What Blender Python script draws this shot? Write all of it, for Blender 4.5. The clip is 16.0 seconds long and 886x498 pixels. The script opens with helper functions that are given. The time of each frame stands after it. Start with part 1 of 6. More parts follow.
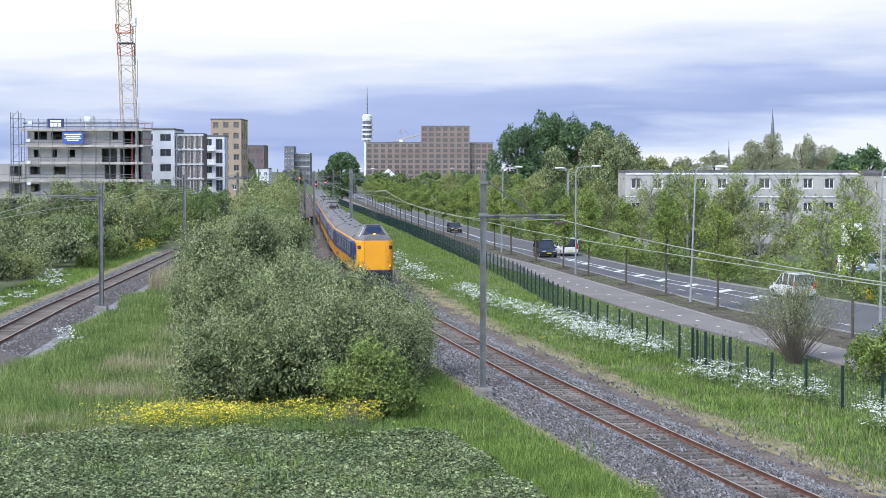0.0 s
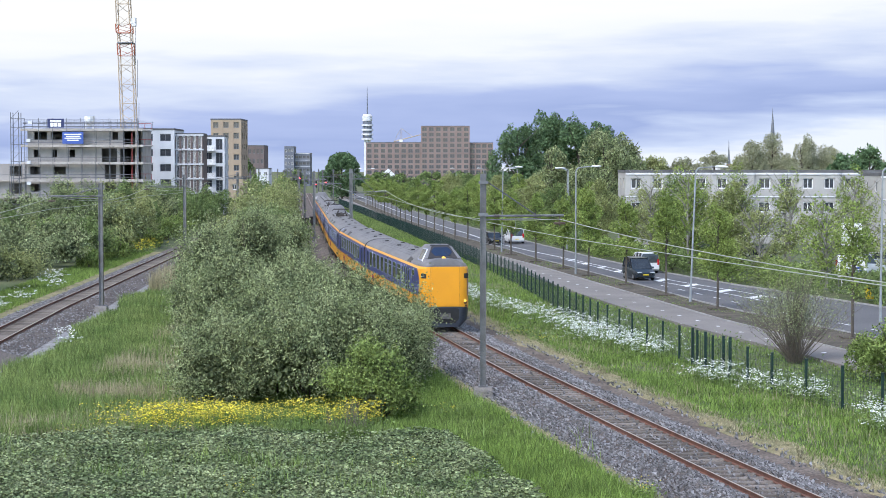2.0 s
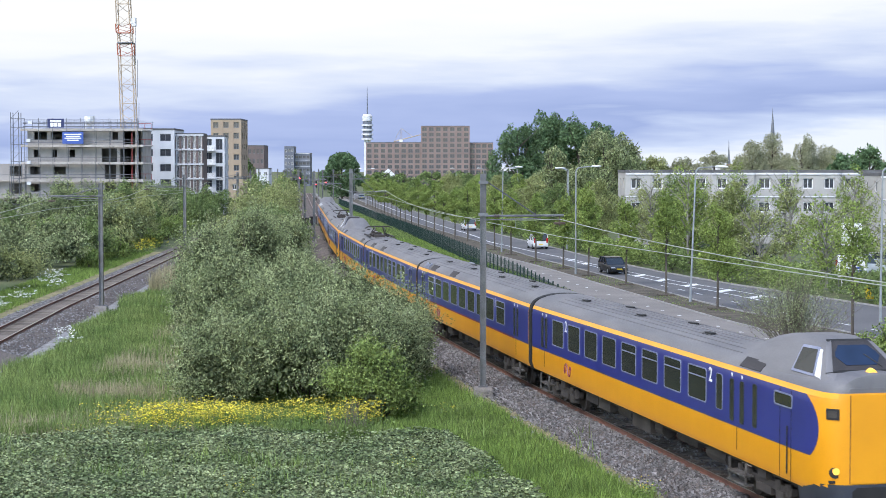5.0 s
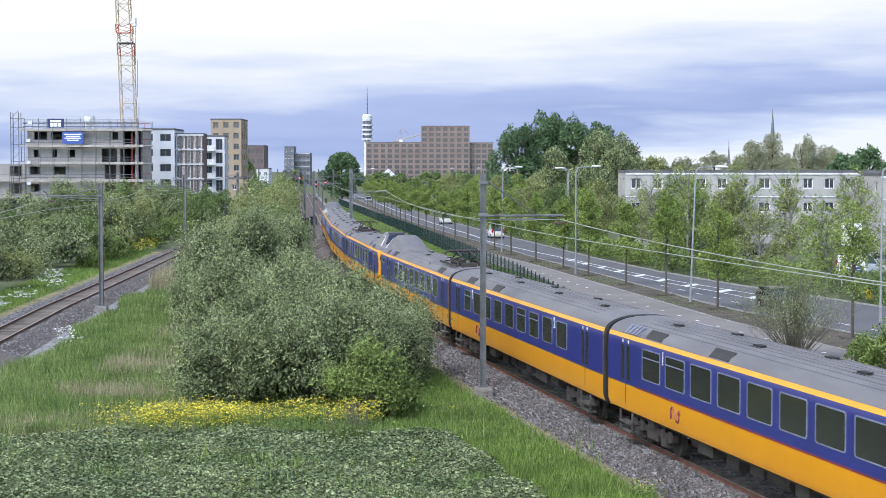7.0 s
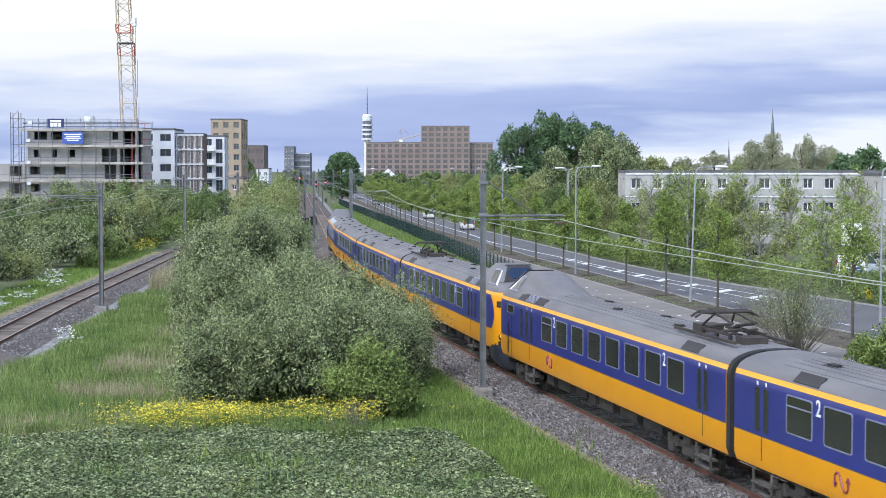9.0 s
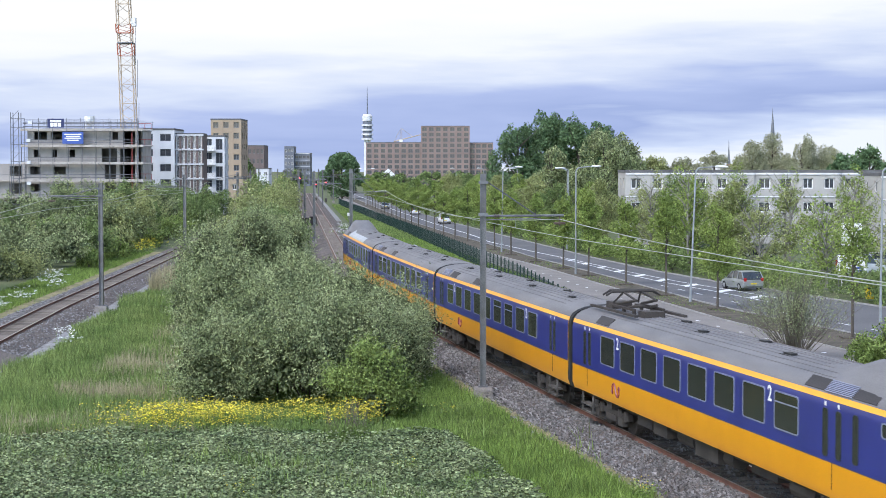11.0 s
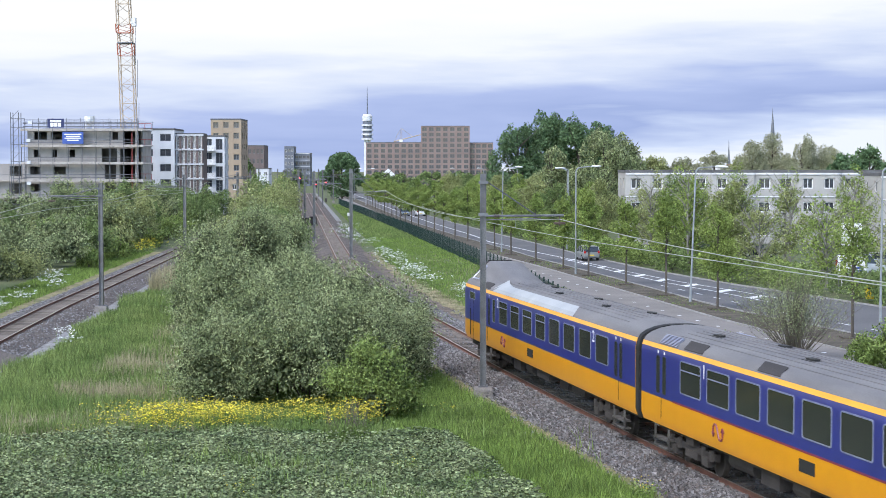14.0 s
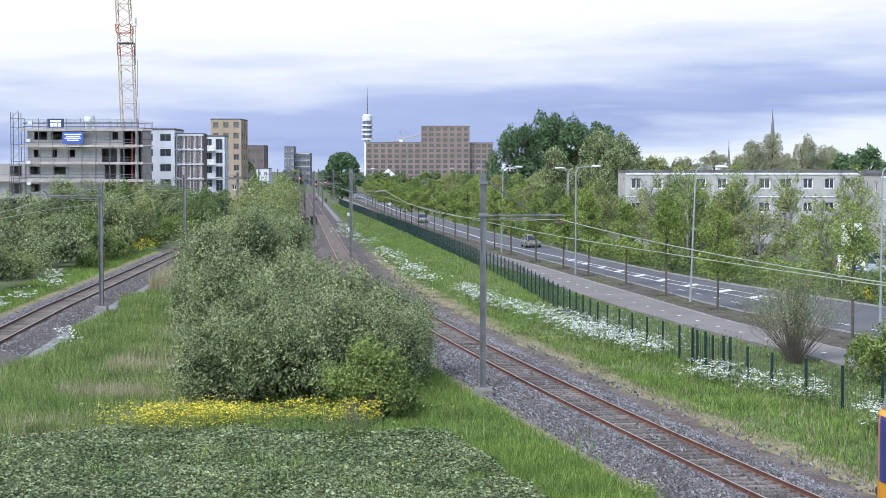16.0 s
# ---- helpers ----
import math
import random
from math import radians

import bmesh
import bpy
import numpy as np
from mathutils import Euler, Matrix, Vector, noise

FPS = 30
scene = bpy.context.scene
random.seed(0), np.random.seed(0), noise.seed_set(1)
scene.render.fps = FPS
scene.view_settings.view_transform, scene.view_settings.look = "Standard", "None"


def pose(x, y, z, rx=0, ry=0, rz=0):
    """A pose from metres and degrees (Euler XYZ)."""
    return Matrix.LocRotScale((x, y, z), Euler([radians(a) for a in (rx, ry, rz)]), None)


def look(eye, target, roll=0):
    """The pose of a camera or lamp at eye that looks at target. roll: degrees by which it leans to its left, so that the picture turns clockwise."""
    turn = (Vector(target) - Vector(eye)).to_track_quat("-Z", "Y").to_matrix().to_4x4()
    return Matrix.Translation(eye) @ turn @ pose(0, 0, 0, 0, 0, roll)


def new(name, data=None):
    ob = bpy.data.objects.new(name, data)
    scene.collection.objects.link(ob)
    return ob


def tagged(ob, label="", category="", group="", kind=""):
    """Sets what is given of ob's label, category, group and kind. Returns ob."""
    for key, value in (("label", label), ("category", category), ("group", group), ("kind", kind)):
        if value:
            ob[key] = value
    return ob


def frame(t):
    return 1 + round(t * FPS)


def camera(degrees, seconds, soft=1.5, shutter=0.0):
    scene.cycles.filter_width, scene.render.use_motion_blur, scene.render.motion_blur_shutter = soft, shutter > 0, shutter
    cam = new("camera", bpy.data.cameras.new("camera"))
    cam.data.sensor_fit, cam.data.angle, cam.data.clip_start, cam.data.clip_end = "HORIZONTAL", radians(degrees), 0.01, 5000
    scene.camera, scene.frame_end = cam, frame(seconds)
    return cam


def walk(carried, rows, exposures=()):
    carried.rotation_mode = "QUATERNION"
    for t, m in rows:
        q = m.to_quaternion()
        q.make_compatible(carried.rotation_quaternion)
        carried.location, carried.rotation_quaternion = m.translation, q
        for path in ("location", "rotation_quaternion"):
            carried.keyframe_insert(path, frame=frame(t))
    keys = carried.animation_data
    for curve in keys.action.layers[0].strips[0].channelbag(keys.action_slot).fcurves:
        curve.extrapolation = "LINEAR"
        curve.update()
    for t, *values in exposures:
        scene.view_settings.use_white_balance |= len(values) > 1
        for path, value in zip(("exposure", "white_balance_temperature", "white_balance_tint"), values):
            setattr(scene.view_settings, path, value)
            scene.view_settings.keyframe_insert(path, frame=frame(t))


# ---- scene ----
PITCH = 2.69
cam = camera(28.92, 16.0, soft=0.75, shutter=0.1)
EYE = (0.0, 0.0, 8.8)
walk(cam, [(0, pose(*EYE, 90 - PITCH)), (16, pose(*EYE, 90 - PITCH))])
scene.view_settings.exposure = 1.3

# ---- sky and sun ----
world = bpy.data.worlds.new("world")
scene.world = world
world.use_nodes = True
wn = world.node_tree
sky = wn.nodes.new("ShaderNodeTexSky")
sky.sky_type, sky.sun_disc, sky.sun_elevation, sky.sun_rotation = "NISHITA", False, radians(48), radians(215)
sky.air_density, sky.dust_density = 1.0, 0.6
wn.nodes["Background"].inputs["Strength"].default_value = 0.15
wn.links.new(sky.outputs["Color"], wn.nodes["Background"].inputs["Color"])
sun = new("sun", bpy.data.lights.new("sun", "SUN"))
sun.data.energy, sun.data.angle, sun.data.color = 1.5, radians(30), (1.0, 0.98, 0.97)
sun.matrix_world = look((-40, -57, 78), (0, 0, 0))

# ---- materials ----


def mat(name, c1, c2=None, rough=0.6, scale=3.0, metal=0.0, bump=0.0, bscale=40.0, var=0.0, spec=0.4, island=False, stretch=(1, 1, 1), fine=0.25):
    """Two noises (stains and grain) between two colours, bump, and a shift of value from piece to piece."""
    m = bpy.data.materials.new(name)
    m.use_nodes = True
    n, l = m.node_tree.nodes, m.node_tree.links
    b = n["Principled BSDF"]
    c2 = c2 or tuple(v * 0.75 for v in c1)
    co = n.new("ShaderNodeTexCoord")
    mp = n.new("ShaderNodeMapping")
    mp.inputs["Scale"].default_value = stretch
    l.new(co.outputs["Object"], mp.inputs["Vector"])
    a = n.new("ShaderNodeTexNoise")
    a.inputs["Scale"].default_value, a.inputs["Detail"].default_value = scale, 4
    f = n.new("ShaderNodeTexNoise")
    f.inputs["Scale"].default_value, f.inputs["Detail"].default_value = bscale, 3
    for t in (a, f):
        l.new(mp.outputs["Vector"], t.inputs["Vector"])
    mix = n.new("ShaderNodeMixRGB")
    mix.inputs["Color1"].default_value, mix.inputs["Color2"].default_value = (*c1, 1), (*c2, 1)
    rp = n.new("ShaderNodeMapRange")
    rp.inputs["From Min"].default_value, rp.inputs["From Max"].default_value = 0.35, 0.65
    l.new(a.outputs["Fac"], rp.inputs["Value"])
    l.new(rp.outputs["Result"], mix.inputs["Fac"])
    hs = n.new("ShaderNodeHueSaturation")
    l.new(mix.outputs["Color"], hs.inputs["Color"])
    va = n.new("ShaderNodeMapRange")
    va.inputs["To Min"].default_value, va.inputs["To Max"].default_value = 1 - fine, 1 + fine
    va.inputs["From Min"].default_value, va.inputs["From Max"].default_value = 0.3, 0.7
    l.new(f.outputs["Fac"], va.inputs["Value"])
    out = va.outputs["Result"]
    if var:
        src = n.new("ShaderNodeNewGeometry").outputs["Random Per Island"] if island else n.new("ShaderNodeObjectInfo").outputs["Random"]
        vb = n.new("ShaderNodeMapRange")
        vb.inputs["To Min"].default_value, vb.inputs["To Max"].default_value = 1 - var, 1 + var
        l.new(src, vb.inputs["Value"])
        mu = n.new("ShaderNodeMath")
        mu.operation = "MULTIPLY"
        l.new(out, mu.inputs[0])
        l.new(vb.outputs["Result"], mu.inputs[1])
        out = mu.outputs[0]
    l.new(out, hs.inputs["Value"])
    l.new(hs.outputs["Color"], b.inputs["Base Color"])
    b.inputs["Roughness"].default_value, b.inputs["Metallic"].default_value = rough, metal
    b.inputs["Specular IOR Level"].default_value = spec
    if bump:
        bp = n.new("ShaderNodeBump")
        bp.inputs["Strength"].default_value, bp.inputs["Distance"].default_value = bump, 0.05
        l.new(f.outputs["Fac"], bp.inputs["Height"])
        l.new(bp.outputs["Normal"], b.inputs["Normal"])
    return m


def leaf_mat(name, c1, c2, var=0.4, scale=0.5, trans=0.25):
    m = mat(name, c1, c2, rough=0.65, scale=scale, var=var, island=True, spec=0.25, fine=0.3, bscale=5.0)
    n, l = m.node_tree.nodes, m.node_tree.links
    b, out = n["Principled BSDF"], n["Material Output"]
    tr = n.new("ShaderNodeBsdfTranslucent")
    l.new(b.inputs["Base Color"].links[0].from_socket, tr.inputs["Color"])
    mx = n.new("ShaderNodeMixShader")
    mx.inputs[0].default_value = trans
    l.new(b.outputs[0], mx.inputs[1])
    l.new(tr.outputs[0], mx.inputs[2])
    l.new(mx.outputs[0], out.inputs["Surface"])
    return m


def glow(name, c, strength):
    m = bpy.data.materials.new(name)
    m.use_nodes = True
    b = m.node_tree.nodes["Principled BSDF"]
    b.inputs["Base Color"].default_value = (*c, 1)
    b.inputs["Emission Color"].default_value, b.inputs["Emission Strength"].default_value = (*c, 1), strength
    return m


M = dict(
    grass=mat("grass_ground", (0.06, 0.085, 0.028), (0.10, 0.11, 0.048), 0.9, 0.25, bump=0.6, bscale=6, fine=0.4),
    drygrass=mat("dry_grass", (0.29, 0.235, 0.135), (0.12, 0.125, 0.05), 0.9, 1.3, bump=0.5, bscale=9, fine=0.4),
    ballast=mat("ballast", (0.125, 0.105, 0.095), (0.075, 0.058, 0.05), 0.9, 0.35, bump=1.0, bscale=14, fine=0.65),
    stone=mat("ballast_stone", (0.24, 0.23, 0.232), (0.15, 0.14, 0.138), 0.85, 0.5, var=0.6, island=True),
    cinder=mat("cinder_path", (0.155, 0.125, 0.105), (0.095, 0.07, 0.055), 0.95, 0.9, bump=0.8, bscale=9, fine=0.55),
    gravel=mat("pale_gravel", (0.24, 0.235, 0.235), (0.17, 0.165, 0.16), 0.95, 0.9, bump=0.6, bscale=10, fine=0.35),
    rail=mat("rail_rust", (0.17, 0.077, 0.053), (0.105, 0.052, 0.04), 0.7, 2, metal=0.2, bump=0.1),
    railtop=mat("rail_polished", (0.52, 0.48, 0.47), (0.36, 0.31, 0.29), 0.32, 2, metal=0.9),
    sleeper=mat("sleeper_wood", (0.21, 0.18, 0.155), (0.11, 0.09, 0.078), 0.85, 2, var=0.35, bump=0.5, bscale=20, stretch=(1, 6, 1)),
    asphalt=mat("asphalt", (0.115, 0.112, 0.116), (0.092, 0.09, 0.094), 0.8, 0.25, bump=0.15, bscale=30, fine=0.15),
    pathway=mat("cycle_path", (0.205, 0.185, 0.172), (0.16, 0.146, 0.137), 0.9, 0.3, bump=0.15, bscale=30, fine=0.15),
    soil=mat("soil", (0.105, 0.085, 0.066), (0.05, 0.045, 0.032), 0.95, 1.1, bump=0.9, bscale=8, fine=0.4),
    kerb=mat("kerb_concrete", (0.32, 0.31, 0.30), None, 0.9, 2),
    white=mat("road_paint", (0.75, 0.75, 0.75), (0.6, 0.6, 0.6), 0.7, 1.5),
    galv=mat("galvanised_steel", (0.19, 0.19, 0.205), (0.12, 0.118, 0.12), 0.42, 1.2, metal=0.6, bump=0.05),
    steel=mat("dull_steel", (0.20, 0.21, 0.23), (0.13, 0.13, 0.14), 0.5, 2, metal=0.5),
    concrete=mat("concrete", (0.24, 0.22, 0.205), (0.17, 0.155, 0.145), 0.9, 1.5, bump=0.3, bscale=20),
    wire=mat("cable_copper", (0.42, 0.44, 0.38), (0.32, 0.36, 0.30), 0.5, 1, metal=0.3),
    insul=mat("insulator", (0.10, 0.07, 0.06), None, 0.3, 3),
    fence=mat("green_fence_paint", (0.008, 0.030, 0.024), (0.007, 0.022, 0.019), 0.5, 1),
    lamp=mat("lamp_post_paint", (0.29, 0.31, 0.33), (0.23, 0.25, 0.265), 0.5, 1.5, metal=0.3),
    lamphead=mat("lamp_head", (0.72, 0.74, 0.76), None, 0.4, 3),
    yellow=mat("train_yellow", (0.70, 0.298, 0.010), (0.65, 0.272, 0.010), 0.32, 0.7, spec=0.5, fine=0.05),
    blue=mat("train_blue", (0.026, 0.032, 0.185), (0.021, 0.026, 0.15), 0.32, 0.7, spec=0.5, fine=0.05),
    orange=mat("train_stripe", (0.84, 0.37, 0.03), (0.78, 0.33, 0.025), 0.35, 1, fine=0.05),
    roof=mat("train_roof_grey", (0.165, 0.16, 0.165), (0.12, 0.117, 0.125), 0.6, 0.8, bump=0.08, fine=0.15, stretch=(0.4, 2, 2)),
    roofnew=mat("train_roof_pale", (0.36, 0.38, 0.40), (0.30, 0.32, 0.345), 0.45, 1, fine=0.08),
    glass=mat("tinted_glass", (0.022, 0.024, 0.023), (0.034, 0.036, 0.033), 0.14, 0.6, spec=0.32, fine=0.05),
    glassblue=mat("windscreen_glass", (0.02, 0.035, 0.075), (0.012, 0.02, 0.04), 0.12, 0.6, spec=0.35, fine=0.05),
    alu=mat("window_frame", (0.30, 0.32, 0.42), (0.22, 0.24, 0.34), 0.4, 3, metal=0.4),
    skirt=mat("skirt_grey", (0.036, 0.043, 0.06), (0.026, 0.03, 0.042), 0.45, 1),
    under=mat("underframe_grime", (0.050, 0.042, 0.038), (0.03, 0.026, 0.025), 0.85, 1.5, bump=0.2),
    underlt=mat("equipment_box", (0.05, 0.044, 0.04), (0.026, 0.022, 0.02), 0.75, 1.5),
    black=mat("black_rubber", (0.012, 0.012, 0.013), (0.02, 0.02, 0.02), 0.7, 2),
    smoke=mat("smoked_cover", (0.035, 0.033, 0.036), (0.05, 0.046, 0.048), 0.6, 1, spec=0.2),
    stepsteel=mat("step_steel", (0.15, 0.145, 0.14), (0.05, 0.044, 0.04), 0.55, 3, metal=0.3),
    logo=mat("logo_red", (0.20, 0.03, 0.06), None, 0.4, 3),
    decal=mat("white_decal", (0.8, 0.8, 0.82), None, 0.4, 3),
    red_glow=glow("red_lamp", (1.0, 0.03, 0.04), 6.0),
    head_glow=glow("headlamp", (1.0, 0.50, 0.07), 0.3),
)

# ---- mesh tools ----


class Geo:
    """Collects vertices and faces for one mesh."""

    def __init__(self):
        self.v, self.f = [], []

    def box(self, x0, x1, y0, y1, z0, z1, m=None):
        k = len(self.v)
        pts = [Vector((x, y, z)) for z in (z0, z1) for x, y in ((x0, y0), (x1, y0), (x1, y1), (x0, y1))]
        self.v += [tuple(m @ p) if m else tuple(p) for p in pts]
        self.f += [tuple(k + i for i in q) for q in ((3, 2, 1, 0), (4, 5, 6, 7), (0, 1, 5, 4), (1, 2, 6, 5), (2, 3, 7, 6), (3, 0, 4, 7))]
        return self

    def bar(self, p, q, r0, r1=None, n=6):
        p, q = Vector(p), Vector(q)
        r1 = r0 if r1 is None else r1
        d = (q - p).normalized()
        u = d.orthogonal().normalized()
        w = d.cross(u)
        k = len(self.v)
        for c, r in ((p, r0), (q, r1)):
            for i in range(n):
                a = 2 * math.pi * i / n
                self.v.append(tuple(c + r * (math.cos(a) * u + math.sin(a) * w)))
        self.f += [(k + i, k + (i + 1) % n, k + n + (i + 1) % n, k + n + i) for i in range(n)]
        self.f += [tuple(k + i for i in reversed(range(n))), tuple(k + n + i for i in range(n))]
        return self

    def loft(self, rings, close=True, caps=True):
        k, n = len(self.v), len(rings[0])
        for r in rings:
            self.v += [tuple(p) for p in r]
        for a in range(len(rings) - 1):
            for i in range(n if close else n - 1):
                j = (i + 1) % n
                self.f.append((k + a * n + i, k + a * n + j, k + (a + 1) * n + j, k + (a + 1) * n + i))
        if caps:
            self.f += [tuple(k + i for i in reversed(range(n))), tuple(k + (len(rings) - 1) * n + i for i in range(n))]
        return self

    def mesh(self, name, material, smooth=False):
        me = bpy.data.meshes.new(name)
        me.from_pydata(self.v, [], self.f)
        for m in material if isinstance(material, (list, tuple)) else [material]:
            me.materials.append(m)
        if smooth:
            me.shade_smooth()
            me.set_sharp_from_angle(angle=radians(40))
        return me

    def ob(self, name, material, parent=None, label="", smooth=False):
        o = new(name, self.mesh(name, material, smooth))
        o.parent = parent
        if label:
            o["label"] = label
        return o


def cloud(name, quads, material, parent=None):
    """A mesh of many free four-cornered leaves or three-cornered blades, from an array (n, corners, 3)."""
    n, c, _ = quads.shape
    me = bpy.data.meshes.new(name)
    me.vertices.add(n * c)
    me.loops.add(n * c)
    me.polygons.add(n)
    me.vertices.foreach_set("co", quads.astype(np.float32).ravel())
    me.loops.foreach_set("vertex_index", np.arange(n * c, dtype=np.int32))
    me.polygons.foreach_set("loop_start", np.arange(0, n * c, c, dtype=np.int32))
    me.update(calc_edges=True)
    me.materials.append(material)
    o = new(name, me)
    o.parent = parent
    return o


def place(name, me, parent, m=None, label=""):
    o = new(name, me)
    o.parent = parent
    if m:
        o.matrix_basis = m
    if label:
        o["label"] = label
    return o


# ---- the plan: lines of track, road, path and fence, as x for a given y ----
G0 = -0.5


def track_x(y):
    return -10.13 - 0.0865 * (y - 173.6) if y > 173.6 else 5.15774e-4 * y * y - 0.265569 * y + 20.42633


def along(table):
    ys, xs = zip(*sorted(table.items()))
    return lambda y: float(np.interp(y, ys, xs))


left_x = along({0: -17.4, 40: -20.2, 88: -23.4, 110: -24.85, 130: -25.75, 157: -27.0, 187: -28.4, 207: -29.2, 260: -32.3, 330: -36.6, 420: -42.6, 520: -47.6, 620: -51.5})
road_near = along({-60: 62, 20: 42, 60: 32, 75: 27.8, 92: 23.6, 108.6: 19.4, 115: 18.1, 132: 15.9, 149: 13.5, 162: 11.6, 175: 9.6, 194: 7.4, 235: 1.8, 291: -4.8, 373: -12.8, 467: -21.5, 640: -38, 900: -60})
road_far = along({-60: 84, 20: 62, 60: 48, 92: 37, 110: 30, 126: 25.6, 135: 23, 152: 19.2, 175: 15.5, 209: 11.4, 229: 8.8, 291: 1.5, 373: -7, 467: -15.5, 640: -31, 900: -53})
road_mid = along({-60: 72, 20: 51, 60: 39, 92: 29.8, 115: 24.5, 129: 21.4, 138: 19, 152: 16.3, 176: 12.5, 188: 10.3, 215: 5.8, 235: 4.2, 291: -2.0, 373: -10.1, 467: -18.6, 640: -34.5, 900: -56.5})
path_near = along({40: 27, 75: 19.6, 85: 17.8, 97: 15.0, 106: 13.3, 113: 12.0, 130: 9.5, 146: 7.7, 167: 4.6, 235: -3.4, 291: -9.8, 373: -17.8, 467: -27, 640: -43})
path_far = along({40: 30.5, 75: 22.4, 85: 20.4, 92: 19.1, 101: 17.3, 107: 16.4, 118: 14.9, 138: 12.1, 162.5: 8.7, 184: 5.0, 235: -0.8, 291: -7.3, 373: -15.3, 467: -24.5, 640: -41})
fence_x = along({30: 29, 45: 23.4, 57: 18.9, 65.5: 15.4, 71.4: 13.1, 80: 11.9, 90: 9.9, 96: 8.9, 111: 7.6, 125: 6.7, 137.5: 5.9, 151: 4.6, 172: 2.5, 208: -1.2, 262: -7.2, 416: -24.5, 640: -46})


def setting(ob, label, category):
    return tagged(ob, label, category, kind="structure")


def jag(y):
    return 0.55 * noise.noise((y * 0.35, 3.1, 0)) + 0.35 * noise.noise((y * 1.1, 7.7, 0))


def strip(name, y0, y1, xa, xb, z, material, label, category, step=4.0, za=None, skirt=0.25):
    """A band of ground between two lines, with sides that go down into the soil."""
    g, ys = Geo(), np.arange(y0, y1 + step, step)
    g.loft([[(xa(y), y, z - skirt), (xa(y), y, z if za is None else za), (xb(y), y, z), (xb(y), y, z - skirt)] for y in ys], close=False, caps=False)
    return setting(g.ob(name, material), label, category)


# ---- ground: one sheet to the horizon ----
def ground():
    xs = np.concatenate([[-4000, -1500, -600, -250], np.arange(-120, 121, 4.0), [250, 600, 1500, 4000]])
    ys = np.concatenate([[-800, -200, -50], np.arange(0, 300, 4.0), [340, 400, 500, 700, 1000, 1600, 2600, 4600]])
    g = Geo()
    g.loft([[(x, y, G0 - 0.06 + 0.10 * noise.noise((x * 0.13, y * 0.13, 0))) for x in xs] for y in ys], close=False, caps=False)
    setting(g.ob("ground", M["grass"], smooth=True), "rough green grassland beside the railway", "ground")


ground()
strip("road", -60, 700, road_near, road_far, -0.40, M["asphalt"], "dark grey asphalt road with white markings", "road")
strip("pavement", 40, 600, path_near, path_far, -0.39, M["pathway"], "brownish grey paved cycle path along the fence", "pavement")
strip("verge", 40, 600, lambda y: path_far(y) + 0.1, lambda y: road_near(y) - 0.12, -0.36, M["soil"], "bare earth verge with young trees", "verge")
for k, (fx, w) in enumerate(((lambda y: road_near(y) - 0.1, 0.13), (lambda y: road_far(y), 0.13), (lambda y: path_far(y), 0.09))):
    strip(f"kerb_{k + 1}", 40, 600, fx, lambda y, fx=fx, w=w: fx(y) + w, -0.30, M["kerb"], "grey concrete kerb", "kerb", step=8)


def marking(name, y0, y1, fx, w, label):
    g, ys = Geo(), np.linspace(y0, y1, max(2, int(abs(y1 - y0) / 5) + 1))
    g.loft([[(fx(y) - w / 2, y, -0.394), (fx(y) + w / 2, y, -0.394)] for y in ys], close=False, caps=False)
    return setting(g.ob(name, M["white"]), label, "marking")


marking("solid_line", 176, 640, road_mid, 0.20, "white solid centre line")
marking("island_line", 118, 176, lambda y: road_mid(y) + (176 - y) * 0.012, 0.15, "white solid line of a painted island")
marking("island_line", 118, 176, lambda y: road_mid(y) - 0.45 - (176 - y) * 0.016, 0.15, "white solid line of a painted island")
for y in np.arange(122, 174, 6.2):
    g = Geo()
    x = road_mid(y)
    wide = 0.35 + (176 - y) * 0.012
    g.loft([[(x - 0.35 - wide * 0.9, y - 1.3, -0.392), (x + wide * 0.3, y + 0.9, -0.392)], [(x - 0.35 - wide * 0.9, y + 0.3, -0.392), (x + wide * 0.3, y + 2.5, -0.392)]], close=False, caps=False)
    setting(g.ob("hatch_marking", M["white"]), "white slanted island marking", "marking")
for y in np.arange(84, 136, 4.1):
    marking("lane_dash", y, y + 1.6, lambda y: road_near(y) * 0.62 + road_mid(y) * 0.38, 0.16, "white lane dash")
for y in np.arange(78, 240, 3.6):
    marking("path_dash", y, y + 0.35, lambda y: (path_near(y) + path_far(y)) / 2, 0.2, "worn white dash on the cycle path").location.z = 0.008


# ---- tracks ----
def frame_of(fx, y):
    """Point, direction towards the camera and sideways direction of a line x = fx(y)."""
    d = Vector((fx(y - 0.5) - fx(y + 0.5), -1, 0)).normalized()
    return Vector((fx(y), y, 0)), d, Vector((-d.y, d.x, 0))


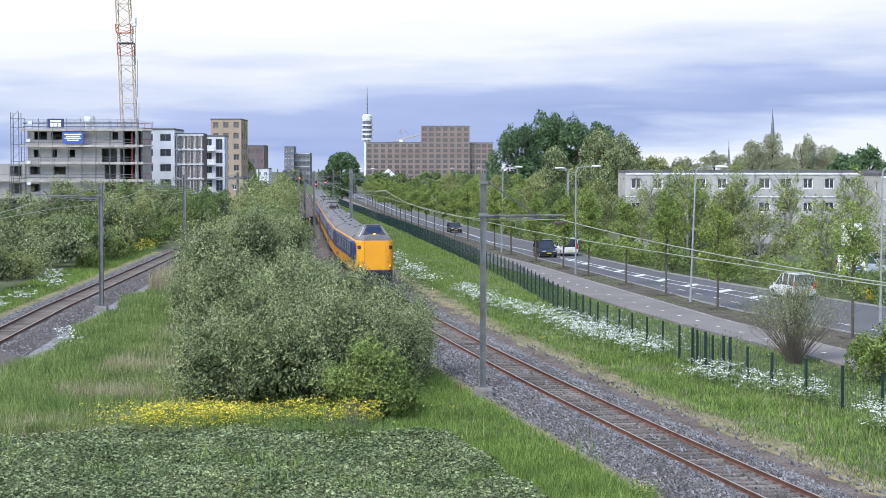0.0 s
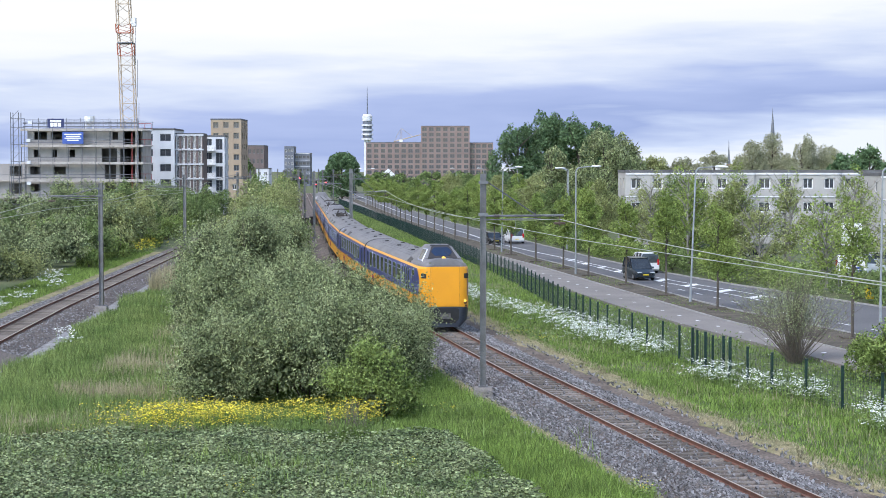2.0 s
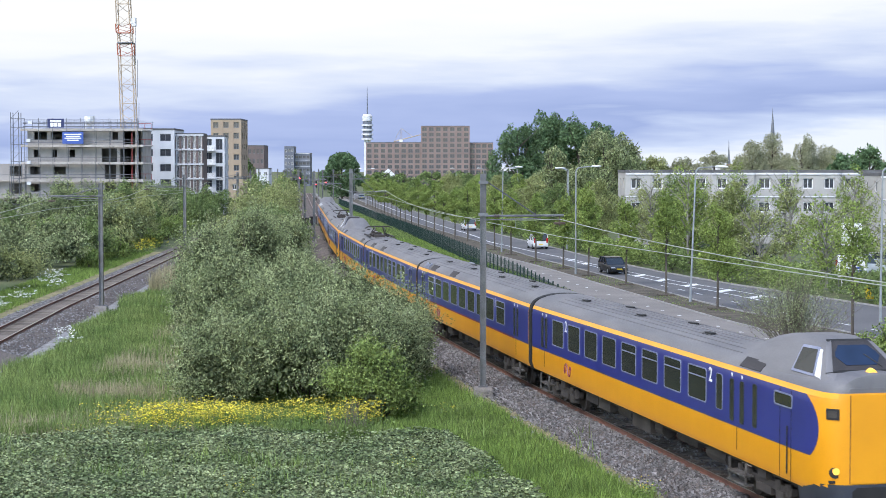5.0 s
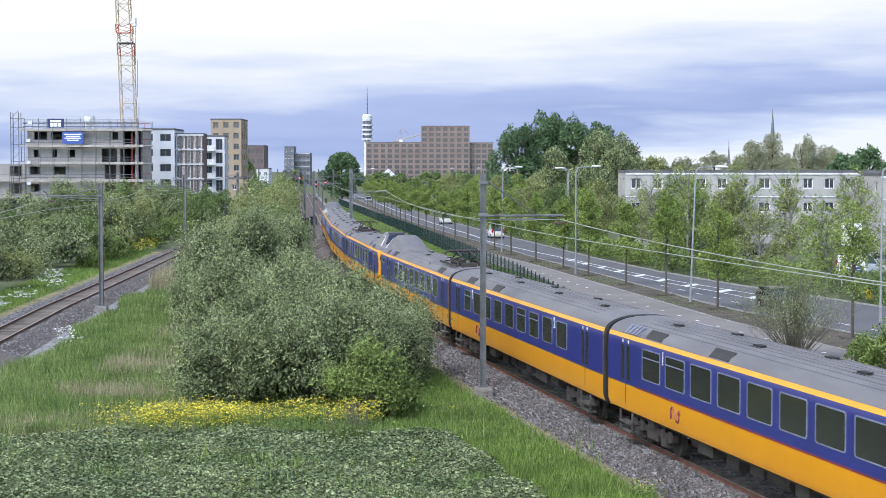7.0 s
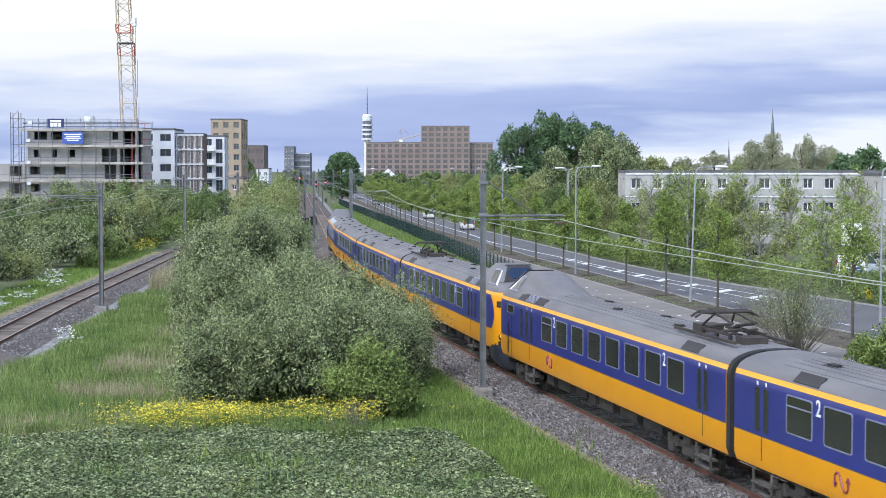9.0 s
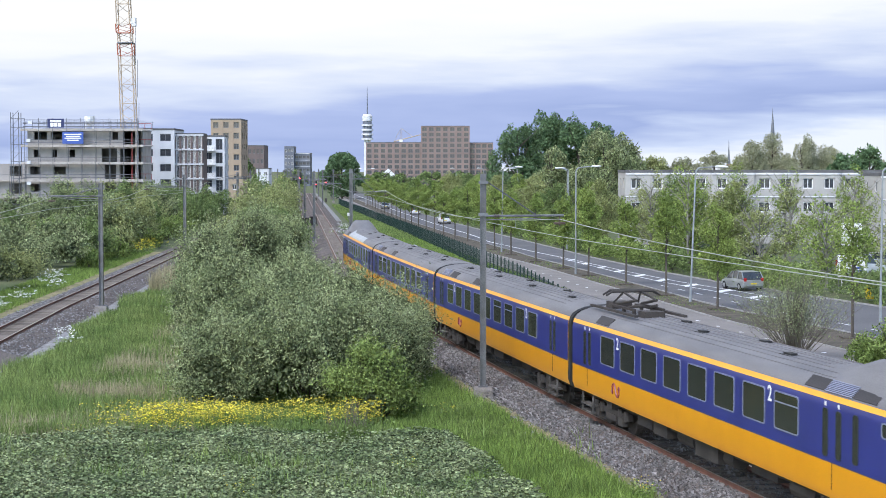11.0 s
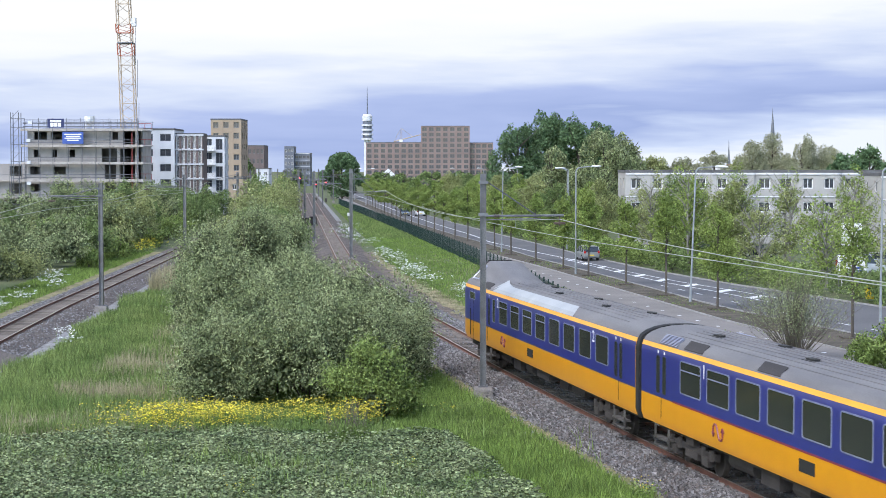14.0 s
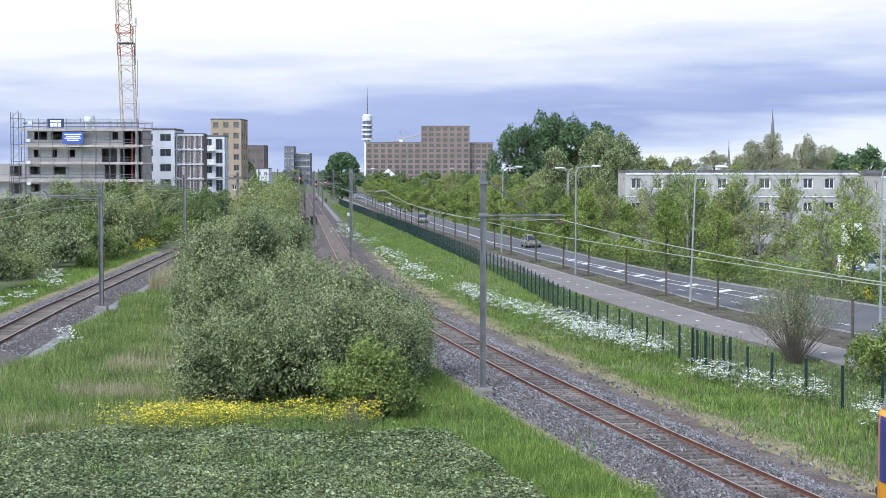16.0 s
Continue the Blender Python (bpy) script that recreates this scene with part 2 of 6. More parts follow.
def track(label, fx, y0, y1, fine_to):
    far = max(y1, fine_to)
    ys = np.concatenate([np.arange(y0, fine_to, 2.0), np.arange(fine_to, far + 0.1, 8.0)])

    def sweep(prof):
        rings = []
        for y in ys:
            p, d, s = frame_of(fx, y)
            rings.append([p + s * a + Vector((0, 0, b)) for a, b in prof])
        return rings

    bed = Geo().loft(sweep([(-3.2, -0.62), (-1.75, -0.25), (-1.4, -0.13), (-1.0, -0.125), (-0.92, -0.2), (0.92, -0.2), (1.0, -0.125), (1.4, -0.13), (1.75, -0.25), (3.2, -0.62)]), close=False, caps=False)
    base = setting(bed.ob("track_bed", M["ballast"]), label, "railway track")
    for side in (-1, 1):
        c = side * 0.7525
        g = Geo().loft(sweep([(c + x, z) for x, z in ((-0.07, -0.16), (-0.065, -0.145), (-0.012, -0.12), (-0.012, -0.045), (-0.036, -0.035), (-0.036, -0.006), (0.036, -0.006), (0.036, -0.035), (0.012, -0.045), (0.012, -0.12), (0.065, -0.145), (0.07, -0.16))]))
        rail = g.ob("rail", M["rail"], base, "rusty brown steel rail")
        Geo().loft(sweep([(c - 0.028, -0.007), (c - 0.026, 0.0), (c + 0.026, 0.0), (c + 0.028, -0.007)])).ob("rail_head", M["railtop"], rail, "worn shiny running surface")
    sl = Geo().box(-1.3, 1.3, -0.115, 0.115, -0.30, -0.14)
    for sx in (-1, 1):
        sl.box(sx * 0.7525 - 0.17, sx * 0.7525 + 0.17, -0.08, 0.08, -0.15, -0.132)
    me = sl.mesh("sleeper", M["sleeper"])
    y, n, rest = y0, 0, Geo()
    while y < min(y1, 330):
        p, d, s = frame_of(fx, y)
        m = Matrix.Translation(p) @ Matrix.Rotation(math.atan2(s.y, s.x) + random.uniform(-0.02, 0.02), 4, "Z")
        if n < 240:
            place("sleeper", me, base, m)
        else:
            rest.box(-1.3, 1.3, -0.125, 0.125, -0.30, -0.148, m)
        n += 1
        y += 0.62
    if rest.v:
        tagged(rest.ob("far_sleepers", M["sleeper"], base), kind="stuff")
    return base


rng = np.random.default_rng(5)
strip("yard", 300, 640, lambda y: left_x(y) - 3.5, lambda y: track_x(y) + 3.4, G0 + 0.06, M["gravel"], "pale gravel yard of the railway junction", "yard", step=10)
track("ballasted railway track with rusty rails and wooden sleepers", track_x, 22, 620, 200)
track("ballasted single railway track beside the thicket", left_x, 60, 520, 220)
siding = along({300: -33.6, 330: -34.2, 380: -36.0, 430: -37.6, 480: -39.6, 560: -44.8, 620: -49.0})
track("curved far siding joining the railway junction", siding, 300, 620, 310).location.z = -0.02
track("far railway siding between signals", lambda y: track_x(y) - 4.2, 250, 620, 300)


def stones(fx, y0, y1, n):
    y = y0 + (y1 - y0) * rng.random(n) ** 1.6
    side = np.where(rng.random(n) < 0.68, -1, 1)
    o = rng.random(n) * 3.0 * side
    x = np.array([fx(v) for v in y]) + o
    a = np.abs(o)
    z = np.where(a < 0.96, -0.21, np.where(a < 1.4, -0.13, np.where(a < 1.75, -0.13 - (a - 1.4) * 0.34, -0.25 - (a - 1.75) * 0.255)))
    r = rng.uniform(0.03, 0.068, n) * np.where(a < 0.96, 0.62, 1.0)
    c = np.stack([x, y, z + r * 0.25], 1)
    d = rng.normal(size=(n, 4, 3)) * 0.25 + np.array([[1, 1, 1], [1, -1, -1], [-1, 1, -1], [-1, -1, 1]]) * 0.75
    v = c[:, None] + d * r[:, None, None]
    return v[:, [[0, 1, 2], [0, 3, 1], [0, 2, 3], [1, 3, 2]]].reshape(-1, 3, 3)


tagged(cloud("ballast_stones", np.concatenate([stones(track_x, 38, 120, 42000), stones(left_x, 84, 180, 9000), stones(lambda y: track_x(y) + 1.4, 38, 110, 2500), stones(lambda y: track_x(y) - 1.2, 38, 100, 2500)]), M["stone"]), "loose grey ballast stones round the sleepers", "ballast", kind="stuff")
strip("trackside_path", 36, 190, lambda y: track_x(y) + 2.6, lambda y: track_x(y) + 3.7 + jag(y), G0 + 0.04, M["cinder"], "brown cinder strip beside the track", "path", step=0.8)
strip("dry_margin", 36, 190, lambda y: track_x(y) + 3.5 + jag(y), lambda y: track_x(y) + 4.3 + 1.6 * jag(y + 50), G0 + 0.05, M["drygrass"], "dry yellowish grass margin", "grass", step=0.8)
strip("dry_margin", 36, 170, lambda y: track_x(y) - 3.9 - 1.5 * jag(y), lambda y: track_x(y) - 2.5, G0 + 0.045, M["drygrass"], "dry trampled grass beside the ballast", "grass", step=0.8)
strip("gravel_path", 66, 185, lambda y: left_x(y) + 2.6, lambda y: left_x(y) + 3.5 + jag(y), G0 + 0.06, M["gravel"], "pale grey gravel path beside the track", "path", step=0.8)
strip("dry_margin", 84, 190, lambda y: left_x(y) - 3.7 + jag(y), lambda y: left_x(y) - 2.6, G0 + 0.04, M["drygrass"], "pale grass edge beside the track", "grass", step=0.8)


# ---- catenary masts and wires ----
def mast(x, y, height, base_z, arm, arm_z, label, r=0.16, back=0.0):
    """A steel H mast on a concrete foot, with a hinged tube arm that reaches over the track."""
    top = new("catenary_mast")
    top.location = (x, y, 0)
    tagged(top, label, "mast", "catenary masts")
    Geo().loft([[(sx * w, sy * w, z) for sx, sy in ((-1, -1), (1, -1), (1, 1), (-1, 1))] for w, z in ((0.40, base_z - 0.7), (0.38, base_z - 0.10), (0.36, base_z - 0.04), (0.32, base_z))]).ob("foot", M["concrete"], top, "weathered concrete foot")
    g = Geo()
    w = 0.014
    hb = [(-r, -r), (-r + 2 * w, -r), (-r + 2 * w, -w), (r - 2 * w, -w), (r - 2 * w, -r), (r, -r), (r, r), (r - 2 * w, r), (r - 2 * w, w), (-r + 2 * w, w), (-r + 2 * w, r), (-r, r)]
    g.loft([[(x_, y_, z) for x_, y_ in hb] for z in (base_z, height * 0.5, height)])
    Geo().box(-r * 1.5, r * 1.5, -r * 1.5, r * 1.5, base_z, base_z + 0.05).ob("base_plate", M["steel"], top)
    g.ob("post", M["galv"], top)
    for z in (arm_z + 0.05, height - 0.35):
        Geo().box(-r - 0.06, r + 0.06, -r - 0.05, r + 0.05, z - 0.06, z + 0.06).ob("clamp", M["steel"], top)
    s = 1 if arm > 0 else -1
    Geo().bar((s * r, 0, arm_z), (arm, back, arm_z + 0.02), 0.045).bar((s * r, 0, arm_z - 0.16), (arm * 0.72, back * 0.7, arm_z - 0.1), 0.025).ob("arm", M["steel"], top)
    Geo().bar((s * r, 0, height - 0.3), (arm * 0.66, back * 0.6, arm_z + 0.03), 0.028).ob("stay", M["galv"], top)
    i = Geo()
    for k in range(5):
        i.bar((s * (r + 0.30 + k * 0.06), 0, arm_z), (s * (r + 0.33 + k * 0.06), 0, arm_z), 0.085, 0.06, 8)
    i.ob("insulator", M["insul"], top)
    i = Geo().bar((arm * 0.95, back, arm_z - 0.02), (arm * 0.95, back, arm_z - 0.42), 0.03).bar((arm * 0.88, back, arm_z - 0.30), (arm * 1.02, back, arm_z - 0.30), 0.05)
    i.ob("wire_hanger", M["insul"], top)
    return top


NEAR_MAST, FAR_MAST = (1.62, 69.3), (-9.1, 170.0)
mast(*NEAR_MAST, 8.58, -0.05, 3.25, 6.88, "tall galvanised catenary mast on a concrete foot", 0.125)
mast(*FAR_MAST, 8.75, -0.1, 3.6, 6.45, "galvanised catenary mast standing behind the bushes", 0.15)
mast(-22.0, 110.4, 7.85, -0.05, -3.3, 7.0, "galvanised catenary mast with an arm over the single track", 0.13)
mast(-24.5, 163.0, 8.2, -0.1, -3.8, 7.1, "galvanised catenary mast with an arm over the single track", 0.13)
mast(-27.0, 226.0, 8.3, -0.1, -4.2, 7.4, "far galvanised catenary mast over the single track", 0.14)
for x, y, h in ((-15.9, 212.0, 8.5), (-21.9, 272.0, 8.6), (-24.2, 288.0, 8.6), (-17.5, 330.0, 8.4), (-38.0, 420.0, 8.4), (-47.0, 420.0, 8.4), (-30.0, 470.0, 8.6), (-50.0, 520.0, 8.6), (-60.0, 560.0, 8.6), (-40.5, 560.0, 8.6), (-36.0, 610.0, 8.6), (-30.5, 345.0, 8.2), (-34.5, 372.0, 8.4), (-28.0, 400.0, 8.5), (-42.0, 455.0, 8.4), (-33.8, 520.0, 8.5), (-45.5, 540.0, 8.4), (-52.5, 590.0, 8.5), (-56.5, 470.0, 8.3), (-30.5, 585.0, 8.5)):
    mast(x, y, h, -0.2, 3.4 if x > -45 else -3.4, h - 1.6, "dark catenary mast near the junction", 0.15)


def wire(name, pts, r, label):
    cu = bpy.data.curves.new(name, "CURVE")
    cu.dimensions, cu.bevel_depth, cu.bevel_resolution = "3D", r, 1
    sp = cu.splines.new("POLY")
    sp.points.add(len(pts) - 1)
    for q, p in zip(sp.points, pts):
        q.co = (*p, 1)
    cu.materials.append(M["wire"])
    return tagged(new(name, cu), label, "cable", "overhead wires")


def span(a, b, sag, n=14):
    a, b = Vector(a), Vector(b)
    return [a.lerp(b, i / n) - Vector((0, 0, sag * 4 * (i / n) * (1 - i / n))) for i in range(n + 1)]


hang_near, hang_far = (4.70, 69.3), (-5.75, 170.0)
before = (track_x(8), 8.0)
for dz, sag, r in ((6.75, 0.75, 0.017), (6.05, 0.12, 0.015)):
    pts = span((*before, dz), (*hang_near, dz), sag) + span((*hang_near, dz), (*hang_far, dz - 0.1), sag * 1.25)[1:] + span((*hang_far, dz - 0.1), (track_x(270) + 0.3, 270, dz), sag)[1:] + span((track_x(270) + 0.3, 270, dz), (track_x(420), 420, dz), sag)[1:]
    wire("overhead_wire", pts, r, "pale overhead wire above the railway track")
for t in np.linspace(0.12, 0.88, 7):
    a, b = Vector((*hang_near, 0)), Vector((*hang_far, 0))
    p = a.lerp(b, t)
    wire("dropper", [(p.x, p.y, 6.72 - 0.94 * 4 * t * (1 - t)), (p.x, p.y, 6.02 - 0.15 * 4 * t * (1 - t))], 0.008, "thin dropper between two overhead wires")
for dz, sag, r in ((7.0, 0.7, 0.016), (6.2, 0.12, 0.015)):
    pts = span((left_x(50), 50, dz), (-25.1, 110.4, dz), sag) + span((-25.1, 110.4, dz), (-28.0, 163.0, dz), sag)[1:] + span((-28.0, 163.0, dz), (-31.0, 226, dz), sag)[1:] + span((-31.0, 226, dz), (left_x(330), 330, dz), sag)[1:]
    wire("overhead_wire", pts, r, "grey overhead wire above the single track")


# ---- signals ----
def signal(x, y, h, lit_z):
    top = tagged(new("railway_signal"), "dark railway signal with a red lamp lit", "signal", "railway signals")
    top.location = (x, y, G0)
    Geo().bar((0, 0, 0), (0, 0, h), 0.09, 0.07, 8).ob("post", M["steel"], top)
    Geo().box(-0.32, 0.32, -0.1, 0.12, h - 1.5, h + 0.3).box(-0.36, 0.36, -0.02, 0.02, h - 1.6, h + 0.4).ob("signal_head", M["black"], top)
    Geo().bar((0, -0.12, lit_z), (0, -0.16, lit_z), 0.17, 0.17, 12).ob("signal_lamp", M["red_glow"], top, "glowing red lamp")
    Geo().box(-0.25, 0.25, -0.15, 0.3, 0, 1.1).ob("relay_box", M["underlt"], top)


signal(-24.3, 291.0, 8.3, 7.6)
signal(-35.5, 480.0, 5.5, 4.9)
signal(-32.0, 470.0, 6.2, 5.5)
signal(-55.5, 480.0, 6.0, 5.3)


# ---- green fence along the cycle path ----
def fence():
    ys, y = [], 40.0
    while y < 440:
        ys.append(y)
        y -= 2.5 / math.hypot(1, fence_x(y + 1) - fence_x(y)) * -1
    top = tagged(new("fence"), "dark green welded mesh fence on steel posts", "fence")
    post = Geo().box(-0.045, 0.045, -0.045, 0.045, -0.1, 1.72).box(-0.05, 0.05, -0.05, 0.05, 1.72, 1.745).mesh("post", M["fence"])
    far = Geo()
    for a, b in zip(ys[:-1], ys[1:]):
        p, q = Vector((fence_x(a), a, G0)), Vector((fence_x(b), b, G0))
        gate = 79 < a < 82
        d = q - p
        rot = Matrix.Translation(p) @ Matrix.Rotation(math.atan2(d.y, d.x), 4, "Z")
        place("post", post, top, rot)
        g, w = Geo(), d.length
        n = int(w / (0.16 if a < 140 else 0.2 if a < 300 else 0.3))
        for i in range(1, n):
            x = w * i / n
            t = 0.003 if a < 100 else 0.005 if a < 160 else 0.009
            g.box(x - t, x + t, -t, t, 0.05, 1.6, rot)
        for z in np.arange(0.08, 1.62, 0.2):
            g.box(0, w, -0.006, 0.006, z - 0.005, z + 0.005, rot)
        g.ob("mesh_panel", M["fence"], top)


fence()


def gate():
    top = tagged(new("gate"), "dark green steel gate with double posts in the fence", "gate")
    for k, (x, y) in enumerate(((11.75, 80.6), (12.05, 78.6), (12.55, 76.6), (12.75, 76.0))):
        Geo().box(x - 0.06, x + 0.06, y - 0.06, y + 0.06, G0 - 0.1, 1.32).ob("gate_post", M["fence"], top)
    g = Geo()
    for i in range(14):
        a = Vector((11.8, 80.4, 0)).lerp(Vector((12.55, 76.7, 0)), i / 13)
        g.box(a.x - 0.008, a.x + 0.008, a.y - 0.008, a.y + 0.008, G0 + 0.1, 1.1)
    g.ob("gate_leaf", M["fence"], top)


gate()


# ---- street lamps ----
def street_lamp(x, y, h, reach, lean=0.0):
    top = tagged(new("street_lamp"), "tall pale grey street lamp with a curved arm", "street lamp", "street lamps")
    top.matrix_basis = pose(x, y, -0.4, 0, lean, 0)
    Geo().bar((0, 0, 0), (0, 0, 1.2), 0.10, 0.09, 10).bar((0, 0, 1.2), (0, 0, h - 0.5), 0.075, 0.055, 10).ob("pole", M["lamp"], top)
    g, last = Geo(), (0, 0, h - 0.5)
    for i in range(1, 7):
        a = i / 6 * math.pi / 2
        p = (reach * 0.3 * (1 - math.cos(a)), 0, h - 0.5 + 0.42 * math.sin(a))
        g.bar(last, p, 0.055, 0.05, 8)
        last = p
    g.bar(last, (reach, 0, h + 0.02), 0.045, 0.04, 8)
    g.ob("arm", M["lamp"], top)
    Geo().loft([[(reach + dx, wy * math.cos(b), h + 0.03 + wz * math.sin(b)) for b in np.linspace(0, 2 * math.pi, 9)[:-1]] for dx, wy, wz in ((-0.05, 0.05, 0.04), (0.2, 0.15, 0.09), (0.6, 0.16, 0.09), (0.85, 0.04, 0.03))]).ob("lamp_head", M["lamphead"], top, "pale lamp head")


for y, dx, lean in ((102.6, 0.4, 0.2), (117.8, 0.0, 2.0), (148.7, 0.0, 0.0), (187.7, -0.3, 1.0), (430, 0, 0), (500, 0, 0), (580, 0, 0)):
    x = {102.6: 26.2, 117.8: 17.0, 148.7: 11.5, 187.7: 6.4}.get(y, road_near(y) - 1.2)
    street_lamp(x, y, 9.35 if y < 220 else 9.1, 1.35, lean)
for y in (196, 245, 290, 335, 385):
    street_lamp(road_far(y) + (1.2 if y < 200 else 11.0), y, 9.2, -1.35)


# ---- the train: eight coaches in two units ----
WALL, FLOOR_Z, BAND, GUTTER = 1.42, 1.0, 1.87, 3.36
SIDE = [(1.34, 1.0), (1.42, 1.22), (1.42, 3.20), (1.385, 3.36), (1.35, 3.46)]
ROOF = [(1.35, 3.46), (1.26, 3.60), (1.08, 3.72), (0.80, 3.82), (0.45, 3.88), (0.0, 3.90)]


def ring(x, prof, w=1.0, dz=0.0):
    """Both halves of a cross-section at x, sideways scaled."""
    return [(x, -y * w, z + dz) for y, z in prof] + [(x, y * w, z + dz) for y, z in reversed(prof) if y > 0]


def rounded(w, h, r, n=3):
    pts = []
    for cx, cz, a0 in ((w / 2 - r, h / 2 - r, 0), (-w / 2 + r, h / 2 - r, 90), (-w / 2 + r, -h / 2 + r, 180), (w / 2 - r, -h / 2 + r, 270)):
        for i in range(n + 1):
            a = radians(a0 + 90 * i / n)
            pts.append((cx + r * math.cos(a), cz + r * math.sin(a)))
    return pts


def pane_meshes(w, h, transom):
    """Glass and frame of a coach window in the plane y = 0, seen from -y."""
    t = 0.035 if w < 0.7 else 0.07
    out, inn = rounded(w, h, 0.09), rounded(w - t, h - t, 0.075)
    fr = Geo().loft([[(x, 0.006, z) for x, z in out], [(x, -0.014, z) for x, z in out], [(x, -0.014, z) for x, z in inn], [(x, -0.002, z) for x, z in inn]], caps=False)
    if transom:
        fr.box(-w / 2 + 0.03, w / 2 - 0.03, -0.014, -0.002, h * 0.20, h * 0.20 + 0.035)
    gl = Geo()
    gl.v = [(x, -0.004, z) for x, z in inn]
    gl.f = [tuple(range(len(inn)))]
    return gl.mesh("glass", M["glass"]), fr.mesh("frame", M["alu"] if w > 0.4 else M["skirt"])


PANES = {k: pane_meshes(*v) for k, v in dict(std=(1.50, 0.98, False), vent=(1.50, 0.98, True), first=(1.66, 0.98, False), firstvent=(1.66, 0.98, True), slit=(0.30, 1.16, False), small=(0.50, 1.0, False), cab=(1.15, 0.36, False)).items()}


def both_sides(x, z):
    return (Matrix.Translation((x, -WALL - 0.009, z)), Matrix.Translation((x, WALL + 0.009, z)) @ Matrix.Rotation(math.pi, 4, "Z"))


def window(car, kind, x, z):
    for m in both_sides(x, z):
        w = place("window", PANES[kind][1], car, m)
        place("glass", PANES[kind][0], w, None, "dark tinted glass")


def digit(car, text, x, z=2.86, size=0.56):
    for m in both_sides(x, z):
        cu = bpy.data.curves.new("class_number", "FONT")
        cu.body, cu.size, cu.align_x, cu.extrude = text, size, "CENTER", 0.004
        cu.offset = 0.008
        cu.materials.append(M["decal"])
        place("class_number", cu, car, m @ Matrix.Rotation(math.pi / 2, 4, "X"), "white class number")


def make_bogie():
    fr = Geo()
    for s in (-1, 1):
        fr.box(-1.75, 1.75, s * 1.05 - 0.09, s * 1.05 + 0.09, 0.52, 0.72).box(-0.5, 0.5, s * 1.05 - 0.12, s * 1.05 + 0.12, 0.34, 0.56)
        fr.box(-0.28, 0.28, s * 1.12 - 0.1, s * 1.12 + 0.1, 0.72, 1.0)
    fr.box(-0.35, 0.35, -1.0, 1.0, 0.5, 0.8)
    ax = Geo().box(-0.24, 0.24, -0.12, 0.12, 0.32, 0.58)
    for d in (-0.33, 0.33):
        ax.bar((d, 0, 0.5), (d, 0, 0.82), 0.1, None, 8)
    ax.box(-0.40, 0.40, -0.05, 0.05, 0.48, 0.54)
    wh = Geo()
    for s in (-1, 1):
        wh.bar((0, s * 0.68, 0), (0, s * 0.82, 0), 0.46, 0.46, 20).bar((0, s * 0.66, 0), (0, s * 0.69, 0), 0.49, 0.49, 20)
    wh.bar((0, -0.9, 0), (0, 0.9, 0), 0.08, None, 8)
    return fr.mesh("bogie_frame", M["under"]), ax.mesh("axle_box", M["underlt"]), wh.mesh("wheelset", M["under"])


BOGIE = make_bogie()
STEP = Geo().box(-0.6, 0.6, -1.45, -1.18, 0.60, 0.65).box(-0.6, 0.6, -1.45, -1.18, 0.36, 0.41).box(-0.6, -0.57, -1.42, -1.36, 0.38, 0.98).box(0.57, 0.6, -1.42, -1.36, 0.38, 0.98).mesh("step", M["stepsteel"])
PICTO = Geo().box(-0.05, 0.05, -0.008, 0, -0.05, 0.05).mesh("pictogram", M["decal"])
VENT = Geo().box(-0.36, 0.36, -0.17, 0.17, 0.0, 0.03).box(-0.24, 0.24, -0.10, 0.10, 0.03, 0.075).mesh("roof_vent", M["black"])
SLOT = Geo().box(-0.72, 0.72, -0.022, 0.02, -0.16, 0.17).mesh("roof_opening", M["smoke"])
LOGO = Geo()
for q in (-1, 1):
    way = [(-0.34, -0.10), (-0.34, 0.12), (-0.26, 0.20), (-0.14, 0.20), (-0.06, 0.12), (0.10, -0.16)]
    for (xa, za), (xb, zb) in zip(way[:-1], way[1:]):
        LOGO.bar((q * xa, -0.004, q * za), (q * xb, -0.004, q * zb), 0.026, None, 5)
    LOGO.bar((q * -0.42, -0.004, q * -0.04), (q * -0.34, -0.004, q * -0.15), 0.024, None, 5).bar((q * -0.26, -0.004, q * -0.04), (q * -0.34, -0.004, q * -0.15), 0.024, None, 5)
LOGO = LOGO.mesh("logo", [M["logo"]])
LIGHT_PLATE = Geo().box(-0.45, 0.45, -0.008, 0, -0.16, 0.16).mesh("hatch", M["black"])


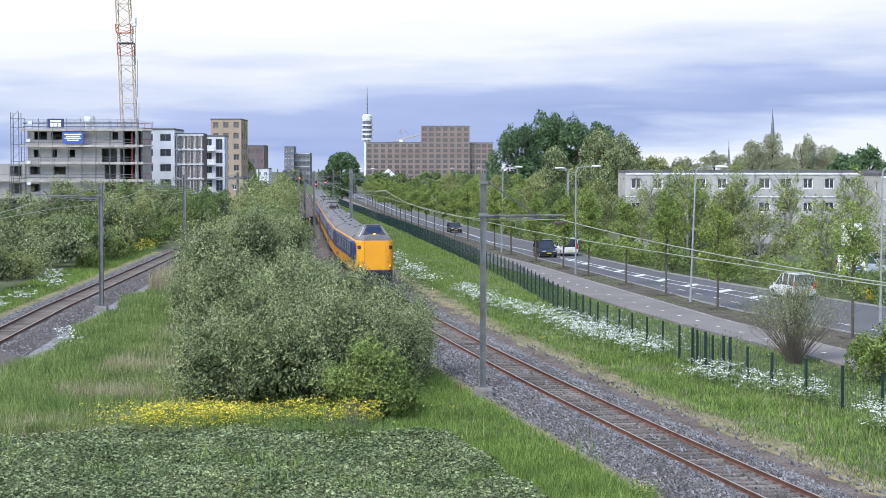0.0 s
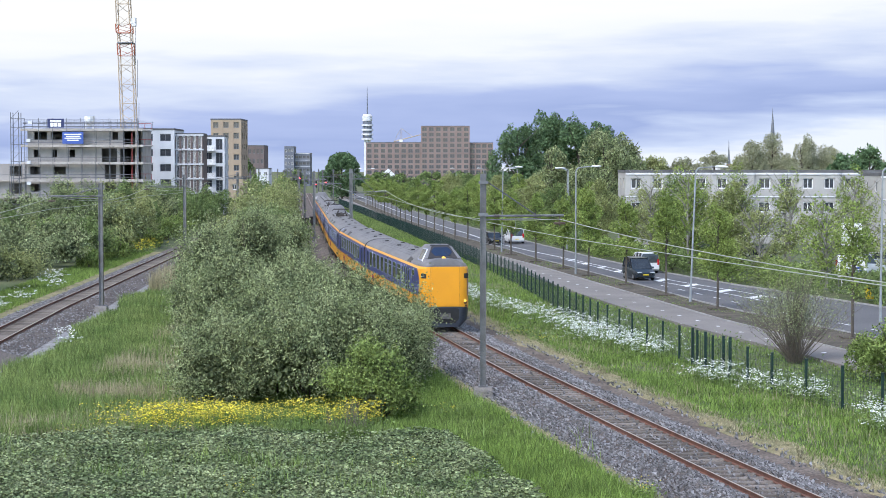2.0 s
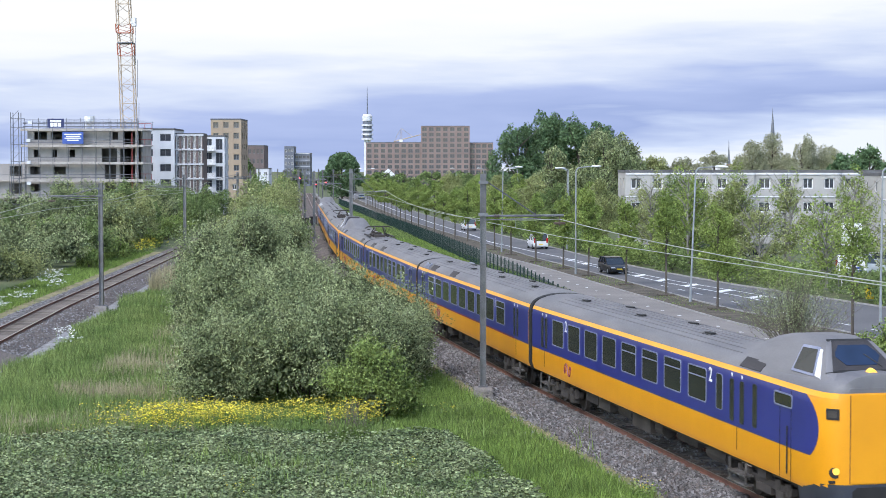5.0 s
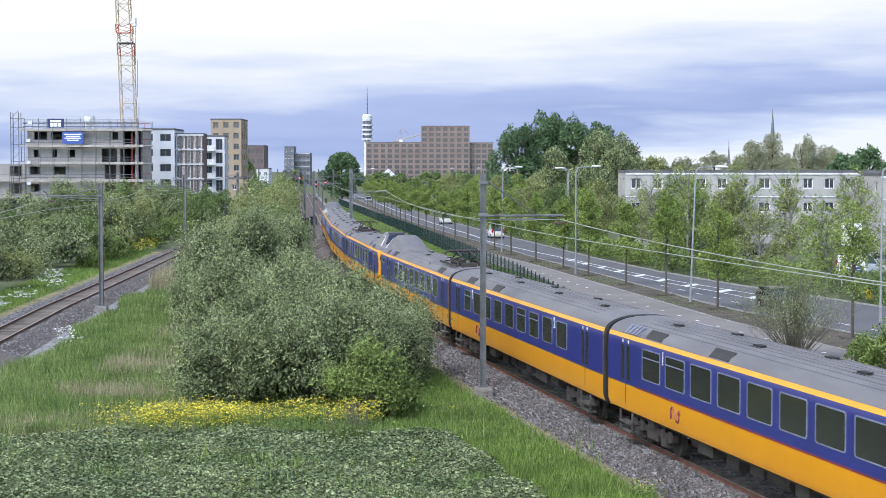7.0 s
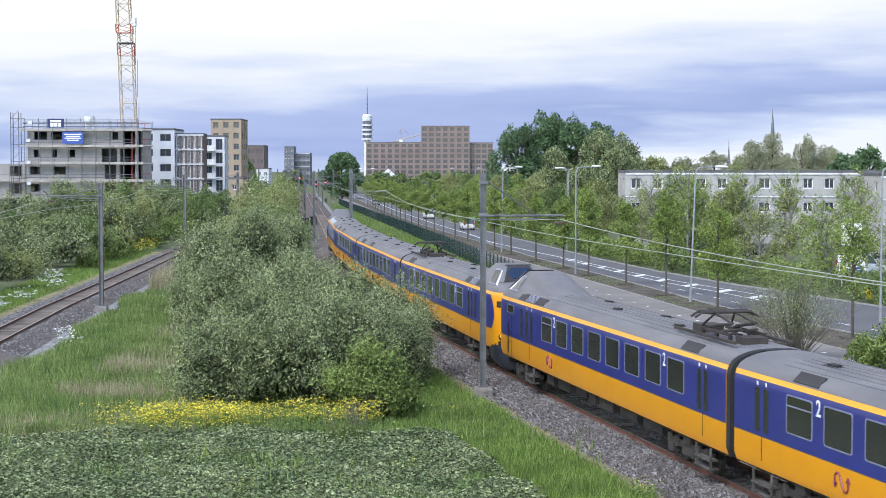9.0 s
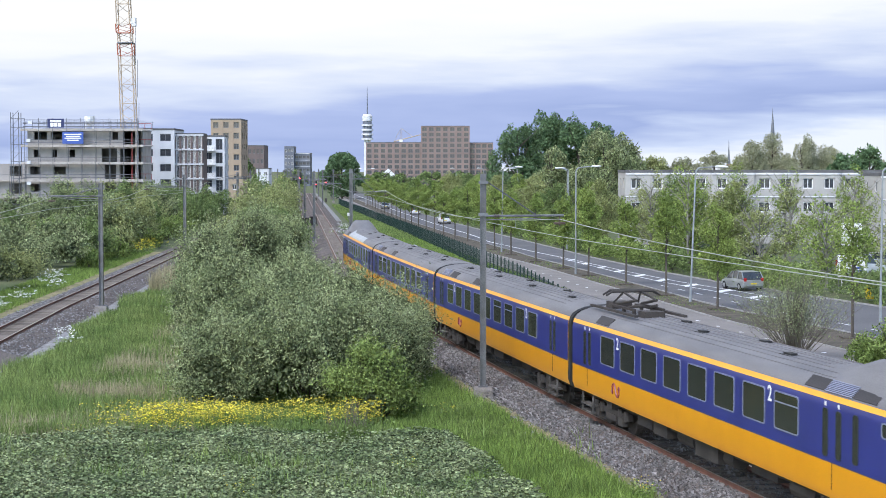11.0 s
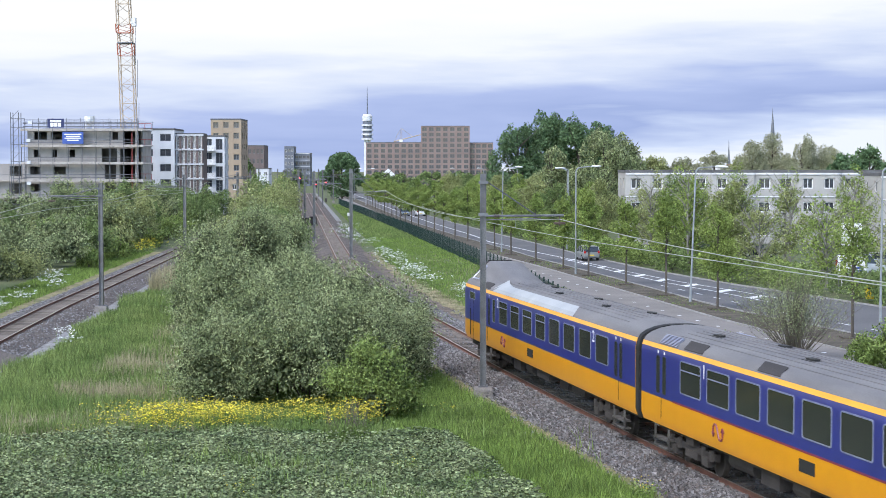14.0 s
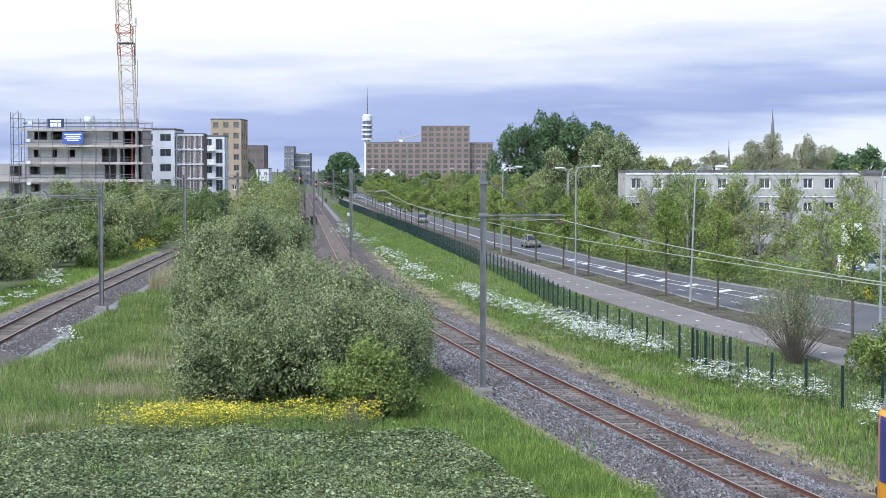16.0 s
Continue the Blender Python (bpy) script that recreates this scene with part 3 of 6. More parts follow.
def pantograph(car, x):
    p = Geo()
    p.box(x - 1.2, x + 1.2, -0.55, -0.47, 4.02, 4.10).box(x - 1.2, x + 1.2, 0.47, 0.55, 4.02, 4.10)
    for a in (-1.1, 0, 1.1):
        for s in (-0.5, 0.5):
            p.bar((x + a, s, 3.8), (x + a, s, 4.05), 0.07, None, 8)
    p.box(x - 2.6, x + 2.4, -0.9, -0.8, 3.92, 4.0).box(x - 2.6, x + 2.4, 0.75, 0.9, 3.9, 3.98).box(x - 2.3, x - 1.5, -0.4, 0.3, 3.85, 4.12).box(x + 1.5, x + 2.2, -0.5, 0.2, 3.85, 4.08)
    arms = Geo()
    for s in (-0.45, 0.45):
        arms.bar((x - 0.9, s, 4.12), (x + 0.9, s * 0.8, 4.36), 0.05).bar((x + 0.9, s * 0.8, 4.36), (x - 0.7, s * 0.7, 4.56), 0.04).bar((x - 1.3, s, 4.14), (x - 0.7, s * 0.7, 4.50), 0.035).bar((x + 0.2, s * 0.9, 4.08), (x + 1.3, s * 0.5, 4.22), 0.05)
    for a in (-0.85, -0.5):
        arms.bar((x + a, -0.75, 4.58), (x + a, 0.75, 4.58), 0.05).bar((x + a, -0.75, 4.58), (x + a, -0.98, 4.44), 0.035).bar((x + a, 0.75, 4.58), (x + a, 0.98, 4.44), 0.035)
    b = p.ob("pantograph_base", M["under"], car)
    arms.ob("pantograph_arm", M["underlt"], b)


def coach(cab, cls, panto=None, patched=False, hatch_x=None, front="2", rear="2", grille=True, lobby=False):
    """A coach along x, front at +x; cab: 1 at the front, -1 at the rear, 0 none. Drawn with the cab in front, then turned."""
    car = new("train_coach")
    turn = Matrix.Rotation(math.pi, 4, "Z") if cab < 0 else Matrix.Identity(4)
    x0, x1 = -13.22, (13.22 if not cab else 12.35)

    def add(g, name, material, label="", smooth=False, parent=None):
        if cab < 0 and parent is None:
            g.v = [tuple(turn @ Vector(v)) for v in g.v]
        return g.ob(name, material, parent or car, label, smooth)

    nose = [(12.35, 1.0), (12.95, 0.985), (13.35, 0.95), (13.6, 0.88), (13.77, 0.76), (13.85, 0.60)]

    def taper(x):
        return float(np.interp(x, [q[0] for q in nose], [q[1] for q in nose])) if cab else 1.0

    body = [ring(x0, SIDE), ring(x0 + 0.02, SIDE), ring(x1, SIDE)]
    if cab:
        body += [ring(x, SIDE, w) for x, w in nose[1:]]
    add(Geo().loft(body), "body", M["yellow"], "yellow painted coach body", True)
    # blue band: rounded off on one side of the cab, square on the other
    for s in (-1, 1):
        rows = []
        for k in range(17):
            u = k / 16
            z = BAND + (GUTTER - 0.03 - BAND) * u
            y = WALL if z <= 3.2 else WALL - (z - 3.2) * 0.22
            e = x1 - 0.01 if not cab else 13.60 if s > 0 else 13.32 - 0.95 * (1 - math.sqrt(max(0, 1 - (1.75 * u - 0.8) ** 2)))
            xs = [x0 + 0.01, 11.0] + [11.0 + (e - 11.0) * q for q in (0.3, 0.55, 0.75, 0.88, 1.0)]
            rows.append([(x, s * (y * taper(x) + 0.007), z) for x in xs])
        add(Geo().loft(rows, close=False, caps=False), "blue_band", M["blue"], "dark blue window band", True)
        zs = [(GUTTER - 0.03, 0.034), (GUTTER + 0.04, 0.036), (GUTTER + 0.10, 0.02)]
        st = [[(x, s * ((1.39 if q < 3.4 else 1.36) * w + o - 0.02), q) for q, o in zs] for x, w in [(x0, 1.0), (x1, 1.0)] + (nose[1:5] if cab else [])]
        add(Geo().loft(st, close=False, caps=False), "gutter_stripe", M["orange"], "orange stripe under the roof", True)
        if cls == "1":
            add(Geo().box(x0 + 2.8, x1 - 2.6, s * (WALL + 0.006) - 0.004, s * (WALL + 0.006) + 0.004, BAND - 0.02, BAND + 0.035), "lining", M["logo"])
    # roof
    rf = [ring(x0, ROOF), ring(x1, ROOF)]
    if cab:
        rf += [ring(x, ROOF, w, 0) for x, w in nose[1:-1]] + [[(13.81, y * 0.62, 3.46 + (z - 3.46) * 0.6) for _, y, z in ring(0, ROOF)]]
    add(Geo().loft(rf), "roof", M["roof"], "weathered grey roof", True)
    ribs = Geo()
    for y in np.linspace(-0.95, 0.95, 9):
        z = np.interp(abs(y), [0, 0.45, 0.8, 1.08], [3.90, 3.88, 3.82, 3.72])
        ribs.box(x0 + 2.2, (x1 - 2.2) if not cab else 7.4, y - 0.012, y + 0.012, z - 0.01, z + 0.016)
    add(ribs, "roof_ribs", M["roof"])
    vents = [v for v in np.arange(-9.5, 8.0 if cab else 10.5, 3.2)]
    for i, v in enumerate(vents):
        if panto and abs(v - panto) < 3.2:
            continue
        o = place("roof_vent", VENT, car, turn @ pose(v, 0.32 if i % 2 else -0.32, 3.86))
    slots = [(-9.0, -1), (-3.6, -1)] if not cab else [(8.9, -1)] if lobby else [(9.6, -1), (7.2, -1), (-10.0, -1)]
    for v, s in slots:
        for sgn in (-1, 1):
            place("roof_opening", SLOT, car, turn @ (Matrix.Translation((v, sgn * 1.215, 3.62)) @ Matrix.Rotation(0 if sgn < 0 else math.pi, 4, "Z") @ pose(0, 0, 0, -44, 0, 0)))
    if grille:
        gr = Geo()
        for k in range(8):
            gr.box(-0.72, 0.72, -0.035 - k * 0.001, 0.02, -0.18 + k * 0.045, -0.155 + k * 0.045)
        gme = gr.mesh("roof_grille", M["alu"])
        for sgn in (-1, 1):
            place("roof_grille", gme, car, turn @ (Matrix.Translation((-11.0 if not cab else 8.4, sgn * 1.22, 3.63)) @ Matrix.Rotation(0 if sgn < 0 else math.pi, 4, "Z") @ pose(0, 0, 0, -44, 0, 0)))
    if patched:
        low, mid, high = (1.358, 3.468), (1.268, 3.608), (1.088, 3.728)
        for s in (-1, 1):
            edge = ((7.5, low, mid, mid), (7.1, mid, high, (0.70, 3.97)), (6.7, mid, high, (0.78, 3.90)), (6.1, mid, high, (0.88, 3.83)), (5.3, mid, high, (0.95, 3.79)), (4.2, mid, high, (0.96, 3.785)), (-5.0, mid, high, (0.96, 3.785)), (-5.5, mid, mid, mid))
            add(Geo().loft([[(x, s * y, z) for y, z in (low, a, b, c)] for x, a, b, c in edge], close=False, caps=False), "roof_patch", M["roofnew"], "pale unpainted roof panel")
    # windows, doors, numbers
    pitch, kinds = (2.12, ("first", "firstvent")) if cls == "1" else (2.1 if cab else 2.12, ("std", "vent"))
    n = 8 if cab else 9
    start = -8.95 if cls == "1" else -9.5 + (0.0 if lobby else 0.4) if cab else -9.13
    for i in range(n):
        vent = i in ((4, 5, 6, 7) if lobby else (7,) if cab else (0, 1, 8) if cls == "1" else (0, 5, 6))
        window(car, kinds[1] if vent else kinds[0], (turn @ Vector((start + i * pitch, 0, 0))).x, 2.69)
    ends = [-11.4] + ([8.25] if cab else [11.0])
    for e in ends:
        half = 0.36 if e == 8.25 else 0.27
        for d in (-half, half):
            window(car, "slit", (turn @ Vector((e + d, 0, 0))).x, 2.56)
            for m in both_sides((turn @ Vector((e + d, 0, 0))).x, 3.24):
                place("pictogram", PICTO, car, m, "small white pictogram")
        seams = Geo()
        for s in (-1, 1):
            seams.box(e - 0.012, e + 0.012, s * (WALL + 0.008) - 0.004, s * (WALL + 0.008) + 0.004, 1.24, BAND)
        add(seams, "door_seams", M["black"], "dark door joints")
        place("step", STEP, car, turn @ pose(e, 0, 0))
        place("step", STEP, car, turn @ pose(e, 0, 0, 0, 0, 180))
    if cab:
        window(car, "slit", (turn @ Vector((9.5, 0, 0))).x, 2.60)
    if lobby:
        window(car, "small", (turn @ Vector((6.95, 0, 0))).x, 2.66)
    first_end, last_end = (start - pitch * 0.5, start + (n - 0.5) * pitch)
    lab = (rear, front) if cab >= 0 else (front, rear)
    digit(car, lab[0], (turn @ Vector((start + pitch * 0.5, 0, 0))).x)
    digit(car, lab[1], (turn @ Vector((start + (n - (0.5 if lobby else 1.5)) * pitch, 0, 0))).x)
    for m in both_sides(-5.2 if cab < 0 else -8.2 if cab else -6.8, 1.5):
        place("logo", LOGO, car, m, "dark red emblem")
    if hatch_x is not None:
        for m in both_sides(hatch_x, 1.52):
            place("hatch", LIGHT_PLATE, car, m, "dark destination panel")
    # bogies and underframe
    for bx in (-9.5, 9.5):
        b = place("bogie", BOGIE[0], car, pose(bx, 0, 0), "grimy bogie")
        for wx in (-1.28, 1.28):
            for q in (-1.14, 1.14):
                place("axle_box", BOGIE[1], b, pose(wx, q, 0))
        for wx in (-1.28, 1.28):
            place("wheelset", BOGIE[2], b, pose(wx, 0, 0.46))
    r = random.Random(int(hatch_x or 3) + len(cls) + cab)
    x = -6.9
    while x < 6.2:
        w = r.uniform(0.7, 1.9)
        d = r.uniform(0.9, 1.18)
        z = r.uniform(0.42, 0.62)
        if r.random() < 0.3:
            for q in (-1, 1):
                Geo().bar((x, q * (d - 0.3), 0.72), (x + w, q * (d - 0.3), 0.72), 0.26, None, 10).ob("air_tank", M["underlt"], car)
        else:
            for q in (-1, 1):
                Geo().box(x, x + w, min(q * d, q * (d - 0.8)), max(q * d, q * (d - 0.8)), z, 1.0).ob("equipment_box", M["underlt"] if r.random() < 0.5 else M["under"], car)
        x += w + r.uniform(0.25, 1.1)
    Geo().box(-12.6, 12.6 if not cab else 12.6, -1.05, 1.05, 0.82, 1.02).ob("underframe", M["under"], car)
    bel = Geo()
    for k, e in enumerate((x0, x1) if not cab else (x0,)):
        s = -1 if k == 0 else 1
        for q in range(3):
            bel.loft([ring(e + s * (0.02 + q * 0.085), [(y * 1.0, z) for y, z in SIDE] + [(y * 1.0, z - 0.01) for y, z in ROOF[1:]]), ring(e + s * (0.09 + q * 0.085), [(y * 0.985, z) for y, z in SIDE] + [(y * 0.985, z - 0.02) for y, z in ROOF[1:]])])
    add(bel, "gangway_bellows", M["black"], "black rubber gangway")
    if panto is not None:
        pantograph(car, panto)
    if cab:
        cab_front(car, add, turn, cab)
    return car


def cab_front(car, add, turn, cab):
    """Raised driver's cab over the gangway, windscreen, face, skirt and lamps."""
    def sec(x, w0, w1, z0, z1, c=0.14):
        return [(x, -w0, z0), (x, -w1, z1 - c), (x, -w1 + c * 1.2, z1), (x, w1 - c * 1.2, z1), (x, w1, z1 - c), (x, w0, z0)]

    add(Geo().loft([sec(5.6, 0.8, 0.40, 3.72, 3.89, 0.04), sec(6.6, 0.95, 0.52, 3.70, 3.95, 0.06), sec(7.6, 1.14, 0.60, 3.64, 4.08), sec(8.8, 1.24, 0.66, 3.58, 4.36), sec(9.9, 1.28, 0.70, 3.53, 4.54), sec(11.2, 1.29, 0.72, 3.51, 4.58), sec(12.0, 1.28, 0.66, 3.50, 4.52)]), "cab_roof", M["roof"], "raised grey cab roof", True)
    add(Geo().loft([sec(12.0, 1.28, 0.66, 3.50, 4.52), sec(12.95, 1.22, 1.06, 3.5, 3.84, 0.06), sec(13.6, 1.02, 0.96, 3.42, 3.68, 0.05), sec(13.82, 0.86, 0.8, 3.40, 3.58, 0.03)]), "cab_brow", M["roof"], "grey panel below the windscreen", True)

    def quad(name, pts, material, label):
        g = Geo()
        a, b, c, d = [Vector(p) for p in pts]
        nrm = (b - a).cross(d - a).normalized() * 0.012
        g.v = [tuple(p + nrm) for p in (a, b, c, d)] + [tuple(p - nrm) for p in (a, b, c, d)]
        g.f = [(0, 1, 2, 3), (7, 6, 5, 4), (0, 4, 5, 1), (1, 5, 6, 2), (2, 6, 7, 3), (3, 7, 4, 0)]
        return add(g, name, material, label)

    quad("windscreen_surround", [(12.90, -0.82, 3.895), (12.90, 0.82, 3.895), (12.07, 0.47, 4.53), (12.07, -0.47, 4.53)], M["smoke"], "dark grey windscreen surround")

    def on_screen(y, u):
        return (12.90 - 0.83 * u + 0.018, y, 3.895 + 0.635 * u + 0.018)

    pane = [on_screen(y, u) for y, u in ((-0.40, 0.16), (0.40, 0.16), (0.58, 0.46), (0.54, 0.60), (0.38, 0.84), (-0.38, 0.84), (-0.54, 0.60), (-0.58, 0.46))]
    gp = Geo().loft([[(x - 0.02, y, z - 0.02) for x, y, z in pane], pane])
    add(gp, "windscreen", M["glassblue"], "blue tinted windscreen with cut-off corners")
    add(Geo().bar(on_screen(0.50, 0.10), on_screen(0.18, 0.52), 0.018), "wiper", M["black"])
    def side(x, z, s):
        """A point on the sloping side of the cab."""
        k = [float(np.interp(x, (9.9, 11.2, 12.0, 12.95), q)) for q in ((1.28, 1.29, 1.28, 1.22), (0.70, 0.72, 0.66, 1.06), (3.53, 3.51, 3.50, 3.50), (4.40, 4.44, 4.38, 3.78))]
        return (x, s * (k[0] + (k[1] - k[0]) * (z - k[2]) / (k[3] - k[2]) + 0.014), z)

    for s in (-1, 1):
        quad("pillar", [(12.93, s * 0.83, 3.87), (12.95, s * 1.03, 3.85), (12.04, s * 0.62, 4.50), (12.04, s * 0.48, 4.545)], M["roof"], "grey windscreen pillar")
        quad("white_pillar", [side(12.86, 3.70, s), side(12.50, 3.74, s), side(11.97, 4.33, s), side(12.07, 4.33, s)], M["decal"], "broad white pillar beside the windscreen")
        quad("side_window_frame", [side(12.46, 3.72, s), side(11.22, 3.74, s), side(11.10, 4.37, s), side(11.93, 4.37, s)], M["alu"], "grey side window frame")
        wp = [(x, y + s * 0.012, z) for x, y, z in (side(12.36, 3.78, s), side(11.30, 3.80, s), side(11.18, 4.31, s), side(11.88, 4.31, s))]
        quad("cab_side_window", wp, M["glass"], "dark cab side window")
    quad("windscreen_frame", [(12.93, -0.95, 3.855), (12.93, 0.95, 3.855), (12.885, 0.95, 3.90), (12.885, -0.95, 3.90)], M["black"], "black windscreen edge")
    quad("windscreen_frame", [(12.06, -0.58, 4.53), (12.06, 0.58, 4.53), (11.98, 0.58, 4.565), (11.98, -0.58, 4.565)], M["black"], "black windscreen edge")
    fd = rounded(1.56, 2.12, 0.06)
    add(Geo().loft([[(13.845, y, 2.37 + z) for y, z in fd], [(13.875, y, 2.37 + z) for y, z in fd]]), "front_door", M["yellow"], "yellow gangway door with thin joints")
    for s in (-1, 1):
        add(Geo().box(13.855, 13.865, s * 0.795 - 0.006, s * 0.795 + 0.006, 1.3, 3.42), "door_joint", M["rail"])
        fx, fy = 13.69, s * 1.08
        add(Geo().bar((fx - 0.04, fy, 1.56), (fx + 0.075, fy + s * 0.03, 1.56), 0.15, 0.13, 14), "headlamp", M["black"], "round headlamp")
        add(Geo().bar((fx + 0.06, fy + s * 0.02, 1.60), (fx + 0.10, fy + s * 0.03, 1.60), 0.09, 0.08, 14), "lamp_glass", M["head_glow"] if cab > 0 else M["glass"], "lit amber headlamp glass")
        add(Geo().box(fx - 0.1, fx + 0.05, fy - 0.15, fy + 0.15, 1.31, 1.37), "lamp_plate", M["black"])
        corner = pose(13.685, s * 1.165, 2.96, 0, 0, s * 45)
        add(Geo().box(-0.06, 0.025, -0.16, 0.16, -0.13, 0.13, corner), "tail_lamp", M["black"], "dark square lamp")
        add(Geo().box(0.02, 0.034, -0.11, 0.11, -0.08, 0.08, corner), "lamp_lens", M["underlt"])
    add(Geo().bar((13.24, 0, 3.88), (13.40, 0, 3.87), 0.12, 0.10, 12), "top_lamp", M["head_glow"] if cab > 0 else M["glass"], "lit amber top lamp")
    if cab > 0:
        add(Geo().loft([[(x, y, z) for y, z in ((-w, zt), (-w * 0.95, 0.55), (-w * 0.70, 0.18), (w * 0.70, 0.18), (w * 0.95, 0.55), (w, zt))] for x, w, zt in ((12.0, 1.30, 1.02), (12.6, 1.37, 1.06), (13.1, 1.375, 1.20), (13.4, 1.335, 1.26), (13.64, 1.23, 1.28), (13.81, 1.06, 1.28), (13.89, 0.86, 1.28))]), "skirt", M["skirt"], "dark grey front skirt", True)
        add(Geo().loft([[(x, y, z) for y, z in ((-0.55, 0.40), (0.55, 0.40), (0.74, 0.62), (0.74, 1.12), (0.62, 1.22), (-0.62, 1.22), (-0.74, 1.12), (-0.74, 0.62))] for x in (13.76, 13.905)]), "coupler_recess", M["black"], "black opening round the coupler")
        add(Geo().box(13.75, 13.97, -0.28, 0.28, 0.62, 0.92).bar((13.75, 0.12, 0.77), (14.01, 0.12, 0.77), 0.08, 0.05, 10).bar((13.75, -0.2, 0.58), (14., -0.2, 0.55), 0.03), "coupler", M["stepsteel"], "steel automatic coupler")
    else:
        add(Geo().box(12.3, 13.55, -0.95, 0.95, 0.62, 0.99).box(13.55, 13.9, -0.3, 0.3, 0.62, 0.95), "coupler", M["black"], "black coupler under the cab end")
    add(Geo().bar((11.65, -WALL - 0.03, 1.2), (11.65, -WALL - 0.03, 2.4), 0.018).bar((11.65, WALL + 0.03, 1.2), (11.65, WALL + 0.03, 2.4), 0.018), "handrail", M["black"])
    sm = Geo()
    for s in (-1, 1):
        for d in (11.15, 11.85):
            sm.box(d - 0.01, d + 0.01, s * (WALL + 0.01) - 0.003, s * (WALL + 0.01) + 0.003, 1.02, 3.3)
    add(sm, "cab_door_seams", M["black"])
    window(car, "cab", (turn @ Vector((11.35, 0, 0))).x, 3.02)


COACHES = [
    coach(1, "2", grille=False, lobby=True),
    coach(0, "1", front="1", rear="1"),
    coach(0, "2", grille=False),
    coach(-1, "2", panto=10.0),
    coach(1, "2", panto=-10.2),
    coach(0, "2", hatch_x=-1.5),
    coach(0, "1", hatch_x=-1.0, front="1", rear="1"),
    coach(-1, "2", hatch_x=-0.5, patched=True, grille=False, lobby=True),
]
for i, c in enumerate(COACHES):
    kind = "end coach with raised cab" if i in (0, 3, 4, 7) else "middle coach"
    tagged(c, f"yellow and dark blue electric train {kind}", "train coach", "coaches of the train")

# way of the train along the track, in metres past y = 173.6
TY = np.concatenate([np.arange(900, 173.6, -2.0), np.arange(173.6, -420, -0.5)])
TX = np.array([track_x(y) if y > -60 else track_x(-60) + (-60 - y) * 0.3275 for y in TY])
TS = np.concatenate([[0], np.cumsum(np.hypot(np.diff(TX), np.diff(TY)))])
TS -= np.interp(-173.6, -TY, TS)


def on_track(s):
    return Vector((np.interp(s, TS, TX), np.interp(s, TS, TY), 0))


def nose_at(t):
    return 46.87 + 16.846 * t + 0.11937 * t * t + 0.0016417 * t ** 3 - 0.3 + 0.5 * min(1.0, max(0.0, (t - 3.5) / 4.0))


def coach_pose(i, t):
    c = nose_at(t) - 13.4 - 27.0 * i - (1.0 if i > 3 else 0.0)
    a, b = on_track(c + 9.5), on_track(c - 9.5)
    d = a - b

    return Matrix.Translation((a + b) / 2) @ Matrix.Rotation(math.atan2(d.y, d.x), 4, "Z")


# ---- plants ----
LEAF = dict(
    willow=leaf_mat("willow_leaves", (0.30, 0.34, 0.175), (0.155, 0.195, 0.09), var=0.75, scale=0.9),
    # darkened leaf colour: the shade inside a bush, painted in
    shade=leaf_mat("shaded_inner_leaves", (0.12, 0.145, 0.068), (0.075, 0.095, 0.045), var=0.4, trans=0.1),
    lime=leaf_mat("fresh_leaves", (0.23, 0.295, 0.090), (0.15, 0.21, 0.058), var=0.6),
    green=leaf_mat("green_leaves", (0.19, 0.25, 0.09), (0.11, 0.16, 0.055), var=0.6),
    young=leaf_mat("young_tree_leaves", (0.25, 0.315, 0.088), (0.17, 0.235, 0.060), var=0.55),
    dark=leaf_mat("dark_leaves", (0.135, 0.21, 0.10), (0.075, 0.13, 0.06), var=0.5),
    grey=leaf_mat("greyish_leaves", (0.33, 0.335, 0.22), (0.24, 0.25, 0.15), var=0.4),
    olive=leaf_mat("olive_leaves", (0.30, 0.325, 0.14), (0.20, 0.23, 0.090), var=0.55),
    bramble=leaf_mat("bramble_leaves", (0.245, 0.285, 0.145), (0.125, 0.168, 0.075), var=0.8),
    blade=leaf_mat("grass_blades", (0.185, 0.275, 0.062), (0.125, 0.19, 0.044), var=0.6, scale=0.55),
    tall=leaf_mat("tall_grass", (0.20, 0.26, 0.082), (0.11, 0.17, 0.046), var=0.6, scale=0.45),
    straw=leaf_mat("straw", (0.37, 0.33, 0.21), (0.26, 0.235, 0.14), var=0.4),
    umbel=leaf_mat("white_umbels", (0.80, 0.82, 0.80), (0.62, 0.66, 0.60), var=0.25, trans=0.1),
    rape=leaf_mat("yellow_blooms", (0.66, 0.56, 0.05), (0.52, 0.46, 0.06), var=0.35, trans=0.1),
)
M["bark"] = mat("bark", (0.10, 0.085, 0.07), (0.065, 0.055, 0.045), 0.9, 3, bump=0.5, bscale=25, stretch=(1, 1, 0.25))
M["palebark"] = mat("pale_bark", (0.26, 0.25, 0.22), (0.15, 0.14, 0.12), 0.9, 3, bump=0.5, bscale=25, stretch=(1, 1, 0.25))
M["twig"] = mat("twigs", (0.15, 0.125, 0.10), (0.10, 0.085, 0.07), 0.9, 3)


def leaf_quads(c, size, slim=0.5, droop=0.0):
    n = len(c)
    a = rng.normal(size=(n, 3))
    a[:, 2] -= droop
    a /= np.linalg.norm(a, axis=1)[:, None]
    b = np.cross(a, rng.normal(size=(n, 3)))
    b /= np.linalg.norm(b, axis=1)[:, None]
    s = (size * rng.uniform(0.6, 1.35, n))[:, None]
    a, b = a * s, b * s * slim
    return np.stack([c - a * 0.5, c + b * 0.5 - a * 0.05, c + a * 0.5, c - b * 0.5 - a * 0.05], 1)


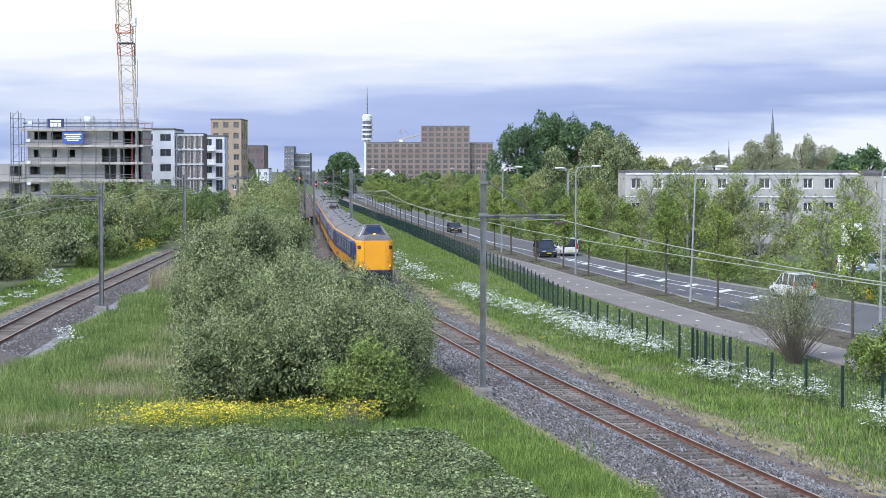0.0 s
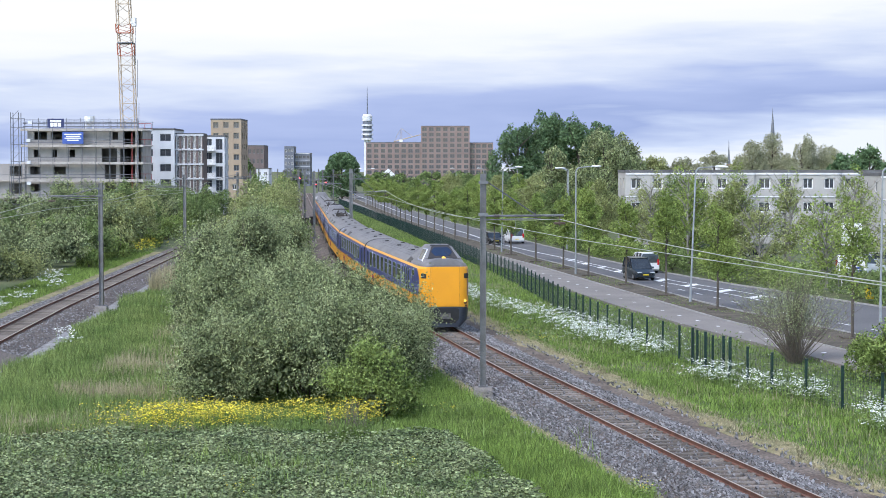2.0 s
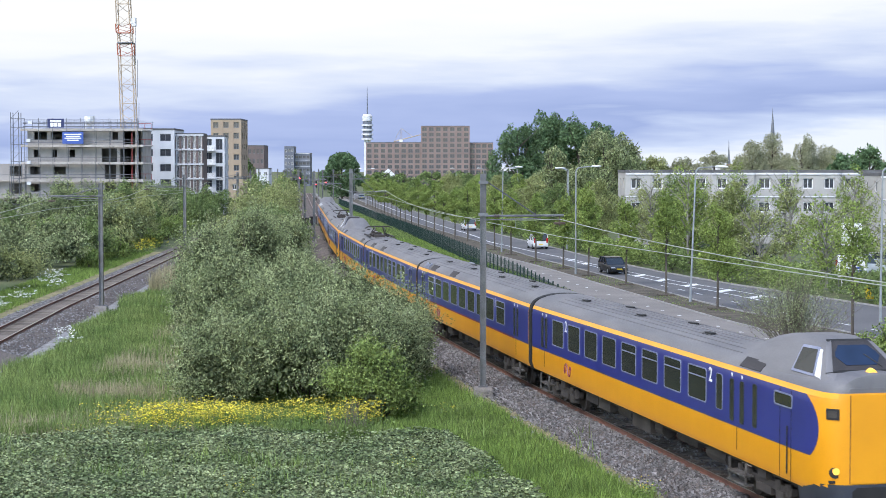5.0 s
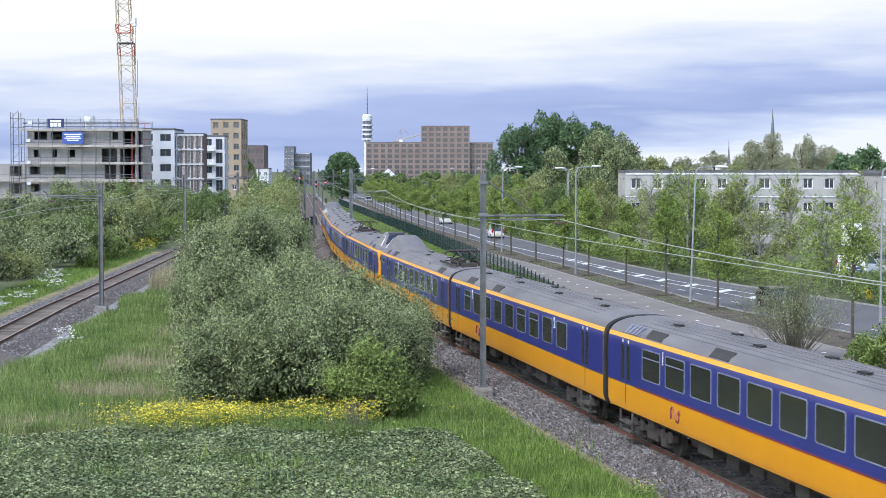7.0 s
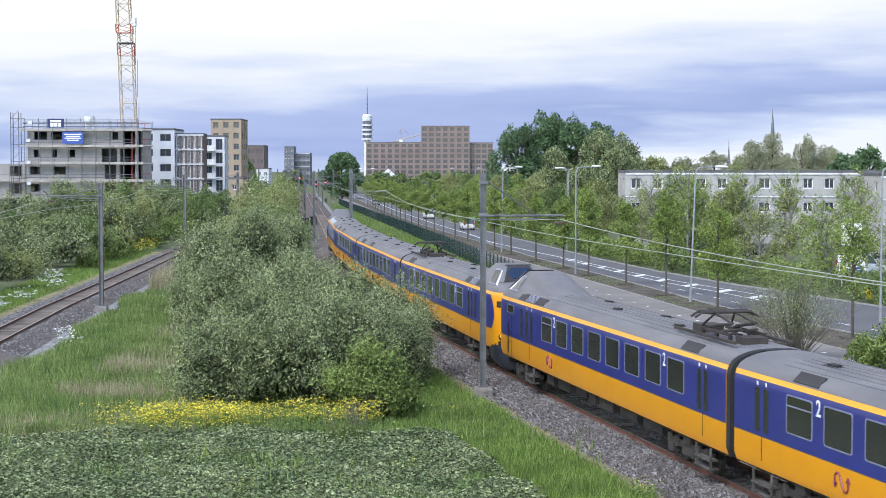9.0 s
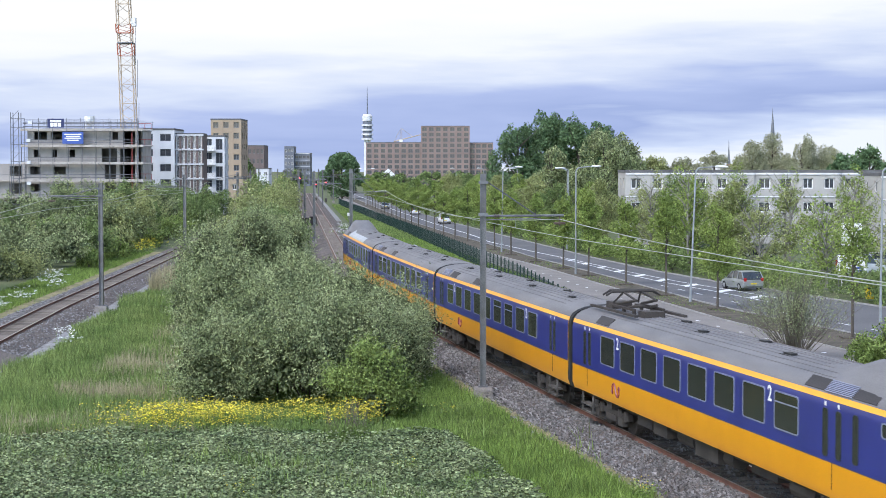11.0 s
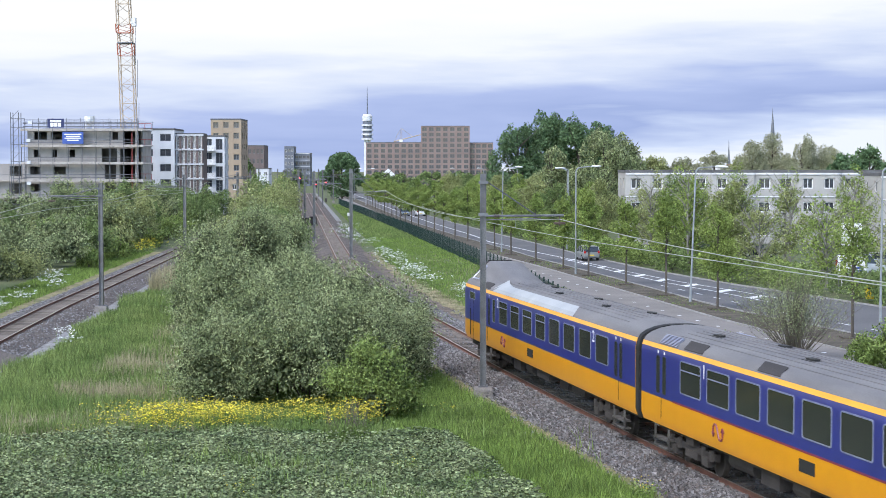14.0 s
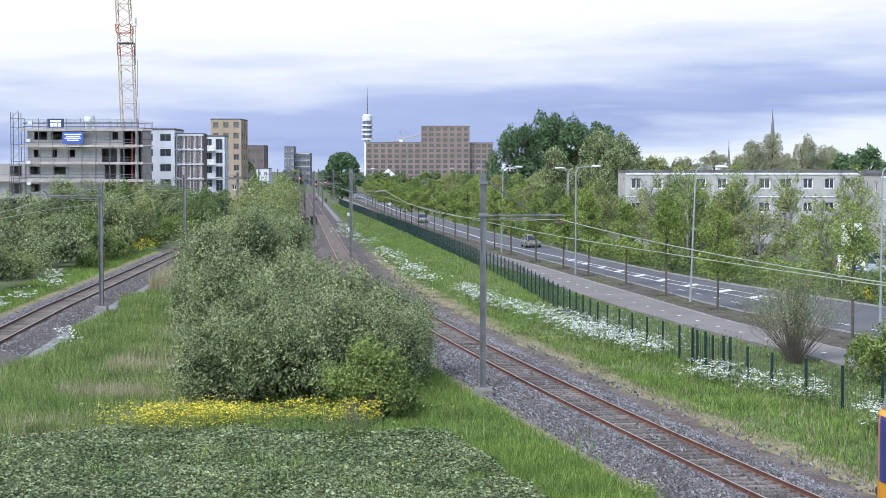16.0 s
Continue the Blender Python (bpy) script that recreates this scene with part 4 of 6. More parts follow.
def wave(p, k, seed):
    r = np.random.default_rng(seed)
    w = np.zeros(len(p))
    for _ in range(5):
        d = r.normal(size=3)
        w += np.sin(p @ (d / np.linalg.norm(d)) * k * r.uniform(0.6, 1.6) + r.uniform(0, 6.3))
    return w / 5


def crown_points(lobes, n, gap=0.05, k=3.5, seed=1, inner=0.3, low=-0.55):
    """Leaf places round a set of lobes: sprays on an uneven outer shell with gaps, and a fill inside."""
    lob = np.array(lobes, float)
    wgt = (lob[:, 3] * lob[:, 4] + lob[:, 3] * lob[:, 5] + lob[:, 4] * lob[:, 5])
    pick = rng.choice(len(lob), int(n * 1.9), p=wgt / wgt.sum())
    L = lob[pick]
    d = rng.normal(size=(len(L), 3))
    d /= np.linalg.norm(d, axis=1)[:, None]
    d[:, 2] = np.where(d[:, 2] < low, -d[:, 2] * 0.6, d[:, 2])
    bump = wave(d * 3 + L[:, :3], 1.7, seed) * 0.30 + wave(d * 3 + L[:, :3], 4.5, seed + 1) * 0.16
    r = np.where(rng.random(len(L)) < inner, rng.uniform(0.35, 0.85, len(L)), 0.97 - np.abs(rng.normal(size=len(L))) * 0.10)
    p = L[:, :3] + d * L[:, 3:6] * (r * (1 + bump))[:, None]
    keep = (wave(p, k, seed + 2) + 0.6 * wave(p, k * 2.6, seed + 3) > gap - 0.25) & (p[:, 2] > G0 - 0.02)
    return p[keep][:n]


def sprays(p, lobes, per, reach):
    """Leafy shoots: each place on the shell sends out a short upright row of leaves."""
    mid = np.mean(np.array(lobes, float)[:, :3], 0)
    out = p - mid
    out[:, 2] = np.abs(out[:, 2]) * 0.5 + 0.6 * np.linalg.norm(out, axis=1)
    out /= np.linalg.norm(out, axis=1)[:, None]
    out += rng.normal(size=out.shape) * 0.45
    ln = reach * rng.uniform(0.5, 1.4, len(p))
    t = rng.random((len(p), per))
    q = p[:, None] + out[:, None] * (t * ln[:, None])[:, :, None] + rng.normal(size=(len(p), per, 3)) * (0.05 + 0.07 * (1 - t))[:, :, None]
    q = q.reshape(-1, 3)
    return q[q[:, 2] > G0]


def stems(base, lobes, n, r0, material, parent, name="branchwork"):
    g = Geo()
    for i in range(n):
        L = lobes[i % len(lobes)]
        tip = Vector(L[:3]) + Vector((random.uniform(-0.7, 0.7) * L[3], random.uniform(-0.7, 0.7) * L[4], random.uniform(0.0, 0.8) * L[5]))
        b = Vector((L[0] * 0.5 + base[0] * 0.5 + random.uniform(-0.3, 0.3), L[1] * 0.5 + base[1] * 0.5 + random.uniform(-0.3, 0.3), base[2]))
        mid = b.lerp(tip, 0.5) + Vector((random.uniform(-0.2, 0.2), random.uniform(-0.2, 0.2), 0.2))
        g.bar(b, mid, r0, r0 * 0.7, 5).bar(mid, tip, r0 * 0.7, r0 * 0.25, 5)
    return tagged(g.ob(name, material, parent), kind="stuff")


def bush(lobes, n, size, leaf, label, slim=0.5, gap=0.05, seed=1, group="", nstem=10, per=0, reach=0.5):
    top = tagged(new("bush"), label, "bush", group)
    x, y = np.mean([l[0] for l in lobes]), np.mean([l[1] for l in lobes])
    stems((x, y, G0 - 0.1), lobes, nstem, 0.05, M["bark"], top)
    if per:
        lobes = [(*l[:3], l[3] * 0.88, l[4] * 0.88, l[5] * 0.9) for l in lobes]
        # larger leaves inside, coloured dark to stand for shade between the sprays
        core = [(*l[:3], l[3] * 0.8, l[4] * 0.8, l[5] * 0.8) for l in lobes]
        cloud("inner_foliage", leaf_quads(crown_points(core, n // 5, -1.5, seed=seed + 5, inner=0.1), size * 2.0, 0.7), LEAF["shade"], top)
        c = sprays(crown_points(lobes, n // per, gap, k=2.6, seed=seed, inner=0.15), lobes, per, reach)
    else:
        c = crown_points(lobes, n, gap, seed=seed)
    cloud("foliage", leaf_quads(c, size, slim), LEAF[leaf], top)
    return top


# the thicket between the two tracks
bush([(-8.4, 66.6, 0.9, 2.3, 2.0, 2.2), (-8.9, 67.4, 0.4, 1.4, 1.6, 1.4), (-6.0, 66.0, 1.3, 2.6, 2.2, 2.6), (-6.9, 69.5, 1.9, 2.7, 2.2, 2.5), (-3.7, 67.3, 1.4, 2.2, 2.0, 2.5), (-2.5, 69.8, 1.0, 1.7, 1.9, 2.2), (-4.6, 71.5, 1.6, 2.4, 2.0, 2.3), (-2.0, 71.5, 0.9, 1.1, 1.5, 1.8), (-2.2, 75.0, 1.7, 1.8, 1.8, 2.3), (-4.2, 76.0, 2.0, 2.0, 2.0, 2.5), (-1.5, 73.2, 0.9, 0.9, 1.3, 1.9)], 170000, 0.10, "willow", "large grey-green willow bush beside the railway track", 0.5, 0.03, 11, nstem=60, per=16, reach=0.6)
bush([(-11.6, 84, 0.9, 1.4, 2.2, 2.3), (-10.3, 84, 1.9, 2.4, 2.6, 3.1), (-7.8, 83, 1.8, 2.2, 2.4, 2.7), (-5.4, 84, 1.5, 1.8, 2.2, 2.4), (-3.6, 86, 0.9, 1.3, 1.8, 1.9)], 75000, 0.105, "willow", "grey-green willow bush with pale catkins", 0.5, 0.04, 12, nstem=30, per=16, reach=0.65)
bush([(-14.0, 102, 2.2, 2.0, 2.6, 3.6), (-11.6, 104, 3.0, 2.2, 2.6, 3.9), (-14.5, 98, 0.9, 1.1, 2.0, 2.1), (-9.2, 102, 1.3, 1.6, 2.4, 2.5)], 50000, 0.12, "willow", "tall willow bush between two railway tracks", 0.5, 0.05, 13, nstem=24, per=14, reach=0.7)
bush([(-12.2, 134, 2.0, 1.8, 3.0, 3.3), (-14.6, 142, 2.0, 2.2, 4.0, 3.2), (-9.4, 124, 0.7, 1.3, 3.0, 1.7)], 30000, 0.15, "willow", "willow bush close to the railway track", 0.5, 0.05, 14, nstem=16, per=12, reach=0.8)
bush([(-2.7, 61.9, 0.3, 1.0, 0.9, 1.1), (-2.2, 62.2, 1.2, 0.7, 0.8, 1.0), (-3.4, 62.0, 0.9, 0.65, 0.7, 0.6), (-1.8, 62.4, 0.2, 0.75, 0.7, 0.8), (-2.8, 62.2, 1.75, 0.4, 0.5, 0.6)], 22000, 0.10, "lime", "small light green bush before the willow", 0.6, 0.2, 15, per=14, reach=0.45)
bush([(19.9, 74.2, 0.5, 2.1, 1.8, 1.9), (21.4, 76, 0.7, 2.0, 1.7, 2.0), (18.7, 75.3, 0.1, 1.1, 1.1, 1.2)], 26000, 0.12, "lime", "rounded bright green bush behind the fence", 0.6, 0.1, 16)
for k in range(6):
    y = 172 + k * 26
    x = (left_x(y) + track_x(y)) / 2 + random.uniform(-2, 1) if y < 215 else left_x(y) + 6.5
    tall_ = 1.0 if y < 215 else 1.75
    bush([(x + random.uniform(-3.0, 2.6), y + random.uniform(-6, 6), 1.5 * tall_, random.uniform(2, 3), 4, random.uniform(2.2, 3.2) * tall_) for _ in range(4)], 13000, 0.25, "green" if k % 2 else "olive", "green thicket between the railway tracks", 0.6, 0.05, 20 + k, "thicket")
# thicket left of the single track
for k in range(16):
    y = 92 + k * 13
    x = left_x(y) - 5.6 - random.uniform(0.5, 2.0)
    h = random.uniform(1.7, 2.6) + (1.5 if y > 195 else 0)
    lob = [(x - random.uniform(0, 2), y, h * 0.5, 1.8, 2.6, h * random.uniform(0.6, 1.0))]
    for j in range(6):
        f = random.uniform(0.55, 1.2)
        lob.append((x - 2.5 - j * 2.4 + random.uniform(-1, 1), y + random.uniform(-5, 6), h * 0.7 * f, random.uniform(1.3, 2.6), random.uniform(1.6, 3.0), h * f))
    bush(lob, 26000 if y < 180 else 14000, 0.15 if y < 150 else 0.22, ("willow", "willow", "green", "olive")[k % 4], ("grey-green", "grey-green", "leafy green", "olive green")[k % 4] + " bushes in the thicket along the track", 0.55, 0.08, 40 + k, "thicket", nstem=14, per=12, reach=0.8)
for x, y, h in ((-36.2, 196, 3.9), (-38.5, 255, 4.0), (-36.0, 268, 3.9), (-41.5, 262, 4.2), (-34.6, 240, 3.2)):
    bush([(x, y, h * 0.5, 1.7, 2.5, h * 0.8), (x - 1.3, y + 2, h * 0.8, 1.5, 2.2, h * 0.8), (x + 1.5, y + 3, h * 0.7, 1.6, 2.2, h * 0.75)], 14000, 0.2, "olive" if y < 200 else "green", "tall leafy bush before the apartment blocks", 0.5, 0.1, int(y), "thicket", nstem=12)
# bright bushes near the bend of the single track
for x, y, r in ((-37.0, 214, 2.6), (-36.4, 226, 2.6), (-40.0, 220, 3.0), (-35.2, 204, 1.9), (-36.5, 238, 2.6), (-33.5, 176, 1.6), (-35.5, 186, 1.8), (-32.4, 158, 1.4)):
    bush([(x, y, 0.3, r, r, r * 0.9)], 3500, 0.2, "lime", "low light green bush at the trackside", 0.6, 0.05, int(y))


def tree(x, y, h, r, leaf, n, size, label, trunk=0.12, clear=0.3, seed=1, category="tree", group="", bark="bark", slim=0.6, gap=0.1, lobes=None, base=-0.4, nb=9):
    """A tapered trunk, limbs and an uneven crown of leaves."""
    top = tagged(new("tree"), label, category, group)
    r_ = random.Random(seed)
    g = Geo()
    fork = base + h * (clear + 0.12)
    g.bar((x, y, base - 0.1), (x + r_.uniform(-0.05, 0.05), y, fork), trunk, trunk * 0.75, 7).bar((x, y, fork - 0.05), (x, y, base + h * 0.88), trunk * 0.75, trunk * 0.15, 6)
    for i in range(nb):
        z = base + h * (clear + (0.9 - clear) * i / nb * 0.85)
        a = i * 2.4 + r_.uniform(-0.4, 0.4)
        d = r * r_.uniform(0.55, 0.9)
        e = (x + d * math.cos(a), y + d * math.sin(a), z + r * r_.uniform(0.5, 1.0))
        g.bar((x, y, z), e, trunk * 0.4, trunk * 0.1, 5)
    g.ob("trunk", M[bark], top)
    if lobes is None:
        lobes = []
        for i in range(7):
            u = (i + 0.5) / 7
            rr = r * math.sin(math.pi * (0.15 + 0.75 * u)) * 0.75
            a = i * 2.4 + seed
            lobes.append((x + rr * 0.5 * math.cos(a), y + rr * 0.5 * math.sin(a), base + h * (clear + (1 - clear) * u * 0.92), rr, rr, h * (1 - clear) * 0.16))
    cloud("crown", leaf_quads(crown_points(lobes, n, gap, seed=seed, low=-0.95), size, slim), LEAF[leaf], top)
    return top


# young street trees in the verge
ROW = [(22.1, 92.4), (17.9, 111.7), (16.1, 123.6), (14.4, 135.0), (12.4, 146.3), (11.0, 157.0), (9.1, 168.4), (7.2, 181.6), (5.8, 192.9)]
ROW += [(road_near(y) - 1.4, y) for y in np.arange(204, 420, 11.2)]
for k, (x, y) in enumerate(ROW):
    h = random.uniform(6.6, 7.8)
    tree(x, y, h, random.uniform(1.15, 1.5), "young", 3600 if k == 0 else 8000 if y < 150 else 5500, 0.14 if y < 150 else 0.17, "slender young street tree with fresh green leaves in the verge", 0.09, 0.36, 100 + k, group="street trees", gap=0.12)
    if y < 200:
        Geo().box(x - 0.6, x + 0.6, y - 0.6, y + 0.6, -0.4, -0.28).ob("tree_pit", M["soil"], bpy.data.objects["tree" if k == 0 else f"tree.{k:03d}"])
# woods and hedge beyond the road
for k in range(15):
    y = 118 + k * 13
    hx = road_far(y) + 2.6
    hedge = [(hx + random.uniform(-0.3, 0.3), y - 4 + j * 4, 0.25, 1.6, 3.0, random.uniform(1.2, 1.7)) for j in range(4)]
    bush(hedge, 9000 if y < 200 else 4500, 0.16, "lime" if k % 3 else "green", "leafy green hedge along the far side of the road", 0.65, 0.0, 200 + k, "hedge", nstem=6)
for k in range(18):
    y = 150 + k * 13 + random.uniform(-3, 3)
    x = road_far(y) + random.uniform(5.5, 9)
    tree(x, y, random.uniform(7.0, 8.8), random.uniform(2.4, 3.2), ("olive", "young", "green", "olive")[k % 4], 16000, 0.17, "broad roadside tree with spring leaves beyond the hedge", 0.14, 0.15, 300 + k, group="roadside trees", gap=-0.02)
for k, (x, y, h) in enumerate(((26.5, 152, 9.8), (29.5, 146, 8.6), (33.5, 140, 9.6), (36.5, 152, 9.2), (31.5, 158, 9.2), (40.5, 140, 8.6), (22.8, 160, 9.8), (24.5, 170, 9.4), (37.5, 128, 7.6), (33.0, 124, 6.8), (29.5, 132, 6.6), (20.8, 172, 9.4), (27.5, 164, 9.0), (35.0, 146, 8.4), (30.5, 138, 7.4), (26.0, 141, 6.4), (43.5, 150, 9.0))):
    tree(x, y, h, random.uniform(2.2, 3.0), "olive" if k % 2 else "young", 4200, 0.18, "loose spring tree with bare twigs showing before the houses", 0.13, 0.15, 340 + k, group="roadside trees", gap=0.42, bark="palebark", nb=26)
# big trees behind
def big(x, y, h, w, leaf, n, size, label, seed, clear=0.1):
    lob = []
    r_ = random.Random(seed)
    for i in range(34):
        a, u = i * 2.4, r_.random()
        z = h * (0.10 + 0.78 * u)
        q = w * (0.78 - 0.55 * u * u) * r_.uniform(0.75, 1.1)
        f = r_.uniform(0.16, 0.26)
        lob.append((x + q * math.cos(a), y + q * math.sin(a), z, w * f, w * f, h * r_.uniform(0.09, 0.15)))
    lob.append((x, y, h * 0.2, w * 0.55, w * 0.55, h * 0.2))
    tree(x, y, h, w * 0.7, leaf, n, size, label, 0.4, clear, seed, lobes=lob, gap=0.18 if leaf == "grey" else -0.12, slim=0.6)


for k, (px, h, w) in enumerate(((14.5, 18.5, 7), (20.5, 20, 7.5), (26.5, 19.2, 7.5), (31.5, 18.0, 6))):
    big(px, 335 + 6 * (k % 2), h, w, "dark", 26000, 0.42, "tall dark green tree standing behind the road", 400 + k)
big(24.5, 262, 15.0, 6.5, "willow", 30000, 0.3, "large grey-green willow tree beyond the hedge", 410)
big(29.0, 275, 14.5, 5.5, "willow", 24000, 0.3, "large grey-green willow tree beyond the hedge", 411)
big(17.0, 268, 12.6, 5.0, "willow", 24000, 0.3, "rounded willow tree beyond the hedge", 412)
big(-30.6, 520, 14.2, 7.6, "dark", 14000, 0.65, "round dark green tree beside the junction", 413, 0.02)
big(60.5, 258, 11.6, 4.8, "dark", 7000, 0.55, "dark chestnut tree behind the houses", 414)
big(66.5, 268, 12.4, 5, "dark", 6000, 0.55, "dark chestnut tree behind the houses", 415)
for k, (x, h) in enumerate(((62, 14.5), (67, 16.5), (72, 16), (77, 13.5))):
    big(x, 345 + 5 * (k % 2), h, 5.5, "grey", 24000, 0.24, "pale poplar coming into leaf behind the houses", 420 + k)
for k in range(26):
    x = 34 + k * 7.4
    big(x, 455 + random.uniform(-20, 20), random.uniform(12.0, 14.2) + (1.5 if k % 5 == 0 else 0), 6.5, "grey" if k % 3 else "olive", 11000, 0.42, "distant tree in hazy spring green", 440 + k)
for k, (x, y, h) in enumerate(((-62, 520, 14), (-70, 640, 17), (-75, 660, 15), (-66, 760, 9), (-46, 720, 9), (-20, 560, 8), (-12, 520, 7.5), (5, 480, 8), (12, 440, 8), (-4, 600, 8))):
    big(x, y, h, 7, "green", 4200, 0.75, "distant green tree near the town", 480 + k)


# ---- grass, brambles and flowers ----
def blades(pts, h, w, lean=0.35):
    n = len(pts)
    hh = (h * rng.uniform(0.5, 1.3, n))[:, None]
    a = rng.uniform(0, 6.283, n)
    side = np.stack([np.cos(a), np.sin(a) * 0.4, np.zeros(n)], 1) * (w * rng.uniform(0.6, 1.4, n))[:, None]
    tip = pts + np.concatenate([rng.normal(size=(n, 2)) * lean * hh, hh], 1)
    return np.stack([pts - side, pts + side, tip], 1)


def region(n, y0, y1, xa, xb, z=G0 - 0.03, power=1.5):
    y = y0 + (y1 - y0) * rng.random(n) ** power
    lo, hi = np.array([xa(v) for v in y]), np.array([xb(v) for v in y])
    return np.stack([lo + (hi - lo) * rng.random(n), y, np.full(n, z)], 1)


def patchy(p, k, cut, seed):
    return p[wave(p, k, seed) + rng.normal(size=len(p)) * 0.15 > cut]


verge_r = region(110000, 38, 230, lambda y: track_x(y) + 4.5 + 0.7 * jag(y + 50), lambda y: fence_x(y) + 0.3)
verge_h = 0.20 + 0.13 * (wave(verge_r, 0.8, 61) + wave(verge_r, 2.3, 62))
tagged(cloud("verge_grass", blades(verge_r, np.clip(verge_h, 0.08, 0.5), 0.02), LEAF["blade"]), "fresh green meadow grass between track and fence", "grass", kind="stuff")
far_verge = region(26000, 225, 430, lambda y: track_x(y) + 4.5, lambda y: fence_x(y) + 0.3, power=1.0)
tagged(cloud("far_verge_grass", blades(far_verge, 0.35, 0.05), LEAF["tall"]), "pale meadow grass along the distant fence", "grass", kind="stuff")
beyond = region(22000, 60, 200, lambda y: fence_x(y), lambda y: path_near(y) - 0.05)
tagged(cloud("path_grass", blades(beyond, 0.18, 0.02), LEAF["blade"]), "short green grass beside the cycle path", "grass", kind="stuff")
field = region(180000, 58.0, 130, lambda y: left_x(y) + 3.3 + 0.5 * math.sin(y * 0.3), lambda y: min(track_x(y) - 3.9, 5.5 if y < 62 else 50), power=1.7)
field_h = 0.45 + 0.2 * (wave(field, 0.9, 63) + wave(field, 2.1, 64))
tagged(cloud("meadow_grass", blades(field, np.clip(field_h, 0.15, 0.8), 0.022), LEAF["tall"]), "tall green meadow grass between the tracks", "grass", kind="stuff")
patch = patchy(region(20000, 68, 100, lambda y: -15.5, lambda y: -9.0), 0.5, 0.1, 3)
near = patchy(region(6000, 57.5, 66, lambda y: -16, lambda y: -8), 0.6, 0.2, 4)
rush = region(2600, 128, 146, lambda y: -22.0 + (y - 128) * -0.05, lambda y: -19.8)
tagged(cloud("dry_reeds", np.concatenate([blades(patch, 0.75, 0.016, 0.15), blades(near, 0.6, 0.016, 0.2), blades(rush, 1.6, 0.025, 0.12)]), LEAF["straw"]), "dry straw-coloured reeds among the grass", "reeds", kind="stuff")
seeds = patchy(region(6000, 40, 180, lambda y: track_x(y) + 5.2, lambda y: fence_x(y)), 0.7, -0.1, 65)
tagged(cloud("seed_heads", blades(seeds, 0.42, 0.012, 0.2), LEAF["straw"]), "pale seed heads standing in the meadow grass", "grass", kind="stuff")
bright = region(46000, 44, 66, lambda y: track_x(y) - 7.6 + 0.9 * math.sin(y * 0.5), lambda y: track_x(y) - 3.3)
bright2 = region(26000, 62, 78, lambda y: -2.6, lambda y: track_x(y) - 3.6)
tagged(cloud("bank_grass", np.concatenate([blades(bright, 0.38, 0.02), blades(bright2, 0.5, 0.022)]), LEAF["blade"]), "bright green grass on the near bank", "grass", kind="stuff")
edge_l = region(26000, 88, 190, lambda y: left_x(y) - 7.5, lambda y: left_x(y) - 3.4)
tagged(cloud("trackside_grass", blades(edge_l, 0.35, 0.025), LEAF["blade"]), "green grass along the single track", "grass", kind="stuff")
dry = np.concatenate([region(26000, 40, 150, lambda y: track_x(y) + 3.5, lambda y: track_x(y) + 5.0), region(16000, 44, 110, lambda y: track_x(y) - 4.3, lambda y: track_x(y) - 2.9)])
tagged(cloud("dry_tufts", blades(dry, 0.16, 0.02, 0.6), LEAF["straw"]), "short dry grass tufts at the ballast edge", "grass", kind="stuff")

weeds = patchy(region(9000, 41, 58, lambda y: -15, lambda y: 5), 1.3, 0.28, 21)
weeds[:, 2] = G0 + 0.25
tagged(cloud("weeds", blades(weeds, 0.6, 0.02), LEAF["tall"]), "grass tufts growing through the brambles", "grass", kind="stuff")

soil_weeds = patchy(region(7000, 70, 200, lambda y: path_far(y) + 0.2, lambda y: road_near(y) - 0.3, z=-0.37), 0.8, 0.1, 31)
tagged(cloud("verge_weeds", blades(soil_weeds, 0.12, 0.02, 0.6), LEAF["tall"]), "small weeds on the bare verge", "weeds", kind="stuff")
# bramble carpet in the foreground
bx = region(190000, 40, 59.5, lambda y: -15.5, lambda y: min(track_x(y) - 6.6, 5.2 if y < 50 else 5.2 - (y - 50) * 0.25), power=1.15)
bz = 0.50 + 0.26 * wave(bx, 0.9, 7) + 0.2 * wave(bx, 2.6, 8)
bx[:, 2] = G0 + np.clip(bz, 0.05, 1) * rng.uniform(0.55, 1.0, len(bx))
bx = bx[(bx[:, 1] < 58.3 + 1.5 * np.sin(bx[:, 0] * 0.6)) & ((wave(bx, 1.1, 9) > -0.42) | (rng.random(len(bx)) < 0.25))]
q = leaf_quads(bx, 0.115, 0.75)
q[:, :, 2] = q[:, :, 2].mean(1)[:, None] + (q[:, :, 2] - q[:, :, 2].mean(1)[:, None]) * 0.55
tagged(cloud("bramble_leaves", q, LEAF["bramble"]), "dense low carpet of green bramble leaves", "brambles", kind="stuff")


